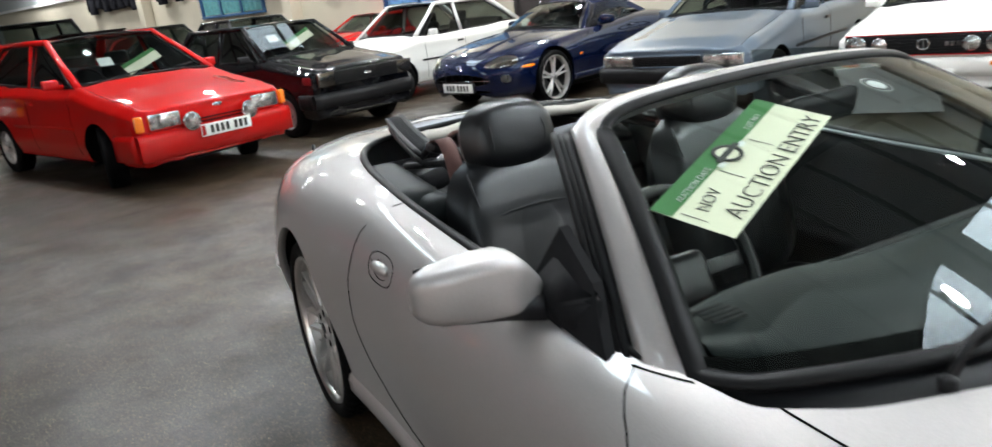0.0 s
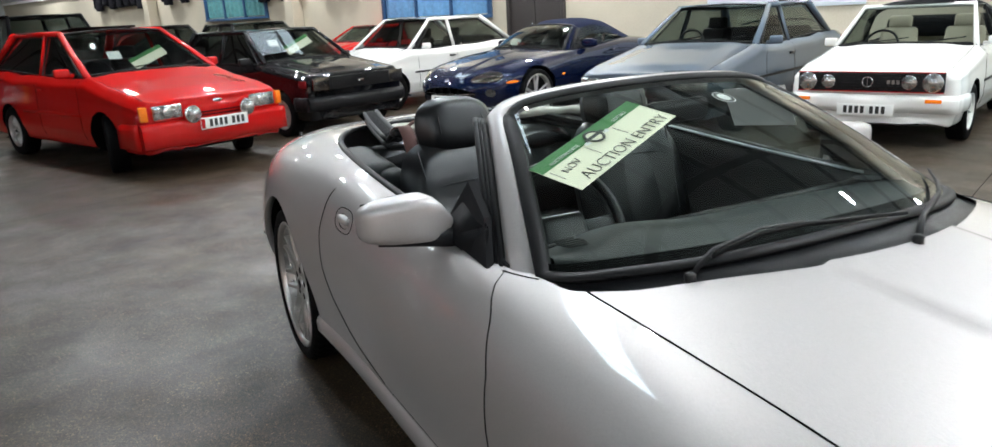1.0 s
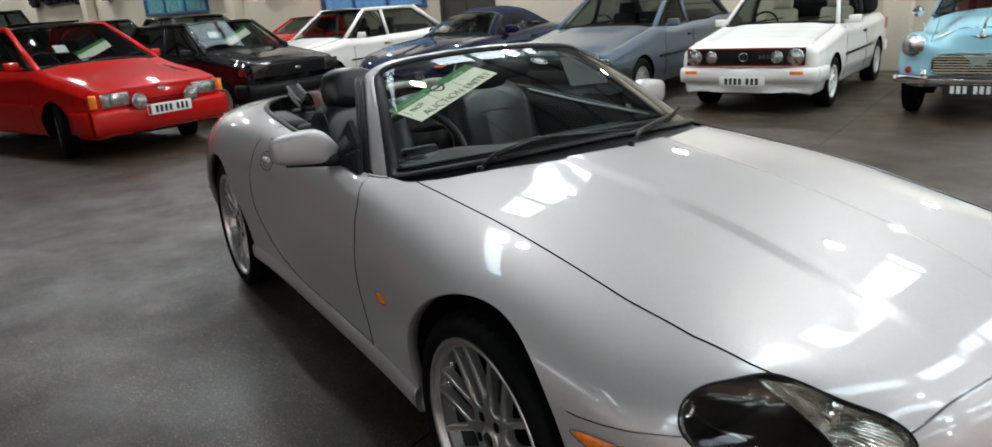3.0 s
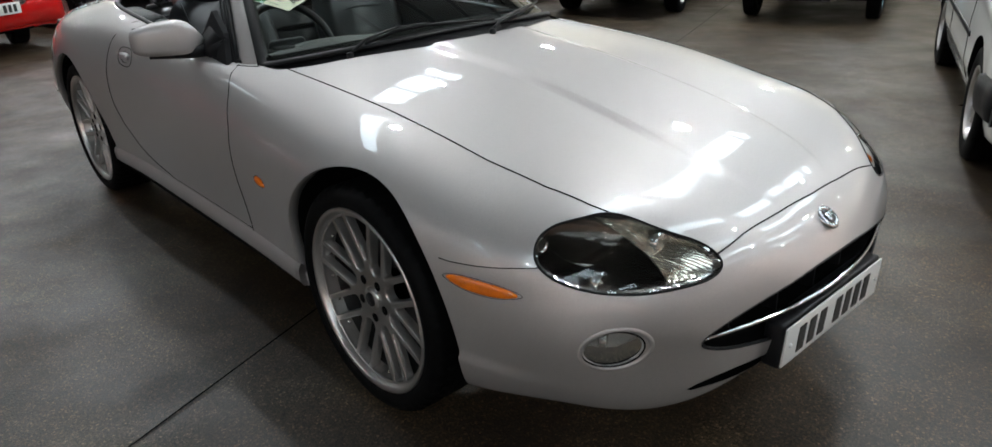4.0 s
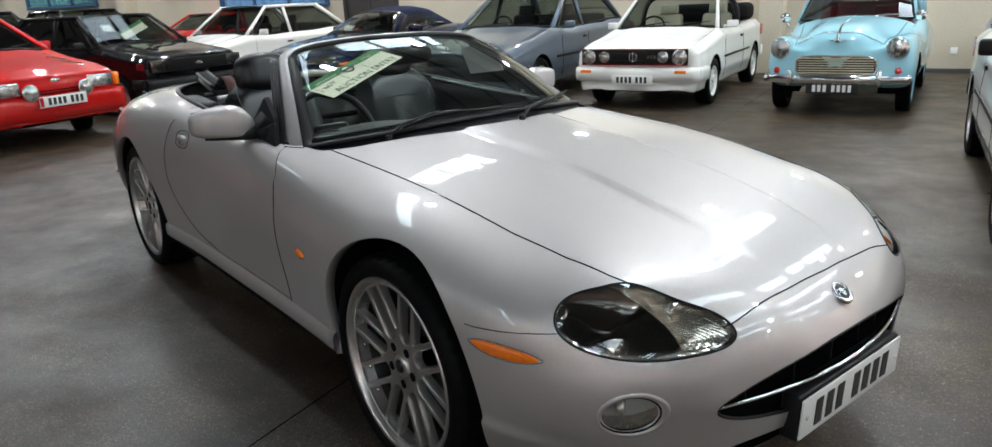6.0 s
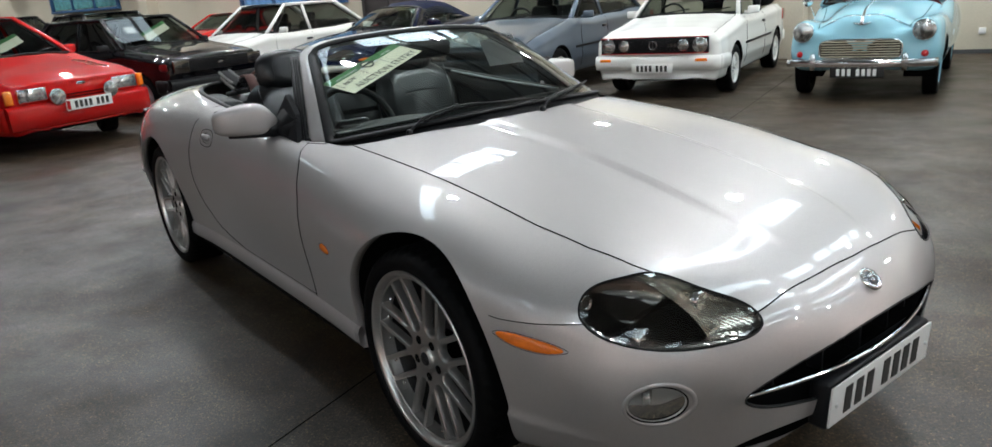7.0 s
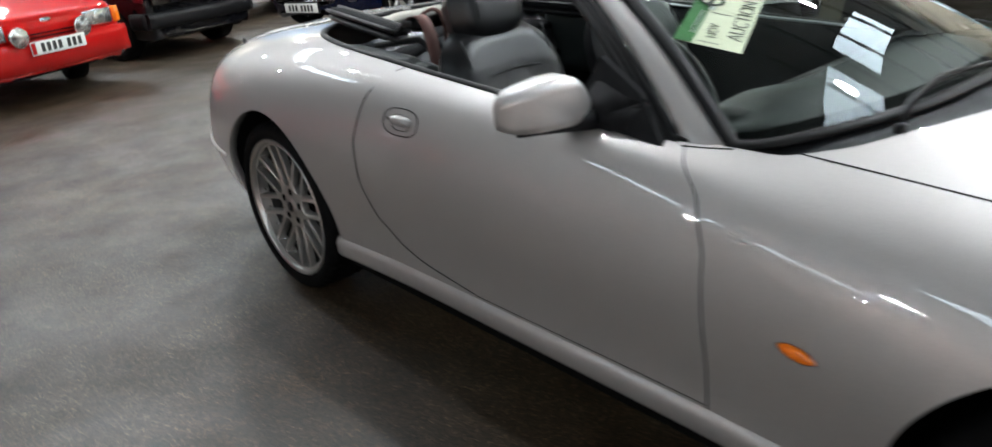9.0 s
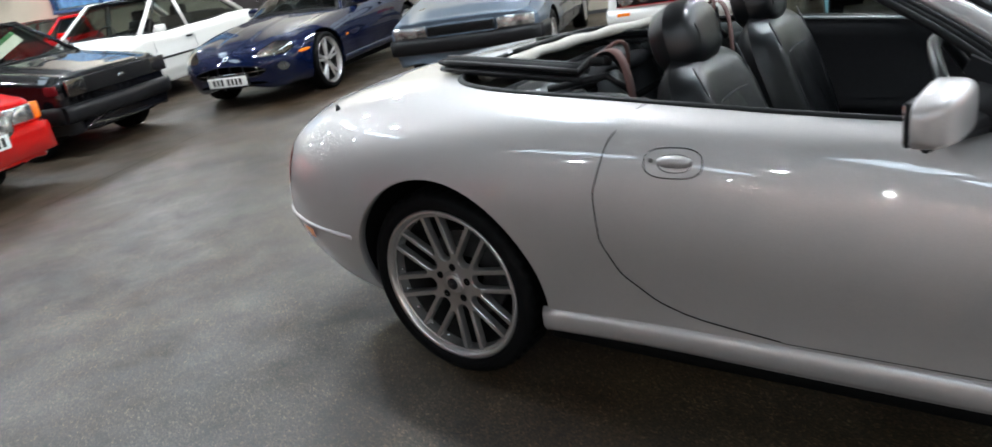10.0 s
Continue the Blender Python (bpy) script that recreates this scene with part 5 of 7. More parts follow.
    k = 7
    fs = [(i * k + j, i * k + (j + 1) % k, (i + 1) * k + (j + 1) % k, (i + 1) * k + j) for i in range(len(loop) - 1) for j in range(k)]
    mesh_ob("windscreen_frame", vs, fs, paint_mat, ws)
    for s in (-1, 1):
        for ox, oy, rr in ((0.005, 0.008, 0.010), (0.008, 0.026, 0.009), (0.012, 0.044, 0.010)):
            pts = []
            for q in range(1, rows + 2):
                i = q if s < 0 else len(loop) - 1 - q
                pts.append(Vector(loop[i]) + outward(i) + Vector((s * ox, oy, -0.012)))
            pts.insert(0, pts[0] + (pts[0] - pts[1]).normalized() * 0.03 - Vector((0, 0, 0.004)))
            tube_part("pillar_seal", pts, rr, M_RUBBER, ws, 8)
        bm = bmesh.new()
        tri = [(0.735 * s, 0.93, 0.862), (0.73 * s, 1.20, 0.885), (0.665 * s, 1.15, 1.02), (0.69 * s, 1.02, 0.955)]
        vv = [bm.verts.new(p) for p in tri] + [bm.verts.new((p[0] - s * 0.02, p[1], p[2])) for p in tri]
        bm.faces.new(vv[:4])
        bm.faces.new(vv[4:])
        for i in range(4):
            bm.faces.new((vv[i], vv[(i + 1) % 4], vv[4 + (i + 1) % 4], vv[4 + i]))
        part("quarter_light", bm, M_INTER, ws, "black corner panel that carries the mirror", smooth=False)
    # scuttle
    vs, fs = [], []
    for a in np.linspace(-0.612, 0.612, 45):
        yb = float(np.interp(abs(a), [0, 0.2, 0.4, 0.551, 0.607, 0.645], [0.408, 0.432, 0.500, 0.577, 0.628, 0.671]))
        f = (a + 0.70) / 1.40
        g0 = B[min(int(f * 60), 60)]
        p0 = on_top(a, yb - 0.004)
        yg = float(np.interp(a, B[:, 0], B[:, 1]))
        zg = float(np.interp(a, B[:, 0], B[:, 2]))
        vs += [(a, yb - 0.012, p0.z - 0.010), (a, yb + 0.012, p0.z - 0.012), (a, yb * 0.4 + yg * 0.6, p0.z * 0.4 + zg * 0.6 - 0.012), (a, yg, zg + 0.002), (a, yg + 0.02, zg - 0.03)]
    for s in (-1, 1):
        end = [(s * a, b, on_top(s * a * 1.03, b).z - 0.006) for a, b in ((0.664, 0.716), (0.667, 0.740), (0.668, 0.762), (0.664, 0.785), (0.658, 0.800))]
        vs = end + vs if s < 0 else vs + end
    fs = [(i * 5 + j, i * 5 + j + 1, (i + 1) * 5 + j + 1, (i + 1) * 5 + j) for i in range(46) for j in range(4)]
    mesh_ob("scuttle", vs, fs, M_PLASTIC, car, "black plastic scuttle below the windscreen")
    # wipers
    for line in ([(-0.47, 0.548, 0.900), (-0.40, 0.560, 0.928), (-0.27, 0.556, 0.950), (-0.16, 0.540, 0.955), (0.12, 0.488, 0.944)],
                 [(0.03, 0.400, 0.922), (0.12, 0.450, 0.938), (0.30, 0.528, 0.946), (0.44, 0.620, 0.945), (0.60, 0.745, 0.936)]):
        wp = new("wiper")
        wp.parent = car
        tagged(wp, "thin black windscreen wiper")
        p = [Vector(q) for q in line]
        tube_part("wiper_arm", [p[0], p[1] + Vector((0, 0, 0.010)), p[2] + Vector((0, 0, 0.012)), p[3] + Vector((0, 0, 0.006))], [0.008, 0.007, 0.0045, 0.0035], M_PLASTIC, wp, 6, flat=0.7)
        tube_part("wiper_blade", [p[1] - Vector((0, 0, 0.004)), p[2], p[3], p[4]], [0.003, 0.0042, 0.0042, 0.003], M_RUBBER, wp, 6, flat=1.5)
        vs, fs = revolve([(0.012, -0.012), (0.012, 0.004), (0.007, 0.008), (0.001, 0.008)], 16, "z")
        o = mesh_ob("wiper_pivot", vs, fs, M_PLASTIC, wp)
        o.location = p[0]
    # door mirrors
    for s in (-1, 1):
        mr = new("door_mirror")
        mr.parent = car
        tagged(mr, "painted door mirror on a black foot")
        vs, fs = [], []
        # stations from the inner end outwards: x, bottom, top, front reach
        prof = [(0.696, 0.878, 0.892, 0.012), (0.704, 0.875, 0.914, 0.030), (0.722, 0.874, 0.948, 0.046), (0.744, 0.876, 0.976, 0.057), (0.764, 0.878, 0.995, 0.063),
                (0.786, 0.880, 1.003, 0.067), (0.826, 0.882, 1.003, 0.069), (0.874, 0.885, 0.998, 0.067), (0.910, 0.889, 0.991, 0.060), (0.930, 0.894, 0.983, 0.050),
                (0.942, 0.902, 0.973, 0.036), (0.948, 0.916, 0.958, 0.018)]
        n = 28
        for xx, z0, z1, dp in prof:
            f = (xx - 0.696) / 0.26
            for j in range(n):
                t = 2 * math.pi * j / n
                e = 0.42
                ca, sa = math.copysign(abs(math.cos(t)) ** e, math.cos(t)), math.copysign(abs(math.sin(t)) ** e, math.sin(t))
                dy = dp * ca if ca < 0 else 0.16 * dp * ca
                vs.append((s * xx, 1.175 + 0.045 * f + dy, (z0 + z1) / 2 + (z1 - z0) / 2 * sa))
        k = len(prof)
        fs = [(i * n + j, i * n + (j + 1) % n, (i + 1) * n + (j + 1) % n, (i + 1) * n + j) for i in range(k - 1) for j in range(n)]
        fs += [tuple(range(n)), tuple((k - 1) * n + j for j in range(n))]
        mesh_ob("mirror_casing", vs, fs, paint_mat, mr)
        bm = bmesh.new()
        box(bm, (0.165, 0.012, 0.092), (s * 0.848, 1.213, 0.940), (0, 0, s * 12), 0.004)
        part("mirror_edge", bm, M_PLASTIC, mr)
        box_part("mirror_glass", (0.150, 0.004, 0.080), (s * 0.848, 1.221, 0.940), M_CHROME, mr, (0, 0, s * 12), 0.001)
        bm = bmesh.new()
        rows_ = [[(0.735, 1.08, 0.905), (0.735, 1.19, 0.905), (0.735, 1.19, 0.875), (0.735, 1.06, 0.87)], [(0.69, 0.98, 0.945), (0.675, 1.14, 0.99), (0.725, 1.17, 0.88), (0.725, 0.95, 0.868)]]
        a = [bm.verts.new((s * p[0], p[1], p[2])) for p in rows_[0]]
        b = [bm.verts.new((s * p[0], p[1], p[2])) for p in rows_[1]]
        for i in range(4):
            bm.faces.new((a[i], a[(i + 1) % 4], b[(i + 1) % 4], b[i]))
        bm.faces.new(a)
        bm.faces.new(b)
        bmesh.ops.bevel(bm, geom=bm.edges[:], offset=0.008, segments=2, affect="EDGES")
        part("mirror_foot", bm, M_INTER, mr)
        tube_part("mirror_base", [(s * 0.725, 1.12, 0.890), (s * 0.79, 1.165, 0.884), (s * 0.90, 1.20, 0.884)], [0.026, 0.018, 0.008], M_PLASTIC, mr, 8)
    # door handles
    for s in (-1, 1):
        dh = new("door_handle")
        dh.parent = made[7 if s < 0 else 8]
        tagged(dh, "oval pull handle in a round-ended surround")
        cy, cz = 1.765, 0.806
        ring = []
        for t in np.linspace(0, 2 * math.pi, 44, endpoint=False):
            ca, sa = math.copysign(abs(math.cos(t)) ** 0.7, math.cos(t)), math.copysign(abs(math.sin(t)) ** 0.8, math.sin(t))
            ring.append((cy + 0.078 * ca, cz + 0.037 * sa))
        tube_part("handle_gap", [on_side(s, a, b) for a, b in ring], 0.0017, M_GAP, dh, 6, True)
        ring2 = []
        for t in np.linspace(0, 2 * math.pi, 32, endpoint=False):
            ring2.append((cy - 0.006 + 0.046 * math.copysign(abs(math.cos(t)) ** 0.8, math.cos(t)), cz + 0.023 * math.sin(t)))
        cup = [on_side(s, a, b, 0.002) for a, b in ring2]
        c0 = sum(cup, Vector()) / len(cup)
        vs = cup + [c0 + (p - c0) * 0.9 - Vector((s * 0.003, 0, 0)) for p in cup] + [c0 - Vector((s * 0.003, 0, 0))]
        n = len(cup)
        fs = [(j, (j + 1) % n, n + (j + 1) % n, n + j) for j in range(n)] + [(n + j, n + (j + 1) % n, 2 * n) for j in range(n)]
        # thin near-black patch on the skin paints the shade inside the cup
        mesh_ob("handle_cup_shade", vs, fs, M_UNDER, dh)
        grip = [on_side(s, cy - 0.006 + a, cz + 0.005, 0.004) for a in np.linspace(-0.044, 0.044, 9)]
        tube_part("handle_grip", grip, [0.008, 0.013, 0.015, 0.016, 0.016, 0.016, 0.015, 0.013, 0.008], paint_mat, dh, 10)
        o = tube_part("key_hole", [on_side(s, cy + 0.058, cz + 0.006, 0.0), on_side(s, cy + 0.058, cz + 0.006, 0.002)], 0.007, M_DISC, dh, 12)
    tube_part("aerial_mount", [(-0.592, 3.216, 0.874), (-0.592, 3.216, 0.886), (-0.590, 3.222, 0.900)], [0.012, 0.010, 0.006], M_PLASTIC, car, 8)
    # cockpit edge trim
    edge = [on_edge for on_edge in COCKPIT if on_edge[1] > 0.93]
    order = sorted(edge, key=lambda p: math.atan2(p[0], -(p[1] - 1.6)))
    pts = []
    for a, b in order:
        h = on_top(a * 1.006, b + (0.004 if b > 2.2 else 0))
        pts.append(h + Vector((-0.004 * (1 if a > 0 else -1), 0, -0.002)))
    for s in (-1, 1):
        foot = [(s * float(np.interp(b, [0.775, 0.90, 1.2], [0.672, 0.684, 0.690])), float(b)) for b in np.linspace(0.86, 1.02, 7)]
        tube_part("pillar_foot_seal", [on_top(a * 1.02, b) + Vector((-0.005 * s, 0, 0.001)) for a, b in foot], [0.003, 0.007, 0.009, 0.010, 0.010, 0.010, 0.010], M_RUBBER, car, 8)
    tube_part("cockpit_trim", pts, 0.013, M_RUBBER, car, 8, flat=0.8, label="black rubber edge of the cockpit")

    # ------------------------------------------------ inside
    bm = bmesh.new()
    prof = [(0.66, 0.80), (0.66, 0.40), (0.60, 0.26), (0.12, 0.26), (0.10, 0.34)]
    rows_ = []
    for yy in (0.55, 2.45):
        rows_.append([bm.verts.new((-a, yy, b)) for a, b in prof] + [bm.verts.new((a, yy, b)) for a, b in prof[::-1]])
    for i in range(len(rows_[0]) - 1):
        bm.faces.new((rows_[0][i], rows_[0][i + 1], rows_[1][i + 1], rows_[1][i]))
    bm.faces.new(rows_[1])
    bm.faces.new(rows_[0])
    part("cabin_tub", bm, M_INTER, car, smooth=False)
    for s in (-1, 1):
        vs, fs = [], []
        for yy in np.linspace(0.94, 2.02, 24):
            zt = float(np.interp(yy, [0.9, 1.45, 2.02], [0.862, 0.886, 0.925]))
            vs += [(s * 0.705, yy, zt), (s * 0.688, yy, zt + 0.006), (s * 0.655, yy, zt - 0.006), (s * 0.640, yy, zt - 0.06), (s * 0.635, yy, 0.60), (s * 0.60, yy, 0.585), (s * 0.60, yy, 0.54), (s * 0.645, yy, 0.50), (s * 0.645, yy, 0.27)]
        fs = [(i * 9 + j, i * 9 + j + 1, (i + 1) * 9 + j + 1, (i + 1) * 9 + j) for i in range(23) for j in range(8)]
        mesh_ob("door_trim", vs, fs, M_INTER, made[7 if s < 0 else 8], "dark padded door lining")
    # dashboard
    vs, fs = [], []
    prof = [(0.53, 0.905), (0.66, 0.918), (0.82, 0.915), (0.96, 0.892), (1.01, 0.862), (1.00, 0.78), (0.95, 0.66), (0.90, 0.50)]
    for a in np.linspace(-0.615, 0.615, 37):
        lim = float(np.interp(abs(a), [0, 0.38, 0.55, 0.615], [0.53, 0.60, 0.72, 0.82]))
        hump = 0.026 * math.exp(-((a + 0.37) / 0.17) ** 2)
        for i, (yy, zz) in enumerate(prof):
            y2 = max(yy, lim + 0.012 * i)
            vs.append((a, y2, zz - 0.022 + (hump if 1 < i < 5 else 0) - 0.02 * abs(a) ** 2))
    k = len(prof)
    fs = [(i * k + j, i * k + j + 1, (i + 1) * k + j + 1, (i + 1) * k + j) for i in range(36) for j in range(k - 1)]
    dash = mesh_ob("dashboard", vs, fs, M_LEATHER2, car, "dark grey padded dashboard")
    for a in (-0.53, 0.53):
        for i in range(5):
            box_part("vent_slat", (0.075 - 0.008 * abs(i - 2), 0.006, 0.003), (a, 0.86 + 0.014 * i, 0.897), M_PLASTIC, dash, (8, 0, 0), 0.001)
    # steering wheel (right-hand drive)
    sw = new("steering_wheel")
    sw.parent = car
    tagged(sw, "black leather steering wheel")
    sw.matrix_basis = pose(-0.37, 1.16, 0.835, 62, 0, 0)
    ringp = [(0.188 * math.cos(t), 0.188 * math.sin(t), 0) for t in np.linspace(0, 2 * math.pi, 40, endpoint=False)]
    tube_part("wheel_ring", ringp, 0.0155, M_LEATHER, sw, 8, True)
    bm = bmesh.new()
    box(bm, (0.16, 0.12, 0.05), (0, -0.01, -0.02), (0, 0, 0), 0.022, 3)
    for an in (0, 180, 270):
        c_, s_ = math.cos(radians(an)), math.sin(radians(an))
        box(bm, (0.13, 0.035, 0.018), (c_ * 0.12, s_ * 0.12, -0.012), (0, 0, an), 0.006)
    part("wheel_boss", bm, M_LEATHER, sw)
    tube_part("steering_column", [(0, 0, -0.03), (0, -0.02, -0.28)], 0.035, M_PLASTIC, sw, 10)
    bm = bmesh.new()
    box(bm, (0.20, 0.95, 0.26), (0, 1.42, 0.42), (0, 0, 0), 0.03, 3)
    box(bm, (0.14, 0.30, 0.05), (0, 1.75, 0.565), (0, 0, 0), 0.02, 3)
    part("centre_console", bm, M_LEATHER, car)
    tube_part("gear_lever", [(0, 1.28, 0.55), (0, 1.30, 0.64)], [0.012, 0.024], M_LEATHER, car, 10)
    bm = bmesh.new()
    box(bm, (0.25, 0.03, 0.07), (0.02, 1.15, 1.125), (10, 0, 4), 0.022, 3)
    box(bm, (0.07, 0.12, 0.035), (0.02, 1.20, 1.16), (17, 0, 0), 0.012)
    rv = part("interior_mirror", bm, M_PLASTIC, car)

    def seat(sx, sy, sc=1.0, rear=False):
        st = new("seat")
        st.parent = car
        tagged(st, "black leather bucket seat with stitched panels" if not rear else "small black leather rear seat")
        st.matrix_basis = pose(sx, sy, 0.30)

        def pad(nm, w, hh, d, m_, puff, mat=M_LEATHER, e=0.55, parent=st):
            """A stuffed pad: a rounded slab with bolsters."""
            vs, fs = [], []
            n, kk = 28, 8
            for face in (1, -1):
                for i in range(kk + 1):
                    f = i / kk
                    for j in range(n):
                        t = 2 * math.pi * j / n
                        ca, sa = math.copysign(abs(math.cos(t)) ** e, math.cos(t)), math.copysign(abs(math.sin(t)) ** e, math.sin(t))
                        bulge = math.sqrt(max(0, 1 - f ** 4))
                        side = puff * (abs(ca * f) ** 3) * (1 - f ** 8)
                        vs.append((w / 2 * ca * f, face * (d / 2 * bulge + side) if face > 0 else -d / 2 * bulge - side * 1.2, hh / 2 * sa * f))
            off = (kk + 1) * n
            for b_ in (0, off):
                fs += [(b_ + i * n + j, b_ + i * n + (j + 1) % n, b_ + (i + 1) * n + (j + 1) % n, b_ + (i + 1) * n + j) for i in range(kk) for j in range(n)]
            o = mesh_ob(nm, vs, fs, mat, parent)
            o.matrix_basis = m_
            return o

        if not rear:
            pad("seat_cushion", 0.50, 0.50, 0.17, pose(0, -0.22, 0.10, 97, 0, 0), 0.05)
            bk = pad("seat_backrest", 0.49, 0.62, 0.15, pose(0, 0.09, 0.42, -20, 0, 0), 0.055)
            pad("seat_insert", 0.27, 0.46, 0.06, pose(0, 0.037, 0.415, -20, 0, 0), 0.0, M_LEATHER, 0.8)
            hr = pad("headrest", 0.29, 0.215, 0.15, pose(0, 0.20, 0.745, -14, 0, 0), 0.01, M_LEATHER, 0.74)
            for a in (-0.085, 0.085):
                tube_part("stitch_seam", [(a * (1 - 0.10 * abs(q)), -0.078 + 0.070 * q * q, 0.098 * q) for q in np.linspace(-1, 1, 13)], 0.0022, M_STITCH, hr, 5)
            for a in (-0.05, 0.05):
                tube_part("headrest_post", [(a, 0.17, 0.62), (a, 0.20, 0.72)], 0.006, M_CHROME, st, 8)
            for a in (-1, 1):
                tube_part("seat_seam", [(a * (0.16 + 0.02 * q), -0.084 + 0.015 * q * q, 0.27 * q) for q in np.linspace(-0.95, 0.95, 15)], 0.003, M_STITCH, bk, 6)
            tube_part("seat_seam", [(0.19 * q, -0.078 + 0.004 * q * q, 0.135 - 0.02 * q * q) for q in np.linspace(-1, 1, 13)], 0.003, M_STITCH, bk, 6)
        else:
            pad("seat_cushion", 0.44, 0.36, 0.14, pose(0, -0.10, 0.16, 97, 0, 0), 0.03)
            pad("seat_backrest", 0.46, 0.46, 0.13, pose(0, 0.10, 0.40, -20, 0, 0), 0.04)
        return st

    seat(-0.355, 1.70)
    seat(0.355, 1.70)
    seat(-0.30, 2.32, rear=True)
    seat(0.30, 2.32, rear=True)
    for s in (-1, 1):
        # quarter trim beside the rear seats, belt
        bm = bmesh.new()
        box(bm, (0.16, 0.50, 0.30), (s * 0.585, 2.22, 0.78), (0, 0, s * 6), 0.06, 4)
        box(bm, (0.12, 0.22, 0.16), (s * 0.57, 2.02, 0.83), (0, 0, 0), 0.05, 4)
        part("quarter_trim", bm, M_LEATHER2, car, "blue-grey padded trim beside the rear seat")
        belt = [Vector((s * 0.475, 2.14, 1.02)), Vector((s * 0.470, 2.02, 1.10)), Vector((s * 0.450, 2.04, 0.90)), Vector((s * 0.445, 2.02, 0.55))]
        vs, fs = [], []
        for p in bezier(*belt, 14):
            vs += [p + Vector((0.026, 0.004, 0)), p + Vector((-0.026, 0.0, 0)), p + Vector((-0.026, 0.004, 0)), p + Vector((0.026, 0.006, 0))]
        fs = [(i * 4 + j, i * 4 + (j + 1) % 4, (i + 1) * 4 + (j + 1) % 4, (i + 1) * 4 + j) for i in range(14) for j in range(4)]
        mesh_ob("seat_belt", vs, fs, M_STRAP, car, "brown seat belt webbing")
        bm = bmesh.new()
        box(bm, (0.06, 0.06, 0.03), (s * 0.475, 2.13, 1.005), (0, 15, 0), 0.01)
        part("belt_guide", bm, M_PLASTIC, car)
    bm = bmesh.new()
    box(bm, (1.15, 0.05, 0.45), (0, 2.60, 0.66), (-12, 0, 0), 0.02)
    part("rear_bulkhead", bm, M_INTER, car)
    bm = bmesh.new()
    box(bm, (1.20, 0.50, 0.03), (0, 2.60, 0.72), (0, 0, 0), 0.01)
    part("hood_well", bm, M_UNDER, car)
    if not hood_up:
        # folded hood: low canvas stack, flat side rails, links
        for i, (yy, zz, ww, tk) in enumerate(((2.42, 0.86, 0.46, 0.06), (2.53, 0.87, 0.47, 0.06))):
            pts = [Vector((a * ww, yy + 0.02 * math.cos(a * 3), zz - 0.02 * a * a + 0.008 * math.sin(9 * a + i))) for a in np.linspace(-1, 1, 25)]
            tube_part("hood_fold", pts, [tk * (0.75 + 0.2 * math.sin(7 * j + i)) for j in range(25)], M_CANVAS, car, 10, flat=0.6)
        path = basis(range(6))(np.linspace(0, 5, 36)) @ np.array([(-0.32, 2.69, 0.935), (-0.10, 2.71, 0.945), (0.15, 2.67, 0.950), (0.36, 2.55, 0.960), (0.49, 2.36, 0.975), (0.53, 2.12, 0.985)])
        tube_part("hood_lining", [Vector(p) + Vector((0, 0, 0.003 * math.sin(6 * j / 5))) for j, p in enumerate(path)], [0.034 + 0.003 * math.sin(j * 0.9) for j in range(36)], M_LINING, car, 10, flat=0.6, label="cream lining of the folded hood")
        for s in (-1, 1):
            hf = new("hood_frame")
            hf.parent = car
            tagged(hf, "black folded side frame of the soft top")
            low = 0.0 if s < 0 else 0.05
            a0, a1 = Vector((s * 0.335, 2.86, 1.000 - low)), Vector((s * 0.475, 2.19, 0.975 - low))
            for o, z_, w_, fl, mt in ((0.0, 0.0, 0.040, 0.42, M_CANVAS), (-0.026, 0.012, 0.011, 0.7, M_RUBBER), (0.034, 0.006, 0.010, 0.8, M_RUBBER), (0.006, -0.024, 0.034, 0.5, M_PLASTIC)):
                d = Vector((s * o, 0, z_))
                pts = [a0 + d + (a1 - a0) * f + Vector((s * 0.010 * math.sin(math.pi * f), 0, 0.004 * math.sin(math.pi * f))) for f in np.linspace(0, 1, 10)]
                tube_part("hood_rail", pts, [w_ * 0.75] + [w_] * 8 + [w_ * 0.9], mt, hf, 10, flat=fl)
            tube_part("hood_link", bezier((s * 0.50, 2.20, 0.97), (s * 0.48, 2.14, 1.03), (s * 0.45, 2.10, 1.05), (s * 0.42, 2.08, 0.96), 10), 0.011, M_PLASTIC, hf, 8)
            tube_part("hood_link", [(s * 0.52, 2.30, 0.93), (s * 0.46, 2.12, 0.955), (s * 0.44, 2.05, 0.90)], 0.012, M_PLASTIC, hf, 8)
            tube_part("hood_cable", bezier((s * 0.46, 2.16, 0.99), (s * 0.42, 2.08, 1.09), (s * 0.38, 2.06, 1.06), (s * 0.36, 2.10, 0.93), 10), 0.007, M_STRAP, hf, 6)
    else:
        vs, fs = [], []
        n = 21
        prof = [(1.32, 1.205, 0.53), (1.55, 1.275, 0.56), (1.85, 1.285, 0.57), (2.15, 1.245, 0.58), (2.45, 1.13, 0.60), (2.72, 0.985, 0.58)]
        for yy, zz, ww in prof:
            for j in range(n):
                a = -1 + 2 * j / (n - 1)
                e = abs(a) ** 5
                base_z = 0.93
                vs.append((a * ww * (1 + 0.06 * e), yy, zz - (zz - max(base_z, zz - 0.22)) * e * 0.9 - 0.03 * a * a))
        fs = [(i * n + j, i * n + j + 1, (i + 1) * n + j + 1, (i + 1) * n + j) for i in range(5) for j in range(n - 1)]
        mesh_ob("soft_top", vs, fs, M_NAVYCANVAS, car, "raised navy canvas hood")
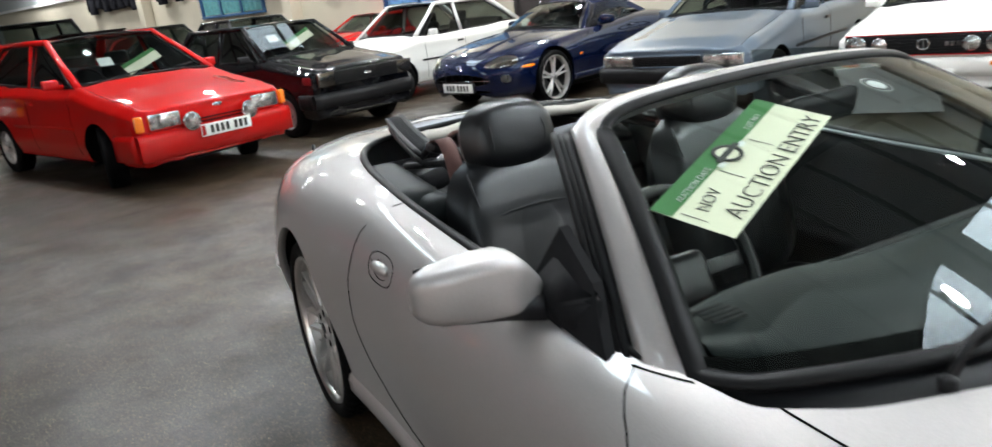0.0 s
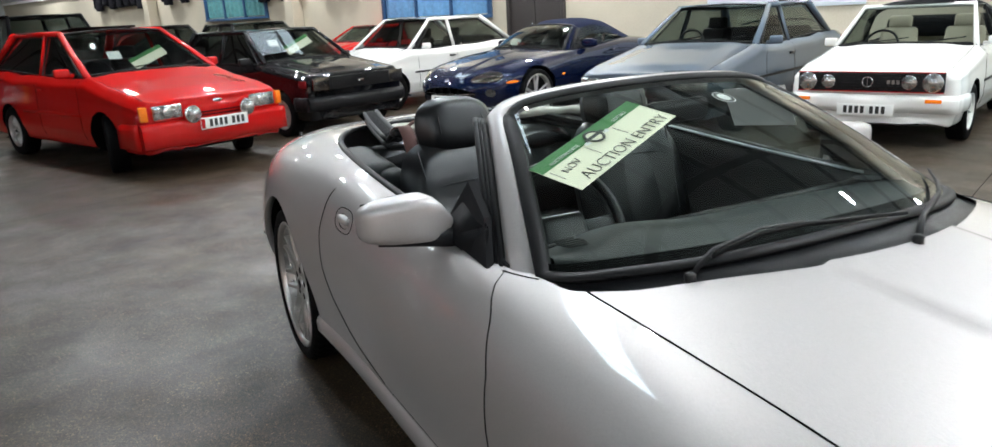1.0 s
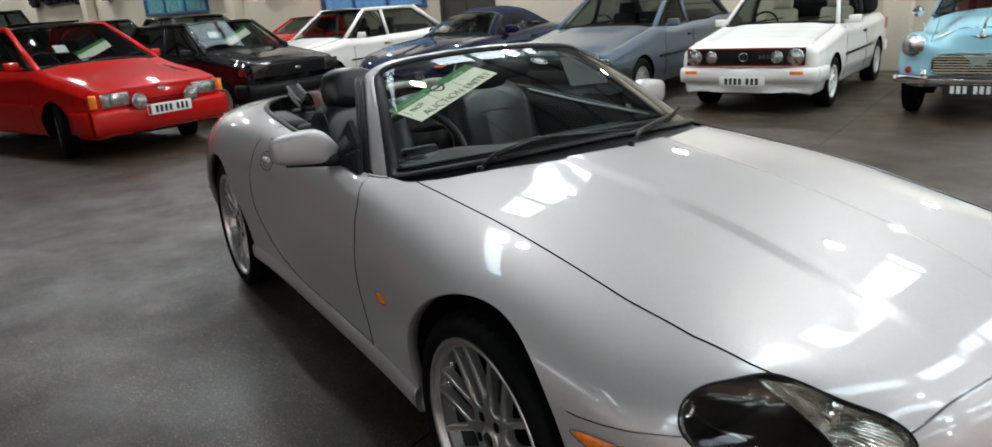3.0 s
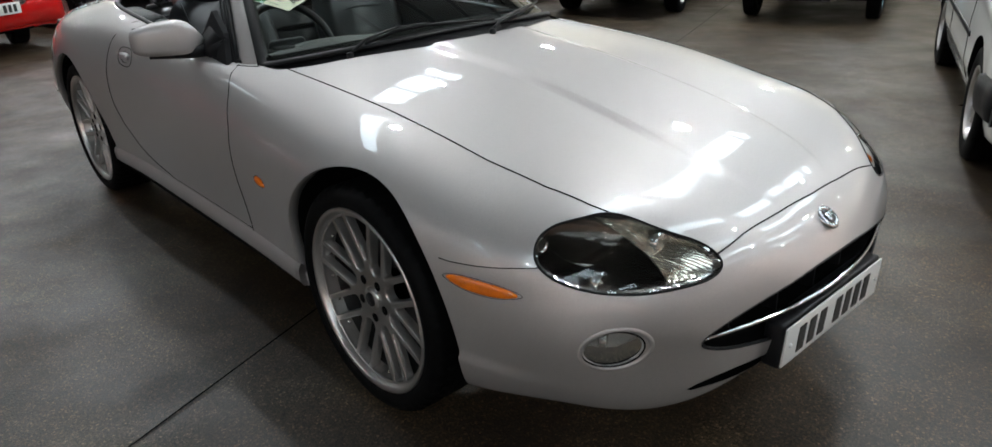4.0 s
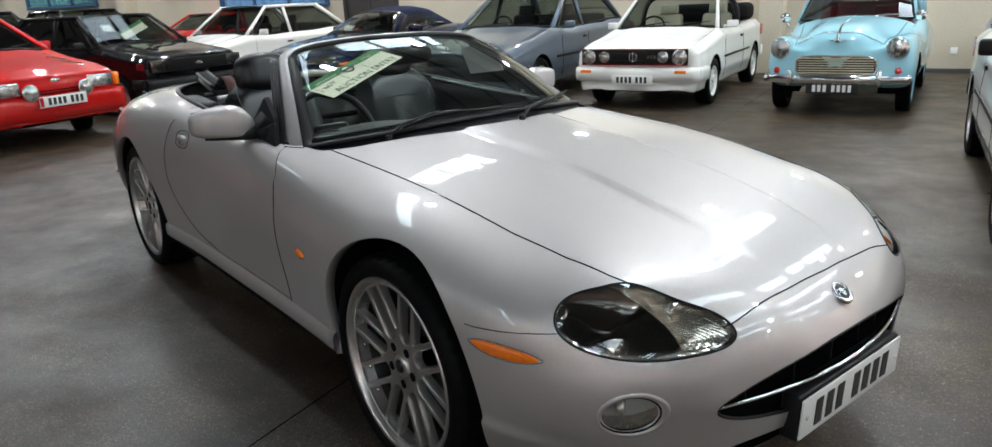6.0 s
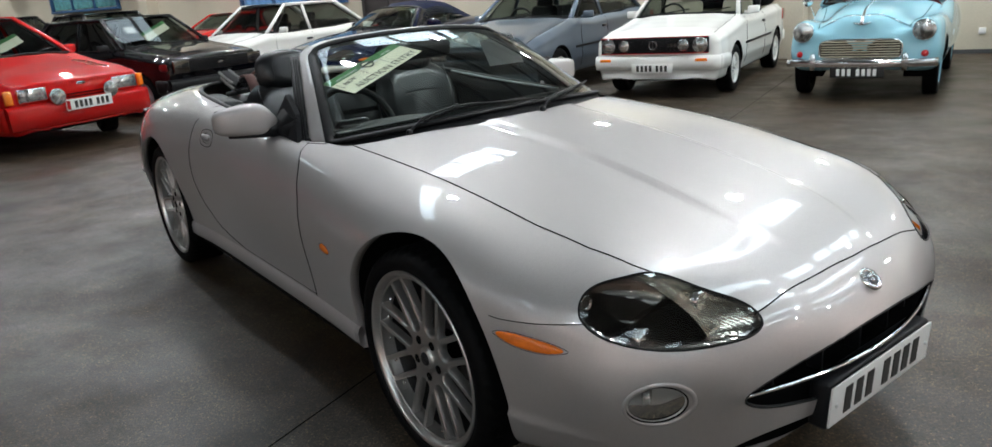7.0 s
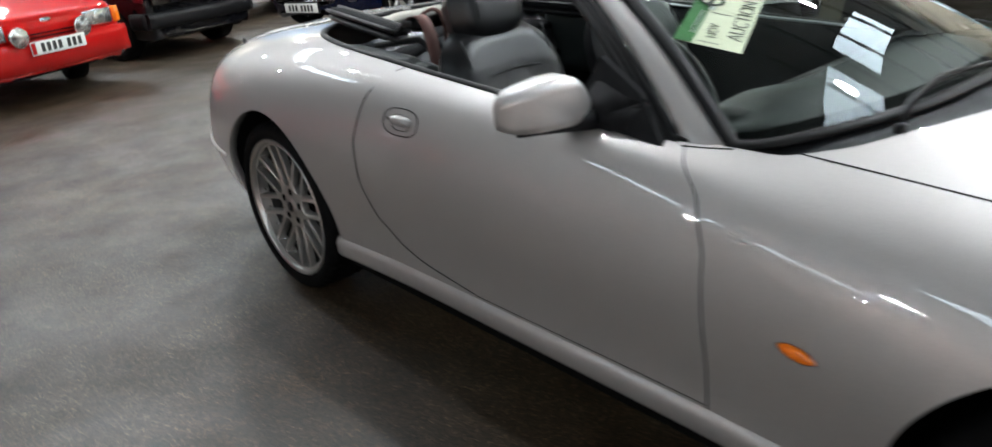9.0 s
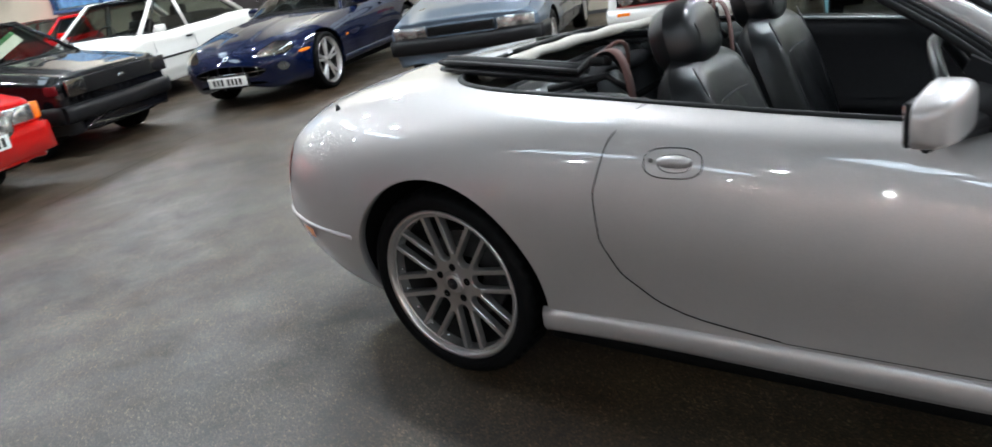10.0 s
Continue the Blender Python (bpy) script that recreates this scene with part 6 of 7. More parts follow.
        for s in (-1, 1):
            vs = [(s * 0.69, 1.0, 0.88), (s * 0.69, 2.0, 0.94), (s * 0.60, 2.05, 1.12), (s * 0.575, 1.6, 1.19), (s * 0.58, 1.33, 1.15)]
            o = mesh_ob("side_window", vs, [tuple(range(5))], M_GLASSF, car, smooth=False)
    if not hood_up:
        vs, fs = [], []
        for i, yy in enumerate(np.linspace(1.02, 1.93, 15)):
            zt = float(np.interp(yy, [1.02, 1.30, 1.6, 1.93], [0.96, 1.13, 1.175, 1.16]))
            for j in range(7):
                f = j / 6
                zz = 0.87 + (zt - 0.87) * f
                vs.append((0.705 - 0.30 * (zz - 0.87) ** 1.2, yy, zz))
        fs = [(i * 7 + j, i * 7 + j + 1, (i + 1) * 7 + j + 1, (i + 1) * 7 + j) for i in range(14) for j in range(6)]
        # pale strip: the glass's lower edge, its reflection put into the colour
        tube_part("window_strip", [(0.664, yy, float(np.interp(yy, [0.9, 1.45, 2.02], [0.872, 0.896, 0.935]))) for yy in np.linspace(1.0, 1.92, 12)], 0.009, M_SATIN, made[8], 8, flat=0.6, label="satin grey strip along the window sill")
        o = mesh_ob("door_glass", vs, fs, M_GLASSF, car, "raised passenger door glass")
        o.visible_shadow = False
    return car


def rounded_line(pts):
    out = [pts[0]]
    for a, b, c in zip(pts, pts[1:], pts[2:]):
        out.append(a * 0.25 + b * 0.5 + c * 0.25)
    return out + [pts[-1]]

# ---------------------------------------------------------------- square-cut saloons and hatchbacks
def boxy_car(name, m, body, label, L=4.0, fo=0.75, wb=2.4, w=0.80, zb=0.22, zn=0.74, zs=0.92, zw=0.90, zt=0.95, zr=1.36, ya=0.45, yb=1.05, yc=2.3, yd=3.0,
             wheel_r=0.29, rim_r=0.185, style="multi", rim_mat=None, trim=None, steer=0.0, lamps="rect", hatch=True, arch=0.045, plate=None, bumper=None, glass_mat=None,
             lamp_z=None, card=True, spoiler=False, open_top=False, nu=110, nv=130, doors=1, inside=None, sunroof=False, apron=0.075):
    """A car that faces -y from its front axle: skin, glasshouse, lamps, bumpers, wheels, seats."""
    car = thing(name, label, "car", m)
    trim = trim or M_PLASTIC
    ro = L - fo - wb
    ye = wb + ro

    def ring(y, k, sh, crown, wk=1.0, zlow=None):
        zl = zlow or zb
        ww = w * wk
        return [(0, y, zl), (0.45 * ww, y, zl), (0.94 * ww, y, zl + 0.015), (0.995 * ww, y, zl + 0.18), (ww, y, zl + 0.36), (0.985 * ww, y, sh - 0.075), (0.90 * ww, y, sh - 0.005), (0.5 * ww, y, sh + crown * 0.8), (0, y, sh + crown)]

    zc = 0.5
    nose_full = ring(-fo + 0.10, 1, zn, 0.015, 0.97)

    def shrink(r, f, y):
        return [(a * f, y + 0.05 * (abs(a) / w) ** 2, zc + (c - zc) * f) for a, _, c in r]

    secs = [[(0, -fo, zc)] * 9, shrink(nose_full, 0.5, -fo), shrink(nose_full, 0.93, -fo + 0.012), nose_full,
            ring(-fo + 0.32, 1, zn + (zs - zn) * 0.25, 0.025), ring(0.0, 1, zn + (zs - zn) * 0.62, 0.03), ring(ya - 0.05, 1, zs, 0.03), ring(ya + 0.5, 1, zw, 0.02), ring(yc - 0.2, 1, zt * 0.5 + zw * 0.5, 0.02),
            ring(wb, 1, zt, 0.02), ring(ye - 0.30, 1, zt, 0.02, 0.99)]
    tail_full = ring(ye - 0.10, 1, zt - 0.02, 0.015, 0.97)
    secs += [tail_full, shrink(tail_full, 0.93, ye - 0.012), shrink(tail_full, 0.5, ye), [(0, ye, zc)] * 9]
    sk = Skin(taut(secs)).grid(nu, nv)
    ar = wheel_r + arch
    fs_ = [lambda P, c=c: np.where(np.abs(P[:, 0]) > 0.4, np.hypot(P[:, 1] - c, P[:, 2] - wheel_r) - ar, 1) for c in (0, wb)]
    pit = lambda P: np.where(P[:, 2] > 0.65, np.maximum(np.abs(P[:, 0]) - 0.87 * w, np.maximum(ya + 0.02 - P[:, 1], P[:, 1] - yd + 0.02)), 1)
    for f in fs_:
        sk.snap(f)
    F, C = sk.faces()
    hole = (fs_[0](C) < 0) | (fs_[1](C) < 0) | (pit(C) < 0)
    x, y, z = np.abs(C[:, 0]), C[:, 1], C[:, 2]
    right = C[:, 0] < 0
    under = (x < 0.7 * w) & (z < zb + 0.03)
    bon = (z > zn - 0.1) & (x < 0.86 * w) & (y > -fo + 0.12) & (y < ya)
    dend = ya + 1.15 if doors == 1 else ya + 1.0
    dr = (y > ya + 0.1) & (y < dend) & (z > zb + 0.08) & (x > 0.6 * w)
    dr2 = (y >= dend) & (y < dend + 0.85) & (z > zb + 0.08) & (x > 0.6 * w) & (doors == 2) & (fs_[1](C) > 0.03)
    fr = (y < -fo + 0.13) & ~bon
    kinds = np.select([hole, under, bon, fr, dr & right, dr & ~right, dr2 & right, dr2 & ~right, (y < ya + 0.1) & right, (y < ya + 0.1) & ~right, right, ~right], [0, 1, 2, 3, 4, 5, 6, 7, 8, 9, 10, 11], 0)
    for k, nm in {1: "underbody", 2: "bonnet", 3: "front_panel", 4: "door", 5: "door", 6: "rear_door", 7: "rear_door", 8: "front_wing", 9: "front_wing", 10: "rear_wing", 11: "rear_wing"}.items():
        sel = F[kinds == k]
        if len(sel):
            sk.panel(nm, sel, M_UNDER if k == 1 else body, car)
    tree = sk.tree()

    def on_side(s, py, pz, out=0.0):
        h = tree.ray_cast(Vector((3 * s, py, pz)), Vector((-s, 0, 0)))
        return h[0] + Vector((s * out, 0, 0)) if h[0] else Vector((w * s, py, pz))

    def on_front(px, pz, out=0.0):
        h = tree.ray_cast(Vector((px, -4, pz)), Vector((0, 1, 0)))
        return h[0] - Vector((0, out, 0)) if h[0] else Vector((px, -fo, pz))

    def on_top(px, py, out=0.0):
        h = tree.ray_cast(Vector((px, py, 3)), Vector((0, 0, -1)))
        return h[0] + Vector((0, 0, out)) if h[0] else Vector((px, py, zs))

    for s in (-1, 1):
        tube_part("door_gap", [on_side(s, ya + 0.1, q) for q in np.linspace(zb + 0.08, zw - 0.02, 12)], 0.003, M_GAP, car, 5)
        tube_part("door_gap", [on_side(s, dend, q) for q in np.linspace(zb + 0.08, zw - 0.02, 12)], 0.003, M_GAP, car, 5)
        tube_part("bonnet_gap", [on_top(s * 0.86 * w, q) for q in np.linspace(-fo + 0.13, ya - 0.04, 20)], 0.003, M_GAP, car, 5)
        h = on_side(s, dend - 0.12, zw - 0.13, 0.008)
        box_part("door_handle", (0.02, 0.13, 0.03), h, trim, car, bevel=0.006)
        for cy in (0, wb):
            an = np.linspace(-0.3, math.pi + 0.3, 36)
            vs, fs = [], []
            for t in an:
                c, q = cy + (ar + 0.004) * math.cos(t), wheel_r + (ar + 0.004) * math.sin(t)
                p = on_side(s, c, q)
                vs += [(p.x, c, q), (p.x - s * 0.02, c - 0.006 * math.cos(t), q - 0.006 * math.sin(t)), (s * 0.5 * w, c, q), (s * 0.5 * w, cy, wheel_r)]
            for i in range(len(an) - 1):
                fs += [(i * 4 + j, i * 4 + j + 1, i * 4 + 5 + j, i * 4 + 4 + j) for j in range(3)]
            mesh_ob("wheel_well", vs, fs, M_UNDER, car)
            st = steer if cy == 0 else 0
            wm = pose(s * (w - 0.105), cy, wheel_r, 10, 0, (0 if s < 0 else 180) + st)
            wheel("wheel", wm, car, wheel_r, 0.185, rim_r, style, "alloy wheel with a black tyre", rim_mat, disc=False)
        box_part("side_moulding", (0.012, wb - 0.9, 0.03), on_side(s, wb / 2, zb + 0.34, 0.002), trim, car, bevel=0.004)
        # mirrors
        mx = s * (w * 0.93 + 0.06)
        bm = bmesh.new()
        box(bm, (0.15, 0.07, 0.095), (mx + s * 0.03, ya + 0.26, zw + 0.06), (0, 0, s * 10), 0.02, 2)
        box(bm, (0.10, 0.03, 0.04), (mx - s * 0.04, ya + 0.26, zw + 0.03), (0, 0, 0), 0.008)
        part("door_mirror", bm, trim if body in (M_BLACKP,) or spoiler == "blackmirror" else body, car)
    # glasshouse
    wl, wr = 0.87 * w, 0.70 * w
    zq = zr - 0.035

    def pane(nm, q, mat, bulge, parent):
        """A bowed pane in four corners a, b, c, d (bottom first)."""
        a, b, c, d = map(Vector, q)
        k = 8
        nrm = (b - a).cross(d - a).normalized()
        mid = (a + b + c + d) / 4 - Vector((0, (yb + yc) / 2, 0.5))
        if nrm.dot(mid) < 0:
            nrm = -nrm
        vs = []
        for i in range(k + 1):
            for j in range(k + 1):
                u, v = i / k, j / k
                p = (a * (1 - u) + b * u) * (1 - v) + (d * (1 - u) + c * u) * v
                vs.append(p + nrm * bulge * 4 * (u * (1 - u) if bulge > 0.02 else 0.25 * math.sin(math.pi * u)))
        fs = [(i * (k + 1) + j, (i + 1) * (k + 1) + j, (i + 1) * (k + 1) + j + 1, i * (k + 1) + j + 1) for i in range(k) for j in range(k)]
        o = mesh_ob(nm, vs, fs, mat, parent)
        o.visible_shadow = False
        ed = [vs[i * (k + 1)] for i in range(k + 1)] + [vs[k * (k + 1) + j] for j in range(1, k + 1)] + [vs[i * (k + 1) + k] for i in range(k - 1, -1, -1)] + [vs[j] for j in range(k - 1, 0, -1)]
        tube_part(nm + "_seal", ed, 0.011, M_RUBBER, o, 5, True)
        return o

    gm = glass_mat or M_GLASSF
    pane("windscreen", [(-wl, ya, zs + 0.012), (wl, ya, zs + 0.012), (wr, yb, zq), (-wr, yb, zq)], gm, 0.035, car)
    if not open_top:
        yr = yd
        pane("rear_window", [(-wl * 0.95, yr, zt + 0.02), (wl * 0.95, yr, zt + 0.02), (wr, yc, zq), (-wr, yc, zq)], gm, 0.03, car)
        ybp = dend
        for s in (-1, 1):
            fb = (ybp - yb) / (yc - yb)
            pane("side_window", [(s * wl, ya + 0.16, zw + 0.01), (s * wl, ybp - 0.03, zw + 0.02), (s * wr, min(ybp - 0.03, yc - 0.1), zq - 0.02), (s * wr, yb + 0.06, zq - 0.02)], gm, 0.01, car)
            pane("quarter_window", [(s * wl, ybp + 0.05, zw + 0.02), (s * wl, yd - 0.22, zt + 0.02), (s * wr, yc - 0.08, zq - 0.02), (s * wr, min(ybp + 0.05, yc - 0.12), zq - 0.02)], gm, 0.01, car)
            tube_part("pillar", [(s * wl, ya - 0.01, zs), (s * (wl + wr) / 2 * 1.01, (ya + yb) / 2, (zs + zq) / 2 + 0.012), (s * wr, yb, zq + 0.01)], [0.040, 0.034, 0.034], body, car, 8, flat=0.6)
            tube_part("pillar", [(s * wl, ybp + 0.01, zw), (s * wr, min(ybp + 0.01, yc - 0.11), zq)], 0.032, body if spoiler != "blackmirror" else body, car, 8)
            tube_part("pillar", [(s * wl * 0.97, yd - 0.06, zt), (s * wr, yc - 0.01, zq + 0.01)], 0.06, body, car, 8, flat=0.7)
            tube_part("gutter", [(s * wr, yb, zq + 0.005), (s * wr * 1.01, (yb + yc) / 2, zq + 0.012), (s * wr, yc, zq + 0.005)], 0.03, body, car, 8)
        vs, fs = [], []
        n = 15
        for i in range(n):
            for j in range(n):
                a, b = -1 + 2 * i / (n - 1), j / (n - 1)
                vs.append((a * wr * 1.02, yb - 0.01 + (yc - yb + 0.02) * b, zr - 0.03 * a ** 4 - 0.022 * (2 * b - 1) ** 4))
        fs = [(i * n + j, (i + 1) * n + j, (i + 1) * n + j + 1, i * n + j + 1) for i in range(n - 1) for j in range(n - 1)]
        mesh_ob("roof", vs, fs, body, car)
        if sunroof:
            box_part("sunroof", (wr * 1.25, 0.52, 0.02), (0, yb + 0.42, zr + 0.012), M_GAP, car, (-3, 0, 0), 0.008, label="black tilting sunroof panel")
        box_part("headlining", (wr * 1.9, yc - yb, 0.01), (0, (yb + yc) / 2, zr - 0.06), M_INTER, car, bevel=0)
    else:
        tube_part("screen_frame", [(-wl, ya, zs), (-wr, yb, zq), (wr, yb, zq), (wl, ya, zs)], 0.03, body, car, 8)
        for s in (-1, 1):
            pane("side_window", [(s * wl, ya + 0.16, zw + 0.01), (s * wl, dend - 0.03, zw + 0.02), (s * wr, dend - 0.06, zq - 0.02), (s * wr, yb + 0.06, zq - 0.02)], gm, 0.01, car)
            tube_part("roll_bar", bezier((s * wl, dend, zw), (s * wl, dend, zr - 0.05), (s * wr, dend, zr), (0, dend, zr), 10), 0.035, trim, car, 8)
        bm = bmesh.new()
        box(bm, (wl * 1.9, 0.62, 0.26), (0, yd - 0.30, zt + 0.12), (0, 0, 0), 0.09, 3)
        part("folded_hood", bm, M_CANVAS, car, "folded soft top under a cover")
    inn = inside or M_INTER
    bm = bmesh.new()
    box(bm, (wl * 1.95, yd - ya, 0.04), (0, (ya + yd) / 2, 0.42))
    part("cabin_floor", bm, M_INTER, car)
    bm = bmesh.new()
    box(bm, (wl * 1.9, 0.42, 0.18), (0, ya + 0.27, zs - 0.075), (-6, 0, 0), 0.05)
    part("dashboard", bm, M_INTER, car)
    for s in (-1, 1):
        box_part("door_lining", (0.03, yd - ya - 0.1, zw - 0.45), (s * (wl - 0.01), (ya + yd) / 2, (zw + 0.43) / 2), inn, car, bevel=0.01)
        st = new("seat")
        st.parent = car
        bm = bmesh.new()
        box(bm, (0.48, 0.14, 0.55), (s * 0.36, ya + 1.30, 0.80), (-14, 0, 0), 0.05, 3, (0.85, 0.9))
        part("seat_back", bm, inn, st)
        bm = bmesh.new()
        box(bm, (0.26, 0.09, 0.16), (s * 0.36, ya + 1.38, 1.13), (-10, 0, 0), 0.035, 3)
        part("headrest", bm, inn, st)
    bm = bmesh.new()
    box(bm, (wl * 1.7, 0.16, 0.50), (0, min(yd - 0.35, ya + 2.1), 0.80), (-14, 0, 0), 0.05, 3)
    part("rear_seat", bm, inn, car)
    tube_part("steering_wheel", [(-0.36 + 0.18 * math.cos(t), ya + 0.55 + 0.07 * math.sin(t), zs - 0.02 + 0.165 * math.sin(t)) for t in np.linspace(0, 2 * math.pi, 24, endpoint=False)], 0.014, M_PLASTIC, car, 6, True)
    for px, ll in ((-0.45, 0.48), (0.12, 0.46)):
        tube_part("wiper", [(px, ya + 0.0, zs + 0.03), (px + ll, ya + 0.10, zs + 0.085)], [0.010, 0.006], M_RUBBER, car, 6)
    # front
    lz = lamp_z or zn - 0.115
    bz = zb + 0.23
    bumper = bumper or trim
    bp = [on_front(a * w * 0.95, bz) for a in np.linspace(-1, 1, 25)]
    vs, fs = [], []
    deep = apron if bumper is body else 0.0
    prof = ((0.0, 0.075), (0.05, 0.065), (0.065, 0.02), (0.062, -0.03), (0.045 + 0.3 * deep, -0.085 - deep), (0.0, -0.10 - deep))
    for i, p in enumerate(bp):
        for o, h in prof:
            vs.append((p.x * (1.035 if abs(p.x) > 0.9 * w else 1.0), p.y - o, bz + h))
    k = len(prof)
    fs = [(i * k + j, i * k + j + 1, (i + 1) * k + j + 1, (i + 1) * k + j) for i in range(24) for j in range(k - 1)]
    fs += [tuple(range(k)), tuple(24 * k + j for j in range(k))]
    mesh_ob("front_bumper", vs, fs, bumper, car)
    for s in (-1, 1):
        vs = []
        for q in np.linspace(-fo + 0.04, -ar - 0.03, 8):
            c = on_side(s, q, bz)
            vs += [(c.x + s * o * 0.55, q, bz + h) for o, h in prof]
        fs = [(i * k + j, i * k + j + 1, (i + 1) * k + j + 1, (i + 1) * k + j) for i in range(7) for j in range(k - 1)] + [tuple(7 * k + j for j in range(k))]
        mesh_ob("bumper_end", vs, fs, bumper, car)
        if lamps == "rect":
            hw, hh = 0.15, 0.070
            cx = s * (w * 0.97 - 0.265)
            c = on_front(cx, lz)
            hl = new("headlight")
            hl.parent = car
            box_part("lamp_body", (2 * hw, 0.05, 2 * hh), (cx, c.y - 0.006, lz), M_CHROME, hl, (0, 0, 0), 0.012)
            box_part("lamp_glass", (2 * hw - 0.02, 0.02, 2 * hh - 0.02), (cx, c.y - 0.03, lz), M_FLUTED, hl, (0, 0, 0), 0.006)
            for r_, o_ in ((0.05, 0.0),):
                vs, fs = revolve([(0.055, -0.002), (0.048, -0.007), (0.001, -0.004)], 24, "y")
                oo = mesh_ob("lamp_bulb", vs, fs, M_MIRROR, hl)
                oo.location = (cx, c.y - 0.04, lz)
            ic = s * (w * 0.97 - 0.055)
            c2 = on_front(ic, lz)
            bm = bmesh.new()
            box(bm, (0.075, 0.11, 2 * hh), (ic, c2.y + 0.03, lz), (0, 0, s * 22), 0.012)
            part("indicator", bm, M_AMBER, car)
        elif lamps == "thin":
            cx = s * (w * 0.97 - 0.24)
            c = on_front(cx, lz)
            hl = new("headlight")
            hl.parent = car
            box_part("lamp_body", (0.40, 0.06, 0.125), (cx, c.y, lz), M_CHROME, hl, (0, 0, s * 6), 0.02)
            box_part("lamp_glass", (0.38, 0.02, 0.105), (cx, c.y - 0.028, lz), M_FLUTED, hl, (0, 0, s * 6), 0.008)
    if lamps == "four":
        pn = box_part("grille", (2 * w * 0.84, 0.03, 0.185), (0, -fo - 0.018 - 0.004, lz), M_PLASTIC, car, bevel=0.004, label="black grille panel with a red outline")
        for hz in (-0.094, 0.094):
            box_part("grille_line", (2 * w * 0.84, 0.008, 0.009), (0, -fo - 0.018 - 0.020, lz + hz), M_REDLENS, car, bevel=0)
        for i in range(6):
            box_part("grille_slat", (2 * w * 0.80, 0.01, 0.006), (0, -fo - 0.018 - 0.022, lz - 0.07 + 0.028 * i), M_RUBBER, car, bevel=0)
        for px, r_ in ((0.575, 0.088), (0.372, 0.066)):
            for s in (-1, 1):
                hl = new("headlight")
                hl.parent = car
                hl.location = (s * px, -fo - 0.018 - 0.018, lz)
                vs, fs = revolve([(r_, 0.0), (r_ + 0.004, -0.012), (r_ - 0.006, -0.016)], 32, "y")
                mesh_ob("lamp_ring", vs, fs, M_CHROME, hl)
                vs, fs = revolve([(r_ - 0.006, -0.014), (r_ * 0.6, -0.024), (0.001, -0.03)], 32, "y")
                mesh_ob("lamp_glass", vs, fs, M_FLUTED, hl)
                vs, fs = revolve([(r_ * 0.45, -0.028), (r_ * 0.4, -0.032), (0.001, -0.033)], 20, "y")
                mesh_ob("lamp_bulb", vs, fs, M_MIRROR, hl)
        vs, fs = revolve([(0.052, -0.004), (0.052, -0.01), (0.043, -0.01), (0.043, -0.004)], 32, "y")
        o = mesh_ob("badge", vs, fs, M_CHROME, car, "round chrome badge")
        o.location = (0, -fo - 0.018 - 0.02, lz)
        box_part("badge_bar", (0.008, 0.006, 0.09), (0, -fo - 0.018 - 0.027, lz), M_CHROME, car, bevel=0)
        for i in range(3):
            box_part("letter_bar", (0.03, 0.005, 0.04), (0.19 + 0.042 * i, -fo - 0.018 - 0.025, lz), M_CHROME, car, bevel=0)
        for s in (-1, 1):
            box_part("indicator", (0.14, 0.02, 0.035), (s * 0.60, -fo - 0.018 - 0.068, bz + 0.035), M_AMBER, car, bevel=0.004)
    if lamps == "rect":
        if spoiler != "plain":
            for s in (-1, 1):
                c = on_front(s * 0.30, lz)
                sp = new("spot_lamp")
                sp.parent = car
                sp.location = (s * 0.30, c.y - 0.06, lz - 0.045)
                vs, fs = revolve([(0.03, 0.06), (0.082, 0.02), (0.086, -0.01), (0.076, -0.014)], 28, "y")
                mesh_ob("lamp_shell", vs, fs, M_CHROME, sp)
                vs, fs = revolve([(0.076, -0.012), (0.045, -0.026), (0.001, -0.033)], 28, "y")
                mesh_ob("lamp_glass", vs, fs, M_FLUTED, sp)
        c = on_front(0, lz + 0.06)
        vs, fs = revolve([(0.001, -0.008), (0.05, -0.006), (0.052, 0.0)], 28, "y")
        o = mesh_ob("badge", vs, fs, M_CHROME, car, "small bright oval badge")
        o.location = c - Vector((0, 0.004, 0))
        o.scale = (1, 1, 0.42)
        cc = on_front(0, lz - 0.05)
        for i in range(3):
            box_part("grille_slot", (0.52, 0.012, 0.010), (0, cc.y - 0.004, lz - 0.10 + 0.03 * i), M_GAP, car, bevel=0)
    if lamps == "thin":
        c = on_front(0, lz)
        box_part("grille", (0.74, 0.04, 0.10), (0, c.y - 0.004, lz), M_PLASTIC, car, bevel=0.01)
        box_part("grille_frame", (0.74, 0.03, 0.014), (0, c.y - 0.012, lz + 0.055), body, car, bevel=0.004)
        box_part("grille_frame", (0.74, 0.03, 0.014), (0, c.y - 0.012, lz - 0.055), body, car, bevel=0.004)
        for i in range(4):
            box_part("grille_slat", (0.70, 0.012, 0.006), (0, c.y - 0.026, lz - 0.03 + 0.02 * i), M_RUBBER, car, bevel=0)
    if lamps == "dark":
        c = on_front(0, lz)
        box_part("grille", (1.0, 0.02, 0.16), (0, c.y - 0.004, lz), M_PLASTIC, car, bevel=0.004)
        for i in range(7):
            box_part("grille_slat", (0.96, 0.014, 0.010), (0, c.y - 0.016, lz - 0.066 + 0.022 * i), M_RUBBER, car, bevel=0)
        for s in (-1, 1):
            box_part("headlight", (0.24, 0.03, 0.16), (s * 0.60, c.y - 0.002, lz), M_LENSDARK, car, bevel=0.008)
            h = on_side(s, -fo + 0.17, lz, 0.003)
            box_part("side_lamp", (0.012, 0.17, 0.09), h, M_DARKRED, car, bevel=0.004)
        vs, fs = revolve([(0.001, -0.006), (0.05, -0.005), (0.052, 0.0)], 28, "y")
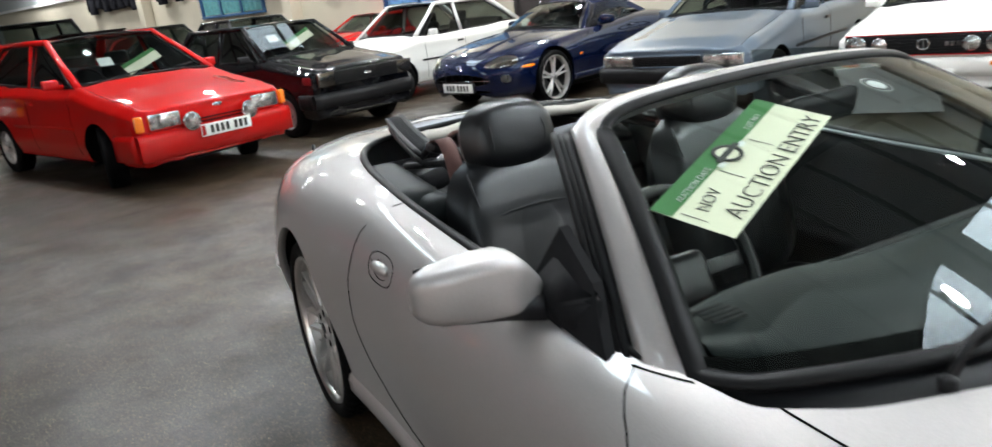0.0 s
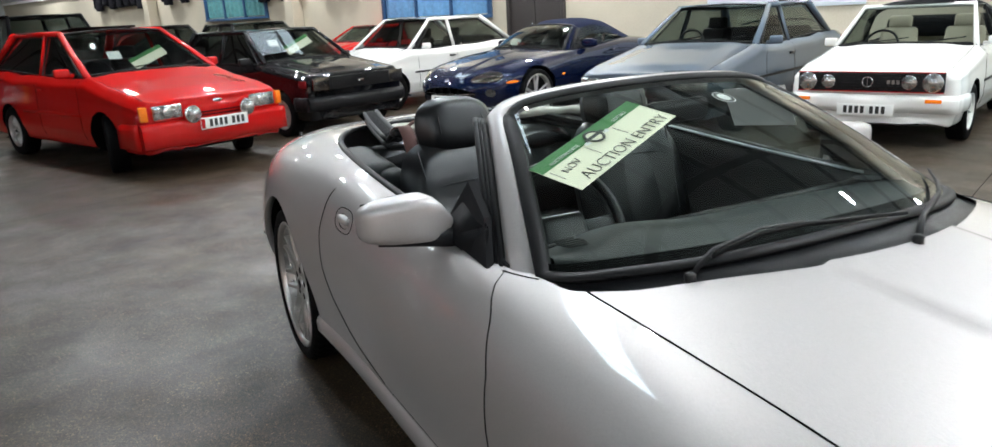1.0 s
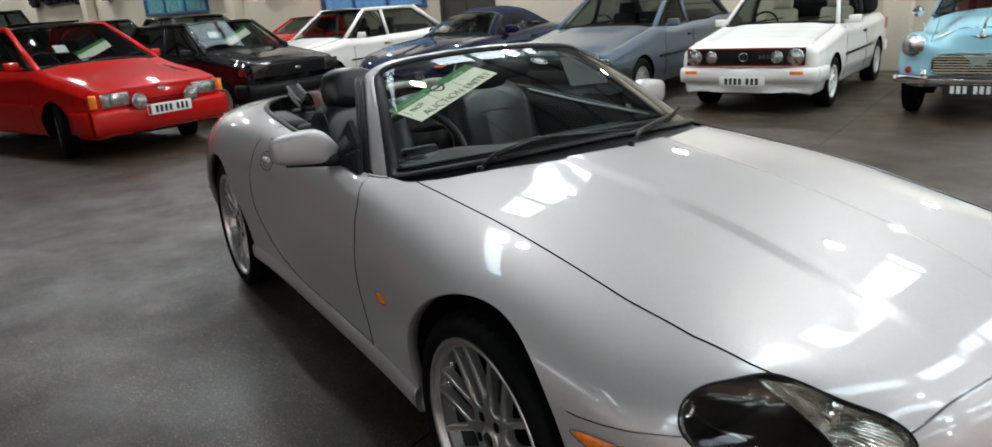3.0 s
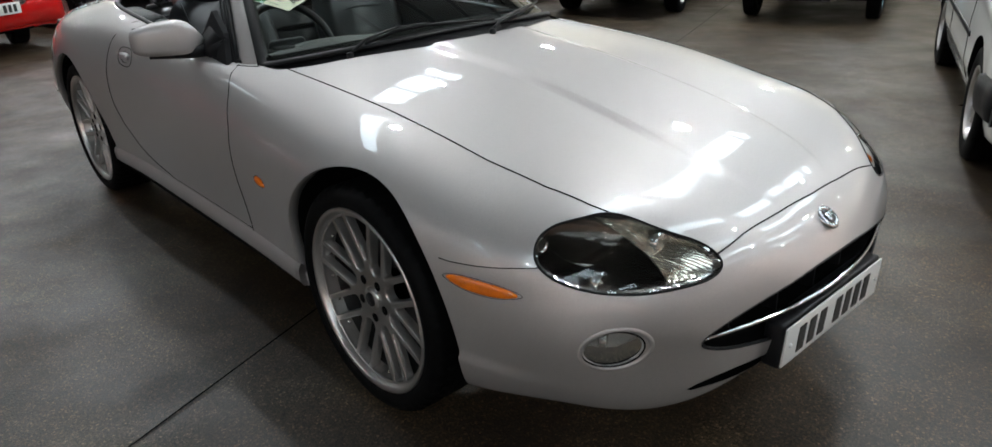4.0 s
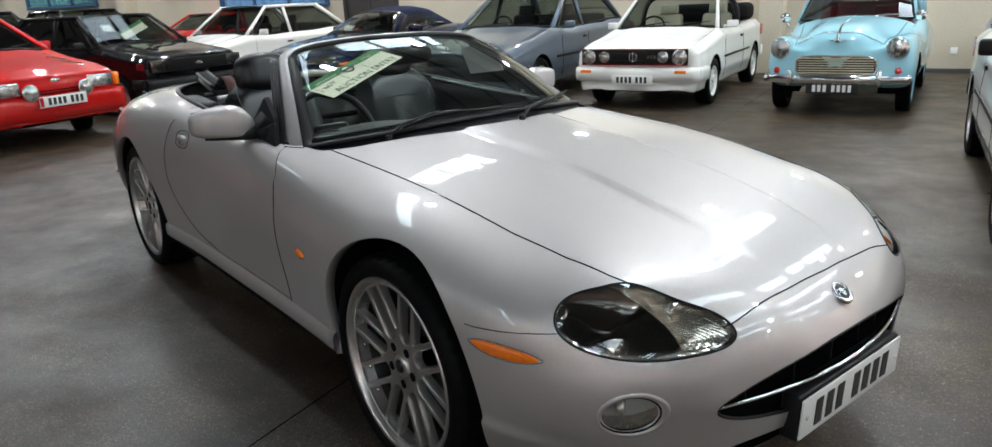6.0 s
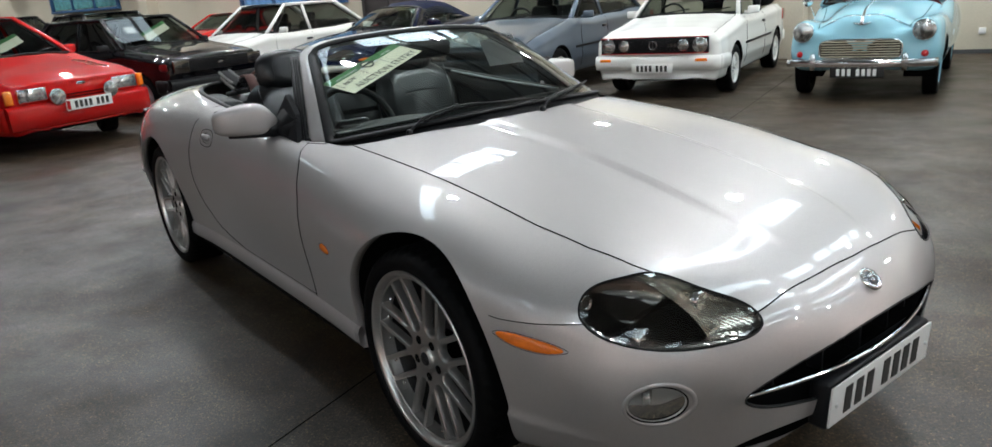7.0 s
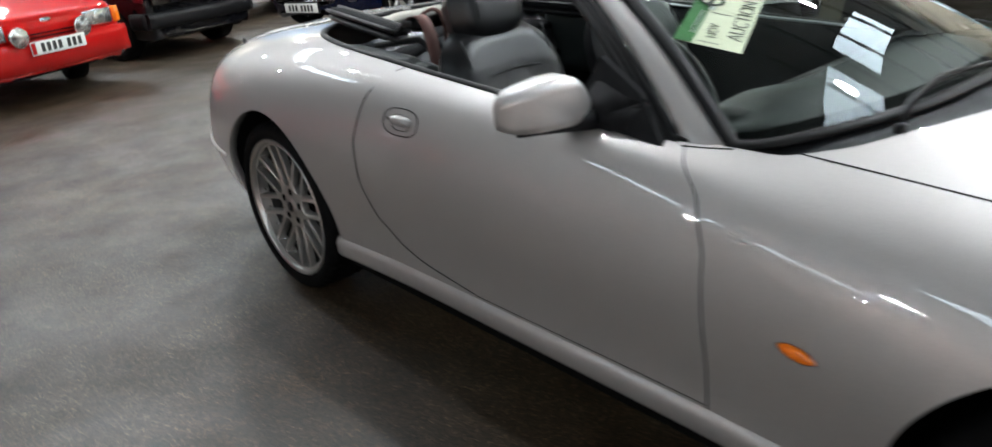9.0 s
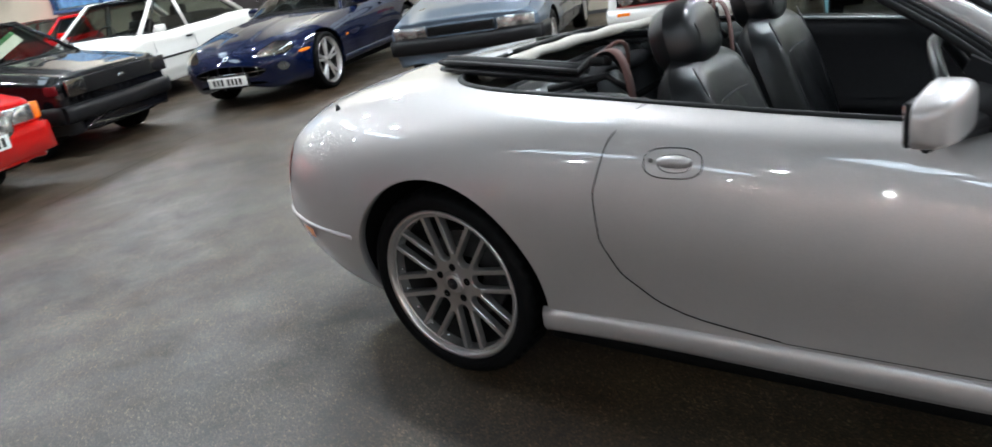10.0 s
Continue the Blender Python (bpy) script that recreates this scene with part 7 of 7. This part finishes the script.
        o = mesh_ob("badge", vs, fs, M_CHROME, car, "small bright oval badge")
        o.location = (0.0, c.y - 0.026, lz)
        o.scale = (1, 1, 0.42)
    if plate:
        back, ink, pz, flag = plate
        c = on_front(0, pz)
        yy = -fo - 0.078
        number_plate(pose(0, yy, pz, 2, 0, 0), car, back, ink, flag=flag)
    # rear
    for s in (-1, 1):
        h = on_side(s, ye - 0.14, zt - 0.16, 0.003)
        box_part("tail_lamp", (0.02, 0.18, 0.16), h, M_REDLENS, car, bevel=0.006)
    box_part("rear_bumper", (2 * w * 0.98, 0.12, 0.16), (0, ye - 0.02, bz), bumper, car, bevel=0.03)
    if spoiler is True:
        tube_part("spoiler", [(-wr, yd + 0.1, zt + 0.10), (-wr * 0.6, yd + 0.2, zt + 0.16), (wr * 0.6, yd + 0.2, zt + 0.16), (wr, yd + 0.1, zt + 0.10)], 0.03, trim, car, 8, flat=0.5)
    return car


def card_on_screen(m, size=(0.42, 0.15)):
    """A cream auction card with a green band that leans inside a windscreen."""
    c = thing("auction_card", "cream auction entry card with a green band behind a windscreen", "card", m, "auction cards")
    box_part("card_sheet", (size[0], 0.002, size[1]), (0, 0, 0), M_PAPER, c, bevel=0)
    box_part("card_band", (size[0], 0.002, size[1] * 0.3), (0, -0.003, size[1] * 0.35), M_GREEN, c, bevel=0)
    return c


def facing(x, y, a):
    return pose(x, y, 0, 0, 0, a)


# ---------------------------------------------------------------- round-winged old saloon
def round_saloon(m):
    car = thing("saloon_car", "pale blue vintage saloon with rounded wings and chrome bumper", "car", m)
    secs = [[(0, -0.66, 0.58)] * 9,
            [(0, -0.655, 0.48), (0.20, -0.655, 0.48), (0.33, -0.65, 0.50), (0.38, -0.645, 0.54), (0.38, -0.64, 0.60), (0.34, -0.64, 0.66), (0.26, -0.64, 0.70), (0.15, -0.64, 0.74), (0, -0.64, 0.76)],
            [(0, -0.62, 0.36), (0.35, -0.62, 0.36), (0.56, -0.62, 0.40), (0.645, -0.60, 0.50), (0.650, -0.59, 0.63), (0.580, -0.585, 0.785), (0.44, -0.56, 0.755), (0.25, -0.57, 0.84), (0, -0.585, 0.875)],
            sec(-0.40, (0, 0.30), (0.4, 0.30), (0.68, 0.34), (0.735, 0.47), (0.73, 0.65), (0.650, 0.830), (0.48, 0.800), (0.29, 0.895), (0, 0.945)),
            sec(0.0, (0, 0.28), (0.4, 0.28), (0.70, 0.30), (0.750, 0.46), (0.745, 0.66), (0.675, 0.835), (0.51, 0.815), (0.32, 0.935), (0, 0.99)),
            sec(0.45, (0, 0.28), (0.4, 0.28), (0.70, 0.30), (0.755, 0.46), (0.755, 0.66), (0.70, 0.82), (0.58, 0.89), (0.36, 0.98), (0, 1.02)),
            sec(0.80, (0, 0.28), (0.4, 0.28), (0.70, 0.30), (0.760, 0.46), (0.765, 0.66), (0.73, 0.85), (0.66, 0.94), (0.4, 0.99), (0, 1.02)),
            sec(1.6, (0, 0.28), (0.4, 0.28), (0.70, 0.30), (0.765, 0.46), (0.772, 0.66), (0.74, 0.85), (0.67, 0.94), (0.4, 0.98), (0, 1.0)),
            sec(2.2, (0, 0.28), (0.4, 0.28), (0.70, 0.30), (0.765, 0.46), (0.772, 0.66), (0.71, 0.84), (0.60, 0.93), (0.36, 0.98), (0, 1.0)),
            sec(2.75, (0, 0.32), (0.36, 0.32), (0.60, 0.36), (0.66, 0.48), (0.65, 0.62), (0.58, 0.74), (0.47, 0.79), (0.27, 0.83), (0, 0.84)),
            sec(3.02, (0, 0.42), (0.2, 0.42), (0.36, 0.45), (0.42, 0.52), (0.41, 0.58), (0.36, 0.64), (0.28, 0.66), (0.15, 0.68), (0, 0.68)),
            [(0, 3.06, 0.55)] * 9]
    sk = Skin(secs).grid(120, 140)
    ar = 0.345
    arches = [lambda P, c=c: np.where(np.abs(P[:, 0]) > 0.4, np.hypot(P[:, 1] - c, P[:, 2] - 0.30) - ar, 1) for c in (0, 2.18)]
    for f in arches:
        sk.snap(f)
    F, C = sk.faces()
    x, y, z = np.abs(C[:, 0]), C[:, 1], C[:, 2]
    pit = (z > 0.86) & (x < 0.63) & (y > 0.62) & (y < 2.35)
    hole = (arches[0](C) < 0) | (arches[1](C) < 0) | pit
    bon = (z > 0.74) & (x < np.interp(y, [-0.6, 0.6], [0.43, 0.56])) & (y < 0.55)
    right = C[:, 0] < 0
    kinds = np.select([hole, bon, (y < 0.75) & right, (y < 0.75) & ~right, (y < 1.75) & right, (y < 1.75) & ~right, right, ~right], [0, 1, 2, 3, 4, 5, 6, 7], 0)
    for k, nm in {1: "bonnet", 2: "front_wing", 3: "front_wing", 4: "door", 5: "door", 6: "rear_wing", 7: "rear_wing"}.items():
        sk.panel(nm, F[kinds == k], M_PALEBLUE, car)
    tree = sk.tree()

    def on_front(px, pz, out=0.0):
        h = tree.ray_cast(Vector((px, -4, pz)), Vector((0, 1, 0)))
        return h[0] - Vector((0, out, 0)) if h[0] else Vector((px, -0.6, pz))

    def on_top(px, py, out=0.0):
        h = tree.ray_cast(Vector((px, py, 3)), Vector((0, 0, -1)))
        return h[0] + Vector((0, 0, out)) if h[0] else Vector((px, py, 0.9))

    for s in (-1, 1):
        tube_part("bonnet_gap", [on_top(s * float(np.interp(q, [-0.6, 0.6], [0.43, 0.56])), q) for q in np.linspace(-0.54, 0.55, 20)], 0.004, M_GAP, car, 5)
        hl = new("headlight")
        hl.parent = car
        c = on_front(s * 0.575, 0.735)
        hl.location = (s * 0.575, c.y + 0.02, 0.735)
        vs, fs = revolve([(0.112, 0.10), (0.116, 0.0), (0.110, -0.035), (0.096, -0.05)], 32, "y")
        mesh_ob("lamp_shell", vs, fs, M_PALEBLUE, hl)
        vs, fs = revolve([(0.108, -0.036), (0.104, -0.056), (0.090, -0.058)], 32, "y")
        mesh_ob("lamp_ring", vs, fs, M_CHROME, hl, "chrome headlight ring")
        vs, fs = revolve([(0.091, -0.056), (0.06, -0.078), (0.001, -0.09)], 32, "y")
        mesh_ob("lamp_glass", vs, fs, M_FLUTED, hl)
        c = on_front(s * 0.60, 0.50)
        vs, fs = revolve([(0.036, 0.03), (0.036, -0.005), (0.022, -0.03), (0.001, -0.036)], 20, "y")
        o = mesh_ob("side_lamp", vs, fs, M_REDLENS, car, "small red side lamp")
        o.location = c
        # wing mirror on a stalk
        b = on_top(s * 0.62, 0.20)
        wm = new("wing_mirror")
        wm.parent = car
        tube_part("mirror_stalk", [b, b + Vector((s * 0.05, 0, 0.12)), b + Vector((s * 0.09, 0, 0.16))], 0.006, M_CHROME, wm, 6)
        vs, fs = revolve([(0.001, -0.035), (0.04, -0.025), (0.058, 0.0), (0.055, 0.008), (0.001, 0.008)], 24, "y")
        o = mesh_ob("mirror_head", vs, fs, M_CHROME, wm)
        o.location = b + Vector((s * 0.09, 0, 0.19))
        for cy in (0, 2.18):
            wheel("wheel", pose(s * 0.645, cy, 0.30, 0, 0, 0 if s < 0 else 180), car, 0.30, 0.15, 0.19, "disc", "steel wheel with a black tyre", M_PALEBLUE, disc=False)
            an = np.linspace(-0.2, math.pi + 0.2, 30)
            vs, fs = [], []
            for t in an:
                c, q = cy + (ar + 0.004) * math.cos(t), 0.30 + (ar + 0.004) * math.sin(t)
                vs += [(s * 0.69, c, q), (s * 0.4, c, q), (s * 0.4, cy, 0.3)]
            for i in range(len(an) - 1):
                fs += [(i * 3, i * 3 + 1, i * 3 + 4, i * 3 + 3), (i * 3 + 1, i * 3 + 2, i * 3 + 5, i * 3 + 4)]
            mesh_ob("wheel_well", vs, fs, M_UNDER, car)
    # grille panel with bars, chrome surround and bonnet crest
    gr = new("grille")
    gr.parent = car
    tagged(gr, "wide grille of thin cream bars in a chrome frame")
    gy = -0.662
    out = [(0.395 * math.copysign(abs(math.cos(t)) ** 0.35, math.cos(t)) * (1 - 0.04 * math.sin(t)), gy + 0.0, 0.555 + 0.098 * math.copysign(abs(math.sin(t)) ** 0.4, math.sin(t))) for t in np.linspace(0, 2 * math.pi, 60, endpoint=False)]
    mesh_ob("grille_back", [(a, b + 0.006, c) for a, b, c in out], [tuple(range(60))], M_UNDER, gr, smooth=False)
    tube_part("grille_frame", out, 0.011, M_CHROME, gr, 8, True)
    for i in range(7):
        zz = 0.478 + 0.0255 * i
        tube_part("grille_bar", [(-0.375, gy - 0.004, zz), (0, gy - 0.014, zz), (0.375, gy - 0.004, zz)], 0.0072, M_TAN, gr, 6)
    for s in (-1, 1):
        tube_part("bonnet_trim", [on_top(s * a, b, 0.004) for a, b in ((0.02, -0.565), (0.16, -0.555), (0.30, -0.535), (0.42, -0.52))], 0.008, M_CHROME, car, 6)
    crest = [on_front(0, zz, 0.008) for zz in (0.79, 0.83, 0.86)] + [on_top(0, -0.50, 0.012), on_top(0, -0.38, 0.02)]
    tube_part("bonnet_mascot", crest, [0.012, 0.024, 0.018, 0.014, 0.006], M_CHROME, car, 8)
    tube_part("bonnet_strip", [on_top(0, q, 0.003) for q in np.linspace(-0.36, 0.5, 14)], 0.005, M_CHROME, car, 6)
    for s in (-1, 1):
        tube_part("bonnet_wing", [on_front(0.0, 0.80, 0.008), on_front(s * 0.05, 0.815, 0.008), on_front(s * 0.085, 0.822, 0.006)], [0.012, 0.009, 0.004], M_CHROME, car, 6)
    bp = new("front_bumper")
    bp.parent = car
    tagged(bp, "curved chrome bumper with two overriders")
    pts = [Vector((a, -0.755 + 0.14 * abs(a) ** 2.2 / 0.5, 0.415)) for a in np.linspace(-0.72, 0.72, 25)]
    tube_part("bumper_blade", pts, 0.030, M_CHROME, bp, 10, flat=1.5)
    for s in (-1, 1):
        tube_part("overrider", [(s * 0.44, -0.755, 0.36), (s * 0.44, -0.785, 0.42), (s * 0.44, -0.77, 0.50), (s * 0.44, -0.74, 0.53)], [0.03, 0.036, 0.03, 0.012], M_CHROME, bp, 8)
    number_plate(pose(0, -0.76, 0.325, 3, 0, 0), car, M_PLATEB, M_PAPERW, (0.52, 0.111), split=3)
    # glasshouse
    wl, wr, zb_, zt = 0.62, 0.50, 0.97, 1.40
    vs, fs = [], []
    n = 17
    for i in range(n):
        for j in range(n):
            a, b = -1 + 2 * i / (n - 1), j / (n - 1)
            vs.append((a * wr * 1.02, 1.02 + 1.35 * b, 1.50 - 0.10 * a ** 4 - 0.10 * abs(2 * b - 1) ** 3))
    fs = [(i * n + j, (i + 1) * n + j, (i + 1) * n + j + 1, i * n + j + 1) for i in range(n - 1) for j in range(n - 1)]
    mesh_ob("roof", vs, fs, M_PALEBLUE, car)
    vs, fs = [], []
    for i in range(13):
        a = -1 + i / 6
        bow = 0.05 * (1 - a * a)
        vs += [(a * wl, 0.66 - bow, zb_), (a * (wl + wr) / 2, 0.84 - bow, 1.19), (a * wr, 1.02 - bow, zt)]
    fs = [(i * 3 + j, i * 3 + j + 1, i * 3 + 4 + j, i * 3 + 3 + j) for i in range(12) for j in range(2)]
    o = mesh_ob("windscreen", vs, fs, M_GLASSF, car)
    o.visible_shadow = False
    tube_part("windscreen_trim", [vs[3 * i] for i in range(13)] + [vs[37], vs[38]] + [vs[3 * i + 2] for i in range(11, -1, -1)] + [vs[1]], 0.016, M_RUBBER, car, 6, True)
    for s in (-1, 1):
        tube_part("pillar", [(s * wl * 1.02, 0.68, zb_ - 0.02), (s * wr * 1.02, 1.03, zt + 0.01)], 0.035, M_PALEBLUE, car, 8)
        tube_part("pillar", [(s * 0.64, 1.75, zb_ - 0.03), (s * wr, 1.70, zt)], 0.035, M_PALEBLUE, car, 8)
        tube_part("pillar", [(s * 0.58, 2.42, zb_ - 0.03), (s * wr * 0.98, 2.25, zt - 0.03)], 0.09, M_PALEBLUE, car, 8)
        o = mesh_ob("side_window", [(s * 0.63, 0.78, zb_), (s * 0.64, 2.35, zb_), (s * 0.50, 2.25, zt - 0.02), (s * 0.50, 1.08, zt)], [(0, 1, 2, 3)], M_GLASSF, car, smooth=False)
        o.visible_shadow = False
        tube_part("wiper", [(s * 0.05 + 0.1, 0.58, zb_ + 0.02), (s * 0.05 + 0.42, 0.66, zb_ + 0.06)], 0.007, M_CHROME, car, 6)
        box_part("seat_back", (0.44, 0.12, 0.5), (s * 0.32, 1.55, 0.86), M_DARKRED, car, (-12, 0, 0), 0.05)
    box_part("cabin_floor", (1.2, 1.6, 0.04), (0, 1.5, 0.5), M_INTER, car, bevel=0)
    box_part("rear_seat", (1.1, 0.14, 0.5), (0, 2.2, 0.9), M_DARKRED, car, (-12, 0, 0), 0.05)
    return car

# ---------------------------------------------------------------- the silver convertible and its card
long_convertible("convertible_car", Matrix(), M_SILVER, "silver two-seat convertible with the soft top folded, clean and shiny")



def entry_card():
    """The card stuck inside the windscreen, in its own axes: x along the words, y up the sheet."""
    L, T, R, B = (Vector(p) for p in ((-0.545, 1.030, 1.055), (-0.112, 1.196, 1.172), (-0.098, 1.033, 1.126), (-0.502, 0.890, 1.016)))
    ax = ((T - L) + (R - B)).normalized()
    up = ((L - B) + (T - R))
    up = (up - ax * up.dot(ax)).normalized()
    nz = ax.cross(up)
    mid = (L + T + R + B) / 4
    w, h = 0.462, 0.156
    m = Matrix((ax, up, nz)).transposed().to_4x4()
    m.translation = mid
    c = thing("auction_entry_card", "cream card with a green band and printed words behind the windscreen", "card", m)

    def sheet(nm, x0, x1, y0, y1, z, mat, label=""):
        return mesh_ob(nm, [(x0, y0, z), (x1, y0, z), (x1, y1, z), (x0, y1, z), (x0, y0, z - 0.0006), (x1, y0, z - 0.0006), (x1, y1, z - 0.0006), (x0, y1, z - 0.0006)],
                       [(0, 1, 2, 3), (7, 6, 5, 4), (0, 4, 5, 1), (1, 5, 6, 2), (2, 6, 7, 3), (3, 7, 4, 0)], mat, c, label, smooth=False)

    sheet("card_sheet", -w / 2, w / 2, -h / 2, h / 2, 0.0, M_PAPER)
    sheet("green_band", -w / 2, w / 2, h / 2 - 0.043, h / 2, 0.0015, M_GREEN)
    text_part("AUCTION ENTRY", 0.050, pose(0.015, -0.052, 0.002), M_INK, c)
    text_part("AUCTION DATE", 0.017, pose(-0.125, h / 2 - 0.033, 0.003), M_PAPERW, c)
    text_part("LOT NO", 0.017, pose(0.135, h / 2 - 0.033, 0.003), M_PAPERW, c)
    text_part("NOV", 0.034, pose(-0.155, 0.002, 0.002, 0, 0, 6) @ Matrix.Shear("XZ", 4, (0.0, 0.0)), M_INK, c)
    for x0 in (-0.215, -0.06, 0.07):
        sheet("date_rule", x0, x0 + 0.0015, -0.022, 0.026, 0.0015, M_INK)
    vs, fs = revolve([(0.030, 0.0035), (0.030, 0.0045), (0.022, 0.0045), (0.022, 0.0035)], 32, "z")
    o = mesh_ob("emblem_ring", vs, fs, M_INK, c)
    o.location = (0.0, h / 2 - 0.040, 0)
    vs, fs = revolve([(0.024, 0.003), (0.001, 0.0036)], 32, "z")
    o = mesh_ob("emblem_disc", vs, fs, M_PAPER, c)
    o.location = (0.0, h / 2 - 0.040, 0)
    sheet("emblem_bar", -0.040, 0.040, h / 2 - 0.046, h / 2 - 0.034, 0.0052, M_INK)
    for s in (-1, 1):
        sheet("emblem_end", s * 0.043 - 0.010, s * 0.043 + 0.010, h / 2 - 0.055, h / 2 - 0.043, 0.0045, M_PAPERW)


entry_card()
dsc = thing("tax_disc", "round paper disc stuck inside the windscreen", "disc", pose(0.19, 1.137, 1.150, 20, 4, 0))
vs, fs = revolve([(0.036, 0.0), (0.036, 0.001), (0.001, 0.001)], 28, "z")
mesh_ob("disc_paper", vs, fs, M_PAPERW, dsc)
vs, fs = revolve([(0.033, 0.0015), (0.028, 0.002), (0.022, 0.0015)], 28, "z")
mesh_ob("disc_ring", vs, fs, M_INK, dsc)
SHEET_POSE = pose(0.652, 1.43, 1.052, -7, -19, 0)
sh = thing("paper_sheet", "white notice sheet stuck to the raised door glass", "paper", SHEET_POSE)
box_part("sheet", (0.0012, 0.30, 0.15), (0, 0, 0), M_PAPERW, sh, (0, 0, 0), 0)

# ---------------------------------------------------------------- the other cars
red = boxy_car("hatchback_car", facing(-0.69, 8.49, 23.0) @ Matrix.Scale(1.04, 4), M_RED, "bright red three-door hatchback with spot lamps", L=4.05, fo=0.80, wb=2.43, w=0.81, zn=0.73, zs=0.94, zw=0.93, zt=0.99, zr=1.41, sunroof=True,
               ya=0.38, yb=1.18, yc=2.45, yd=3.05, style="multi", steer=-22, bumper=M_RED, trim=M_RED, plate=(M_PLATEW, M_INK, 0.47, True))
blk = boxy_car("hatchback_car", facing(1.32, 9.53, 20), M_BLACKP, "black square-cut three-door hatchback", L=3.65, fo=0.68, wb=2.286, w=0.785, zn=0.80, zs=0.93, zw=0.90, zt=0.93, zr=1.36,
               ya=0.40, yb=1.0, yc=2.4, yd=2.85, style="disc", lamps="dark")
nav = long_convertible("convertible_car", pose(3.49, 8.91, 0, 0, 0, -71), M_NAVY, "dark blue convertible with its canvas hood up", nu=150, nv=150, hood_up=True, wheel_style="five", wheel_label="five-spoke alloy wheel with a black tyre")
sie = boxy_car("saloon_car", facing(4.55, 6.33, -69), M_BLUEGREY, "blue-grey metallic four-door saloon", L=4.45, fo=0.83, wb=2.61, w=0.85, zn=0.70, zs=0.93, zw=0.90, zt=0.95, zr=1.38,
               ya=0.55, yb=1.25, yc=2.6, yd=3.15, style="multi", lamps="thin", bumper=M_PLASTIC, doors=2, spoiler=True)
gol = boxy_car("cabriolet_car", facing(5.677, 4.372, -69) @ Matrix.Scale(0.95, 4), M_WHITE, "white open cabriolet with four round headlights", L=3.82, fo=0.78, wb=2.40, w=0.80, zn=0.765, zs=0.92, zw=0.90, zt=0.93, zr=1.37,
               ya=0.42, yb=0.95, yc=2.2, yd=2.9, style="multi", rim_mat=M_WHITE, lamps="four", lamp_z=0.655, bumper=M_WHITE, open_top=True, apron=0.0, inside=M_TAN, plate=(M_PLATEW, M_INK, 0.385, False))
wh1 = boxy_car("hatchback_car", facing(2.82, -1.20, -67.5), M_WHITE, "white three-door hatchback with a black mirror and side skirt", L=3.9, fo=0.75, wb=2.40, w=0.82, spoiler="blackmirror")
wh2 = boxy_car("saloon_car", facing(2.45, 11.55, -70), M_WHITE, "white five-door hatchback with black window seals", L=4.1, fo=0.80, wb=2.45, w=0.82, doors=2, zr=1.40)
round_saloon(facing(6.365, 2.308, -71) @ Matrix.Scale(0.96, 4))
boxy_car("saloon_car", facing(7.3, 0.05, -69), M_WHITE, "white saloon parked behind another white car", L=4.2, fo=0.8, wb=2.5, w=0.82, nu=70, nv=90)
# back rows
boxy_car("hatchback_car", facing(-4.1, 13.4, 20), M_DARKRED, "dark red hatchback parked behind the red one", L=3.9, w=0.80, nu=70, nv=90, spoiler=True)
boxy_car("panel_van", facing(-4.3, 18.6, 20), M_PALEGREY, "pale grey van in the back row", L=4.9, fo=0.9, wb=2.8, w=0.95, zn=1.05, zs=1.22, zw=1.20, zt=1.25, zr=2.25, ya=0.15, yb=0.75, yc=3.7, yd=3.9, wheel_r=0.34, nu=70, nv=90)
boxy_car("off_road_car", facing(-1.75, 14.6, 20), M_BLACKP, "tall black off-road car with a roof spoiler in the back row", L=4.2, w=0.85, zn=1.0, zs=1.12, zw=1.10, zt=1.12, zr=1.80, yb=0.85, yc=2.9, yd=3.1, wheel_r=0.36, lamps="dark", nu=70, nv=90, spoiler=True)
boxy_car("hatchback_car", facing(0.15, 14.2, 20), M_BLACKP, "black hatchback in the back row", L=3.9, w=0.80, zr=1.50, zs=0.98, zw=0.96, lamps="dark", nu=70, nv=90, spoiler=True)
boxy_car("saloon_car", facing(1.95, 14.7, 14), M_BLACKP, "black saloon in the back row", L=4.1, w=0.80, zr=1.48, zs=0.98, zw=0.96, lamps="dark", nu=70, nv=90)
boxy_car("coupe_car", facing(3.35, 16.3, -70), M_RED, "low red coupe in the back row", L=4.2, w=0.80, zr=1.28, nu=70, nv=90)
# beside the camera
boxy_car("hatchback_car", facing(-3.10, 3.62, 12), M_DARKRED, "dark red car with a black tyre, parked close by", L=4.0, w=0.82, wb=2.45, nu=90, nv=110)
for (x, y, z, a, t) in ((-0.85, 9.35, 1.13, 21.4, -38), (1.15, 10.3, 1.13, 20, -42)):
    card_on_screen(pose(x, y, z, -40, -22, a))
    st = thing("paper_sticker", "small white paper sticker inside a windscreen", "sticker", pose(x - 0.36, y - 0.10, z + 0.045, -40, 0, a), "windscreen stickers")
    box_part("sticker_sheet", (0.15, 0.002, 0.11), (0, 0, 0), M_PAPERW, st, bevel=0)
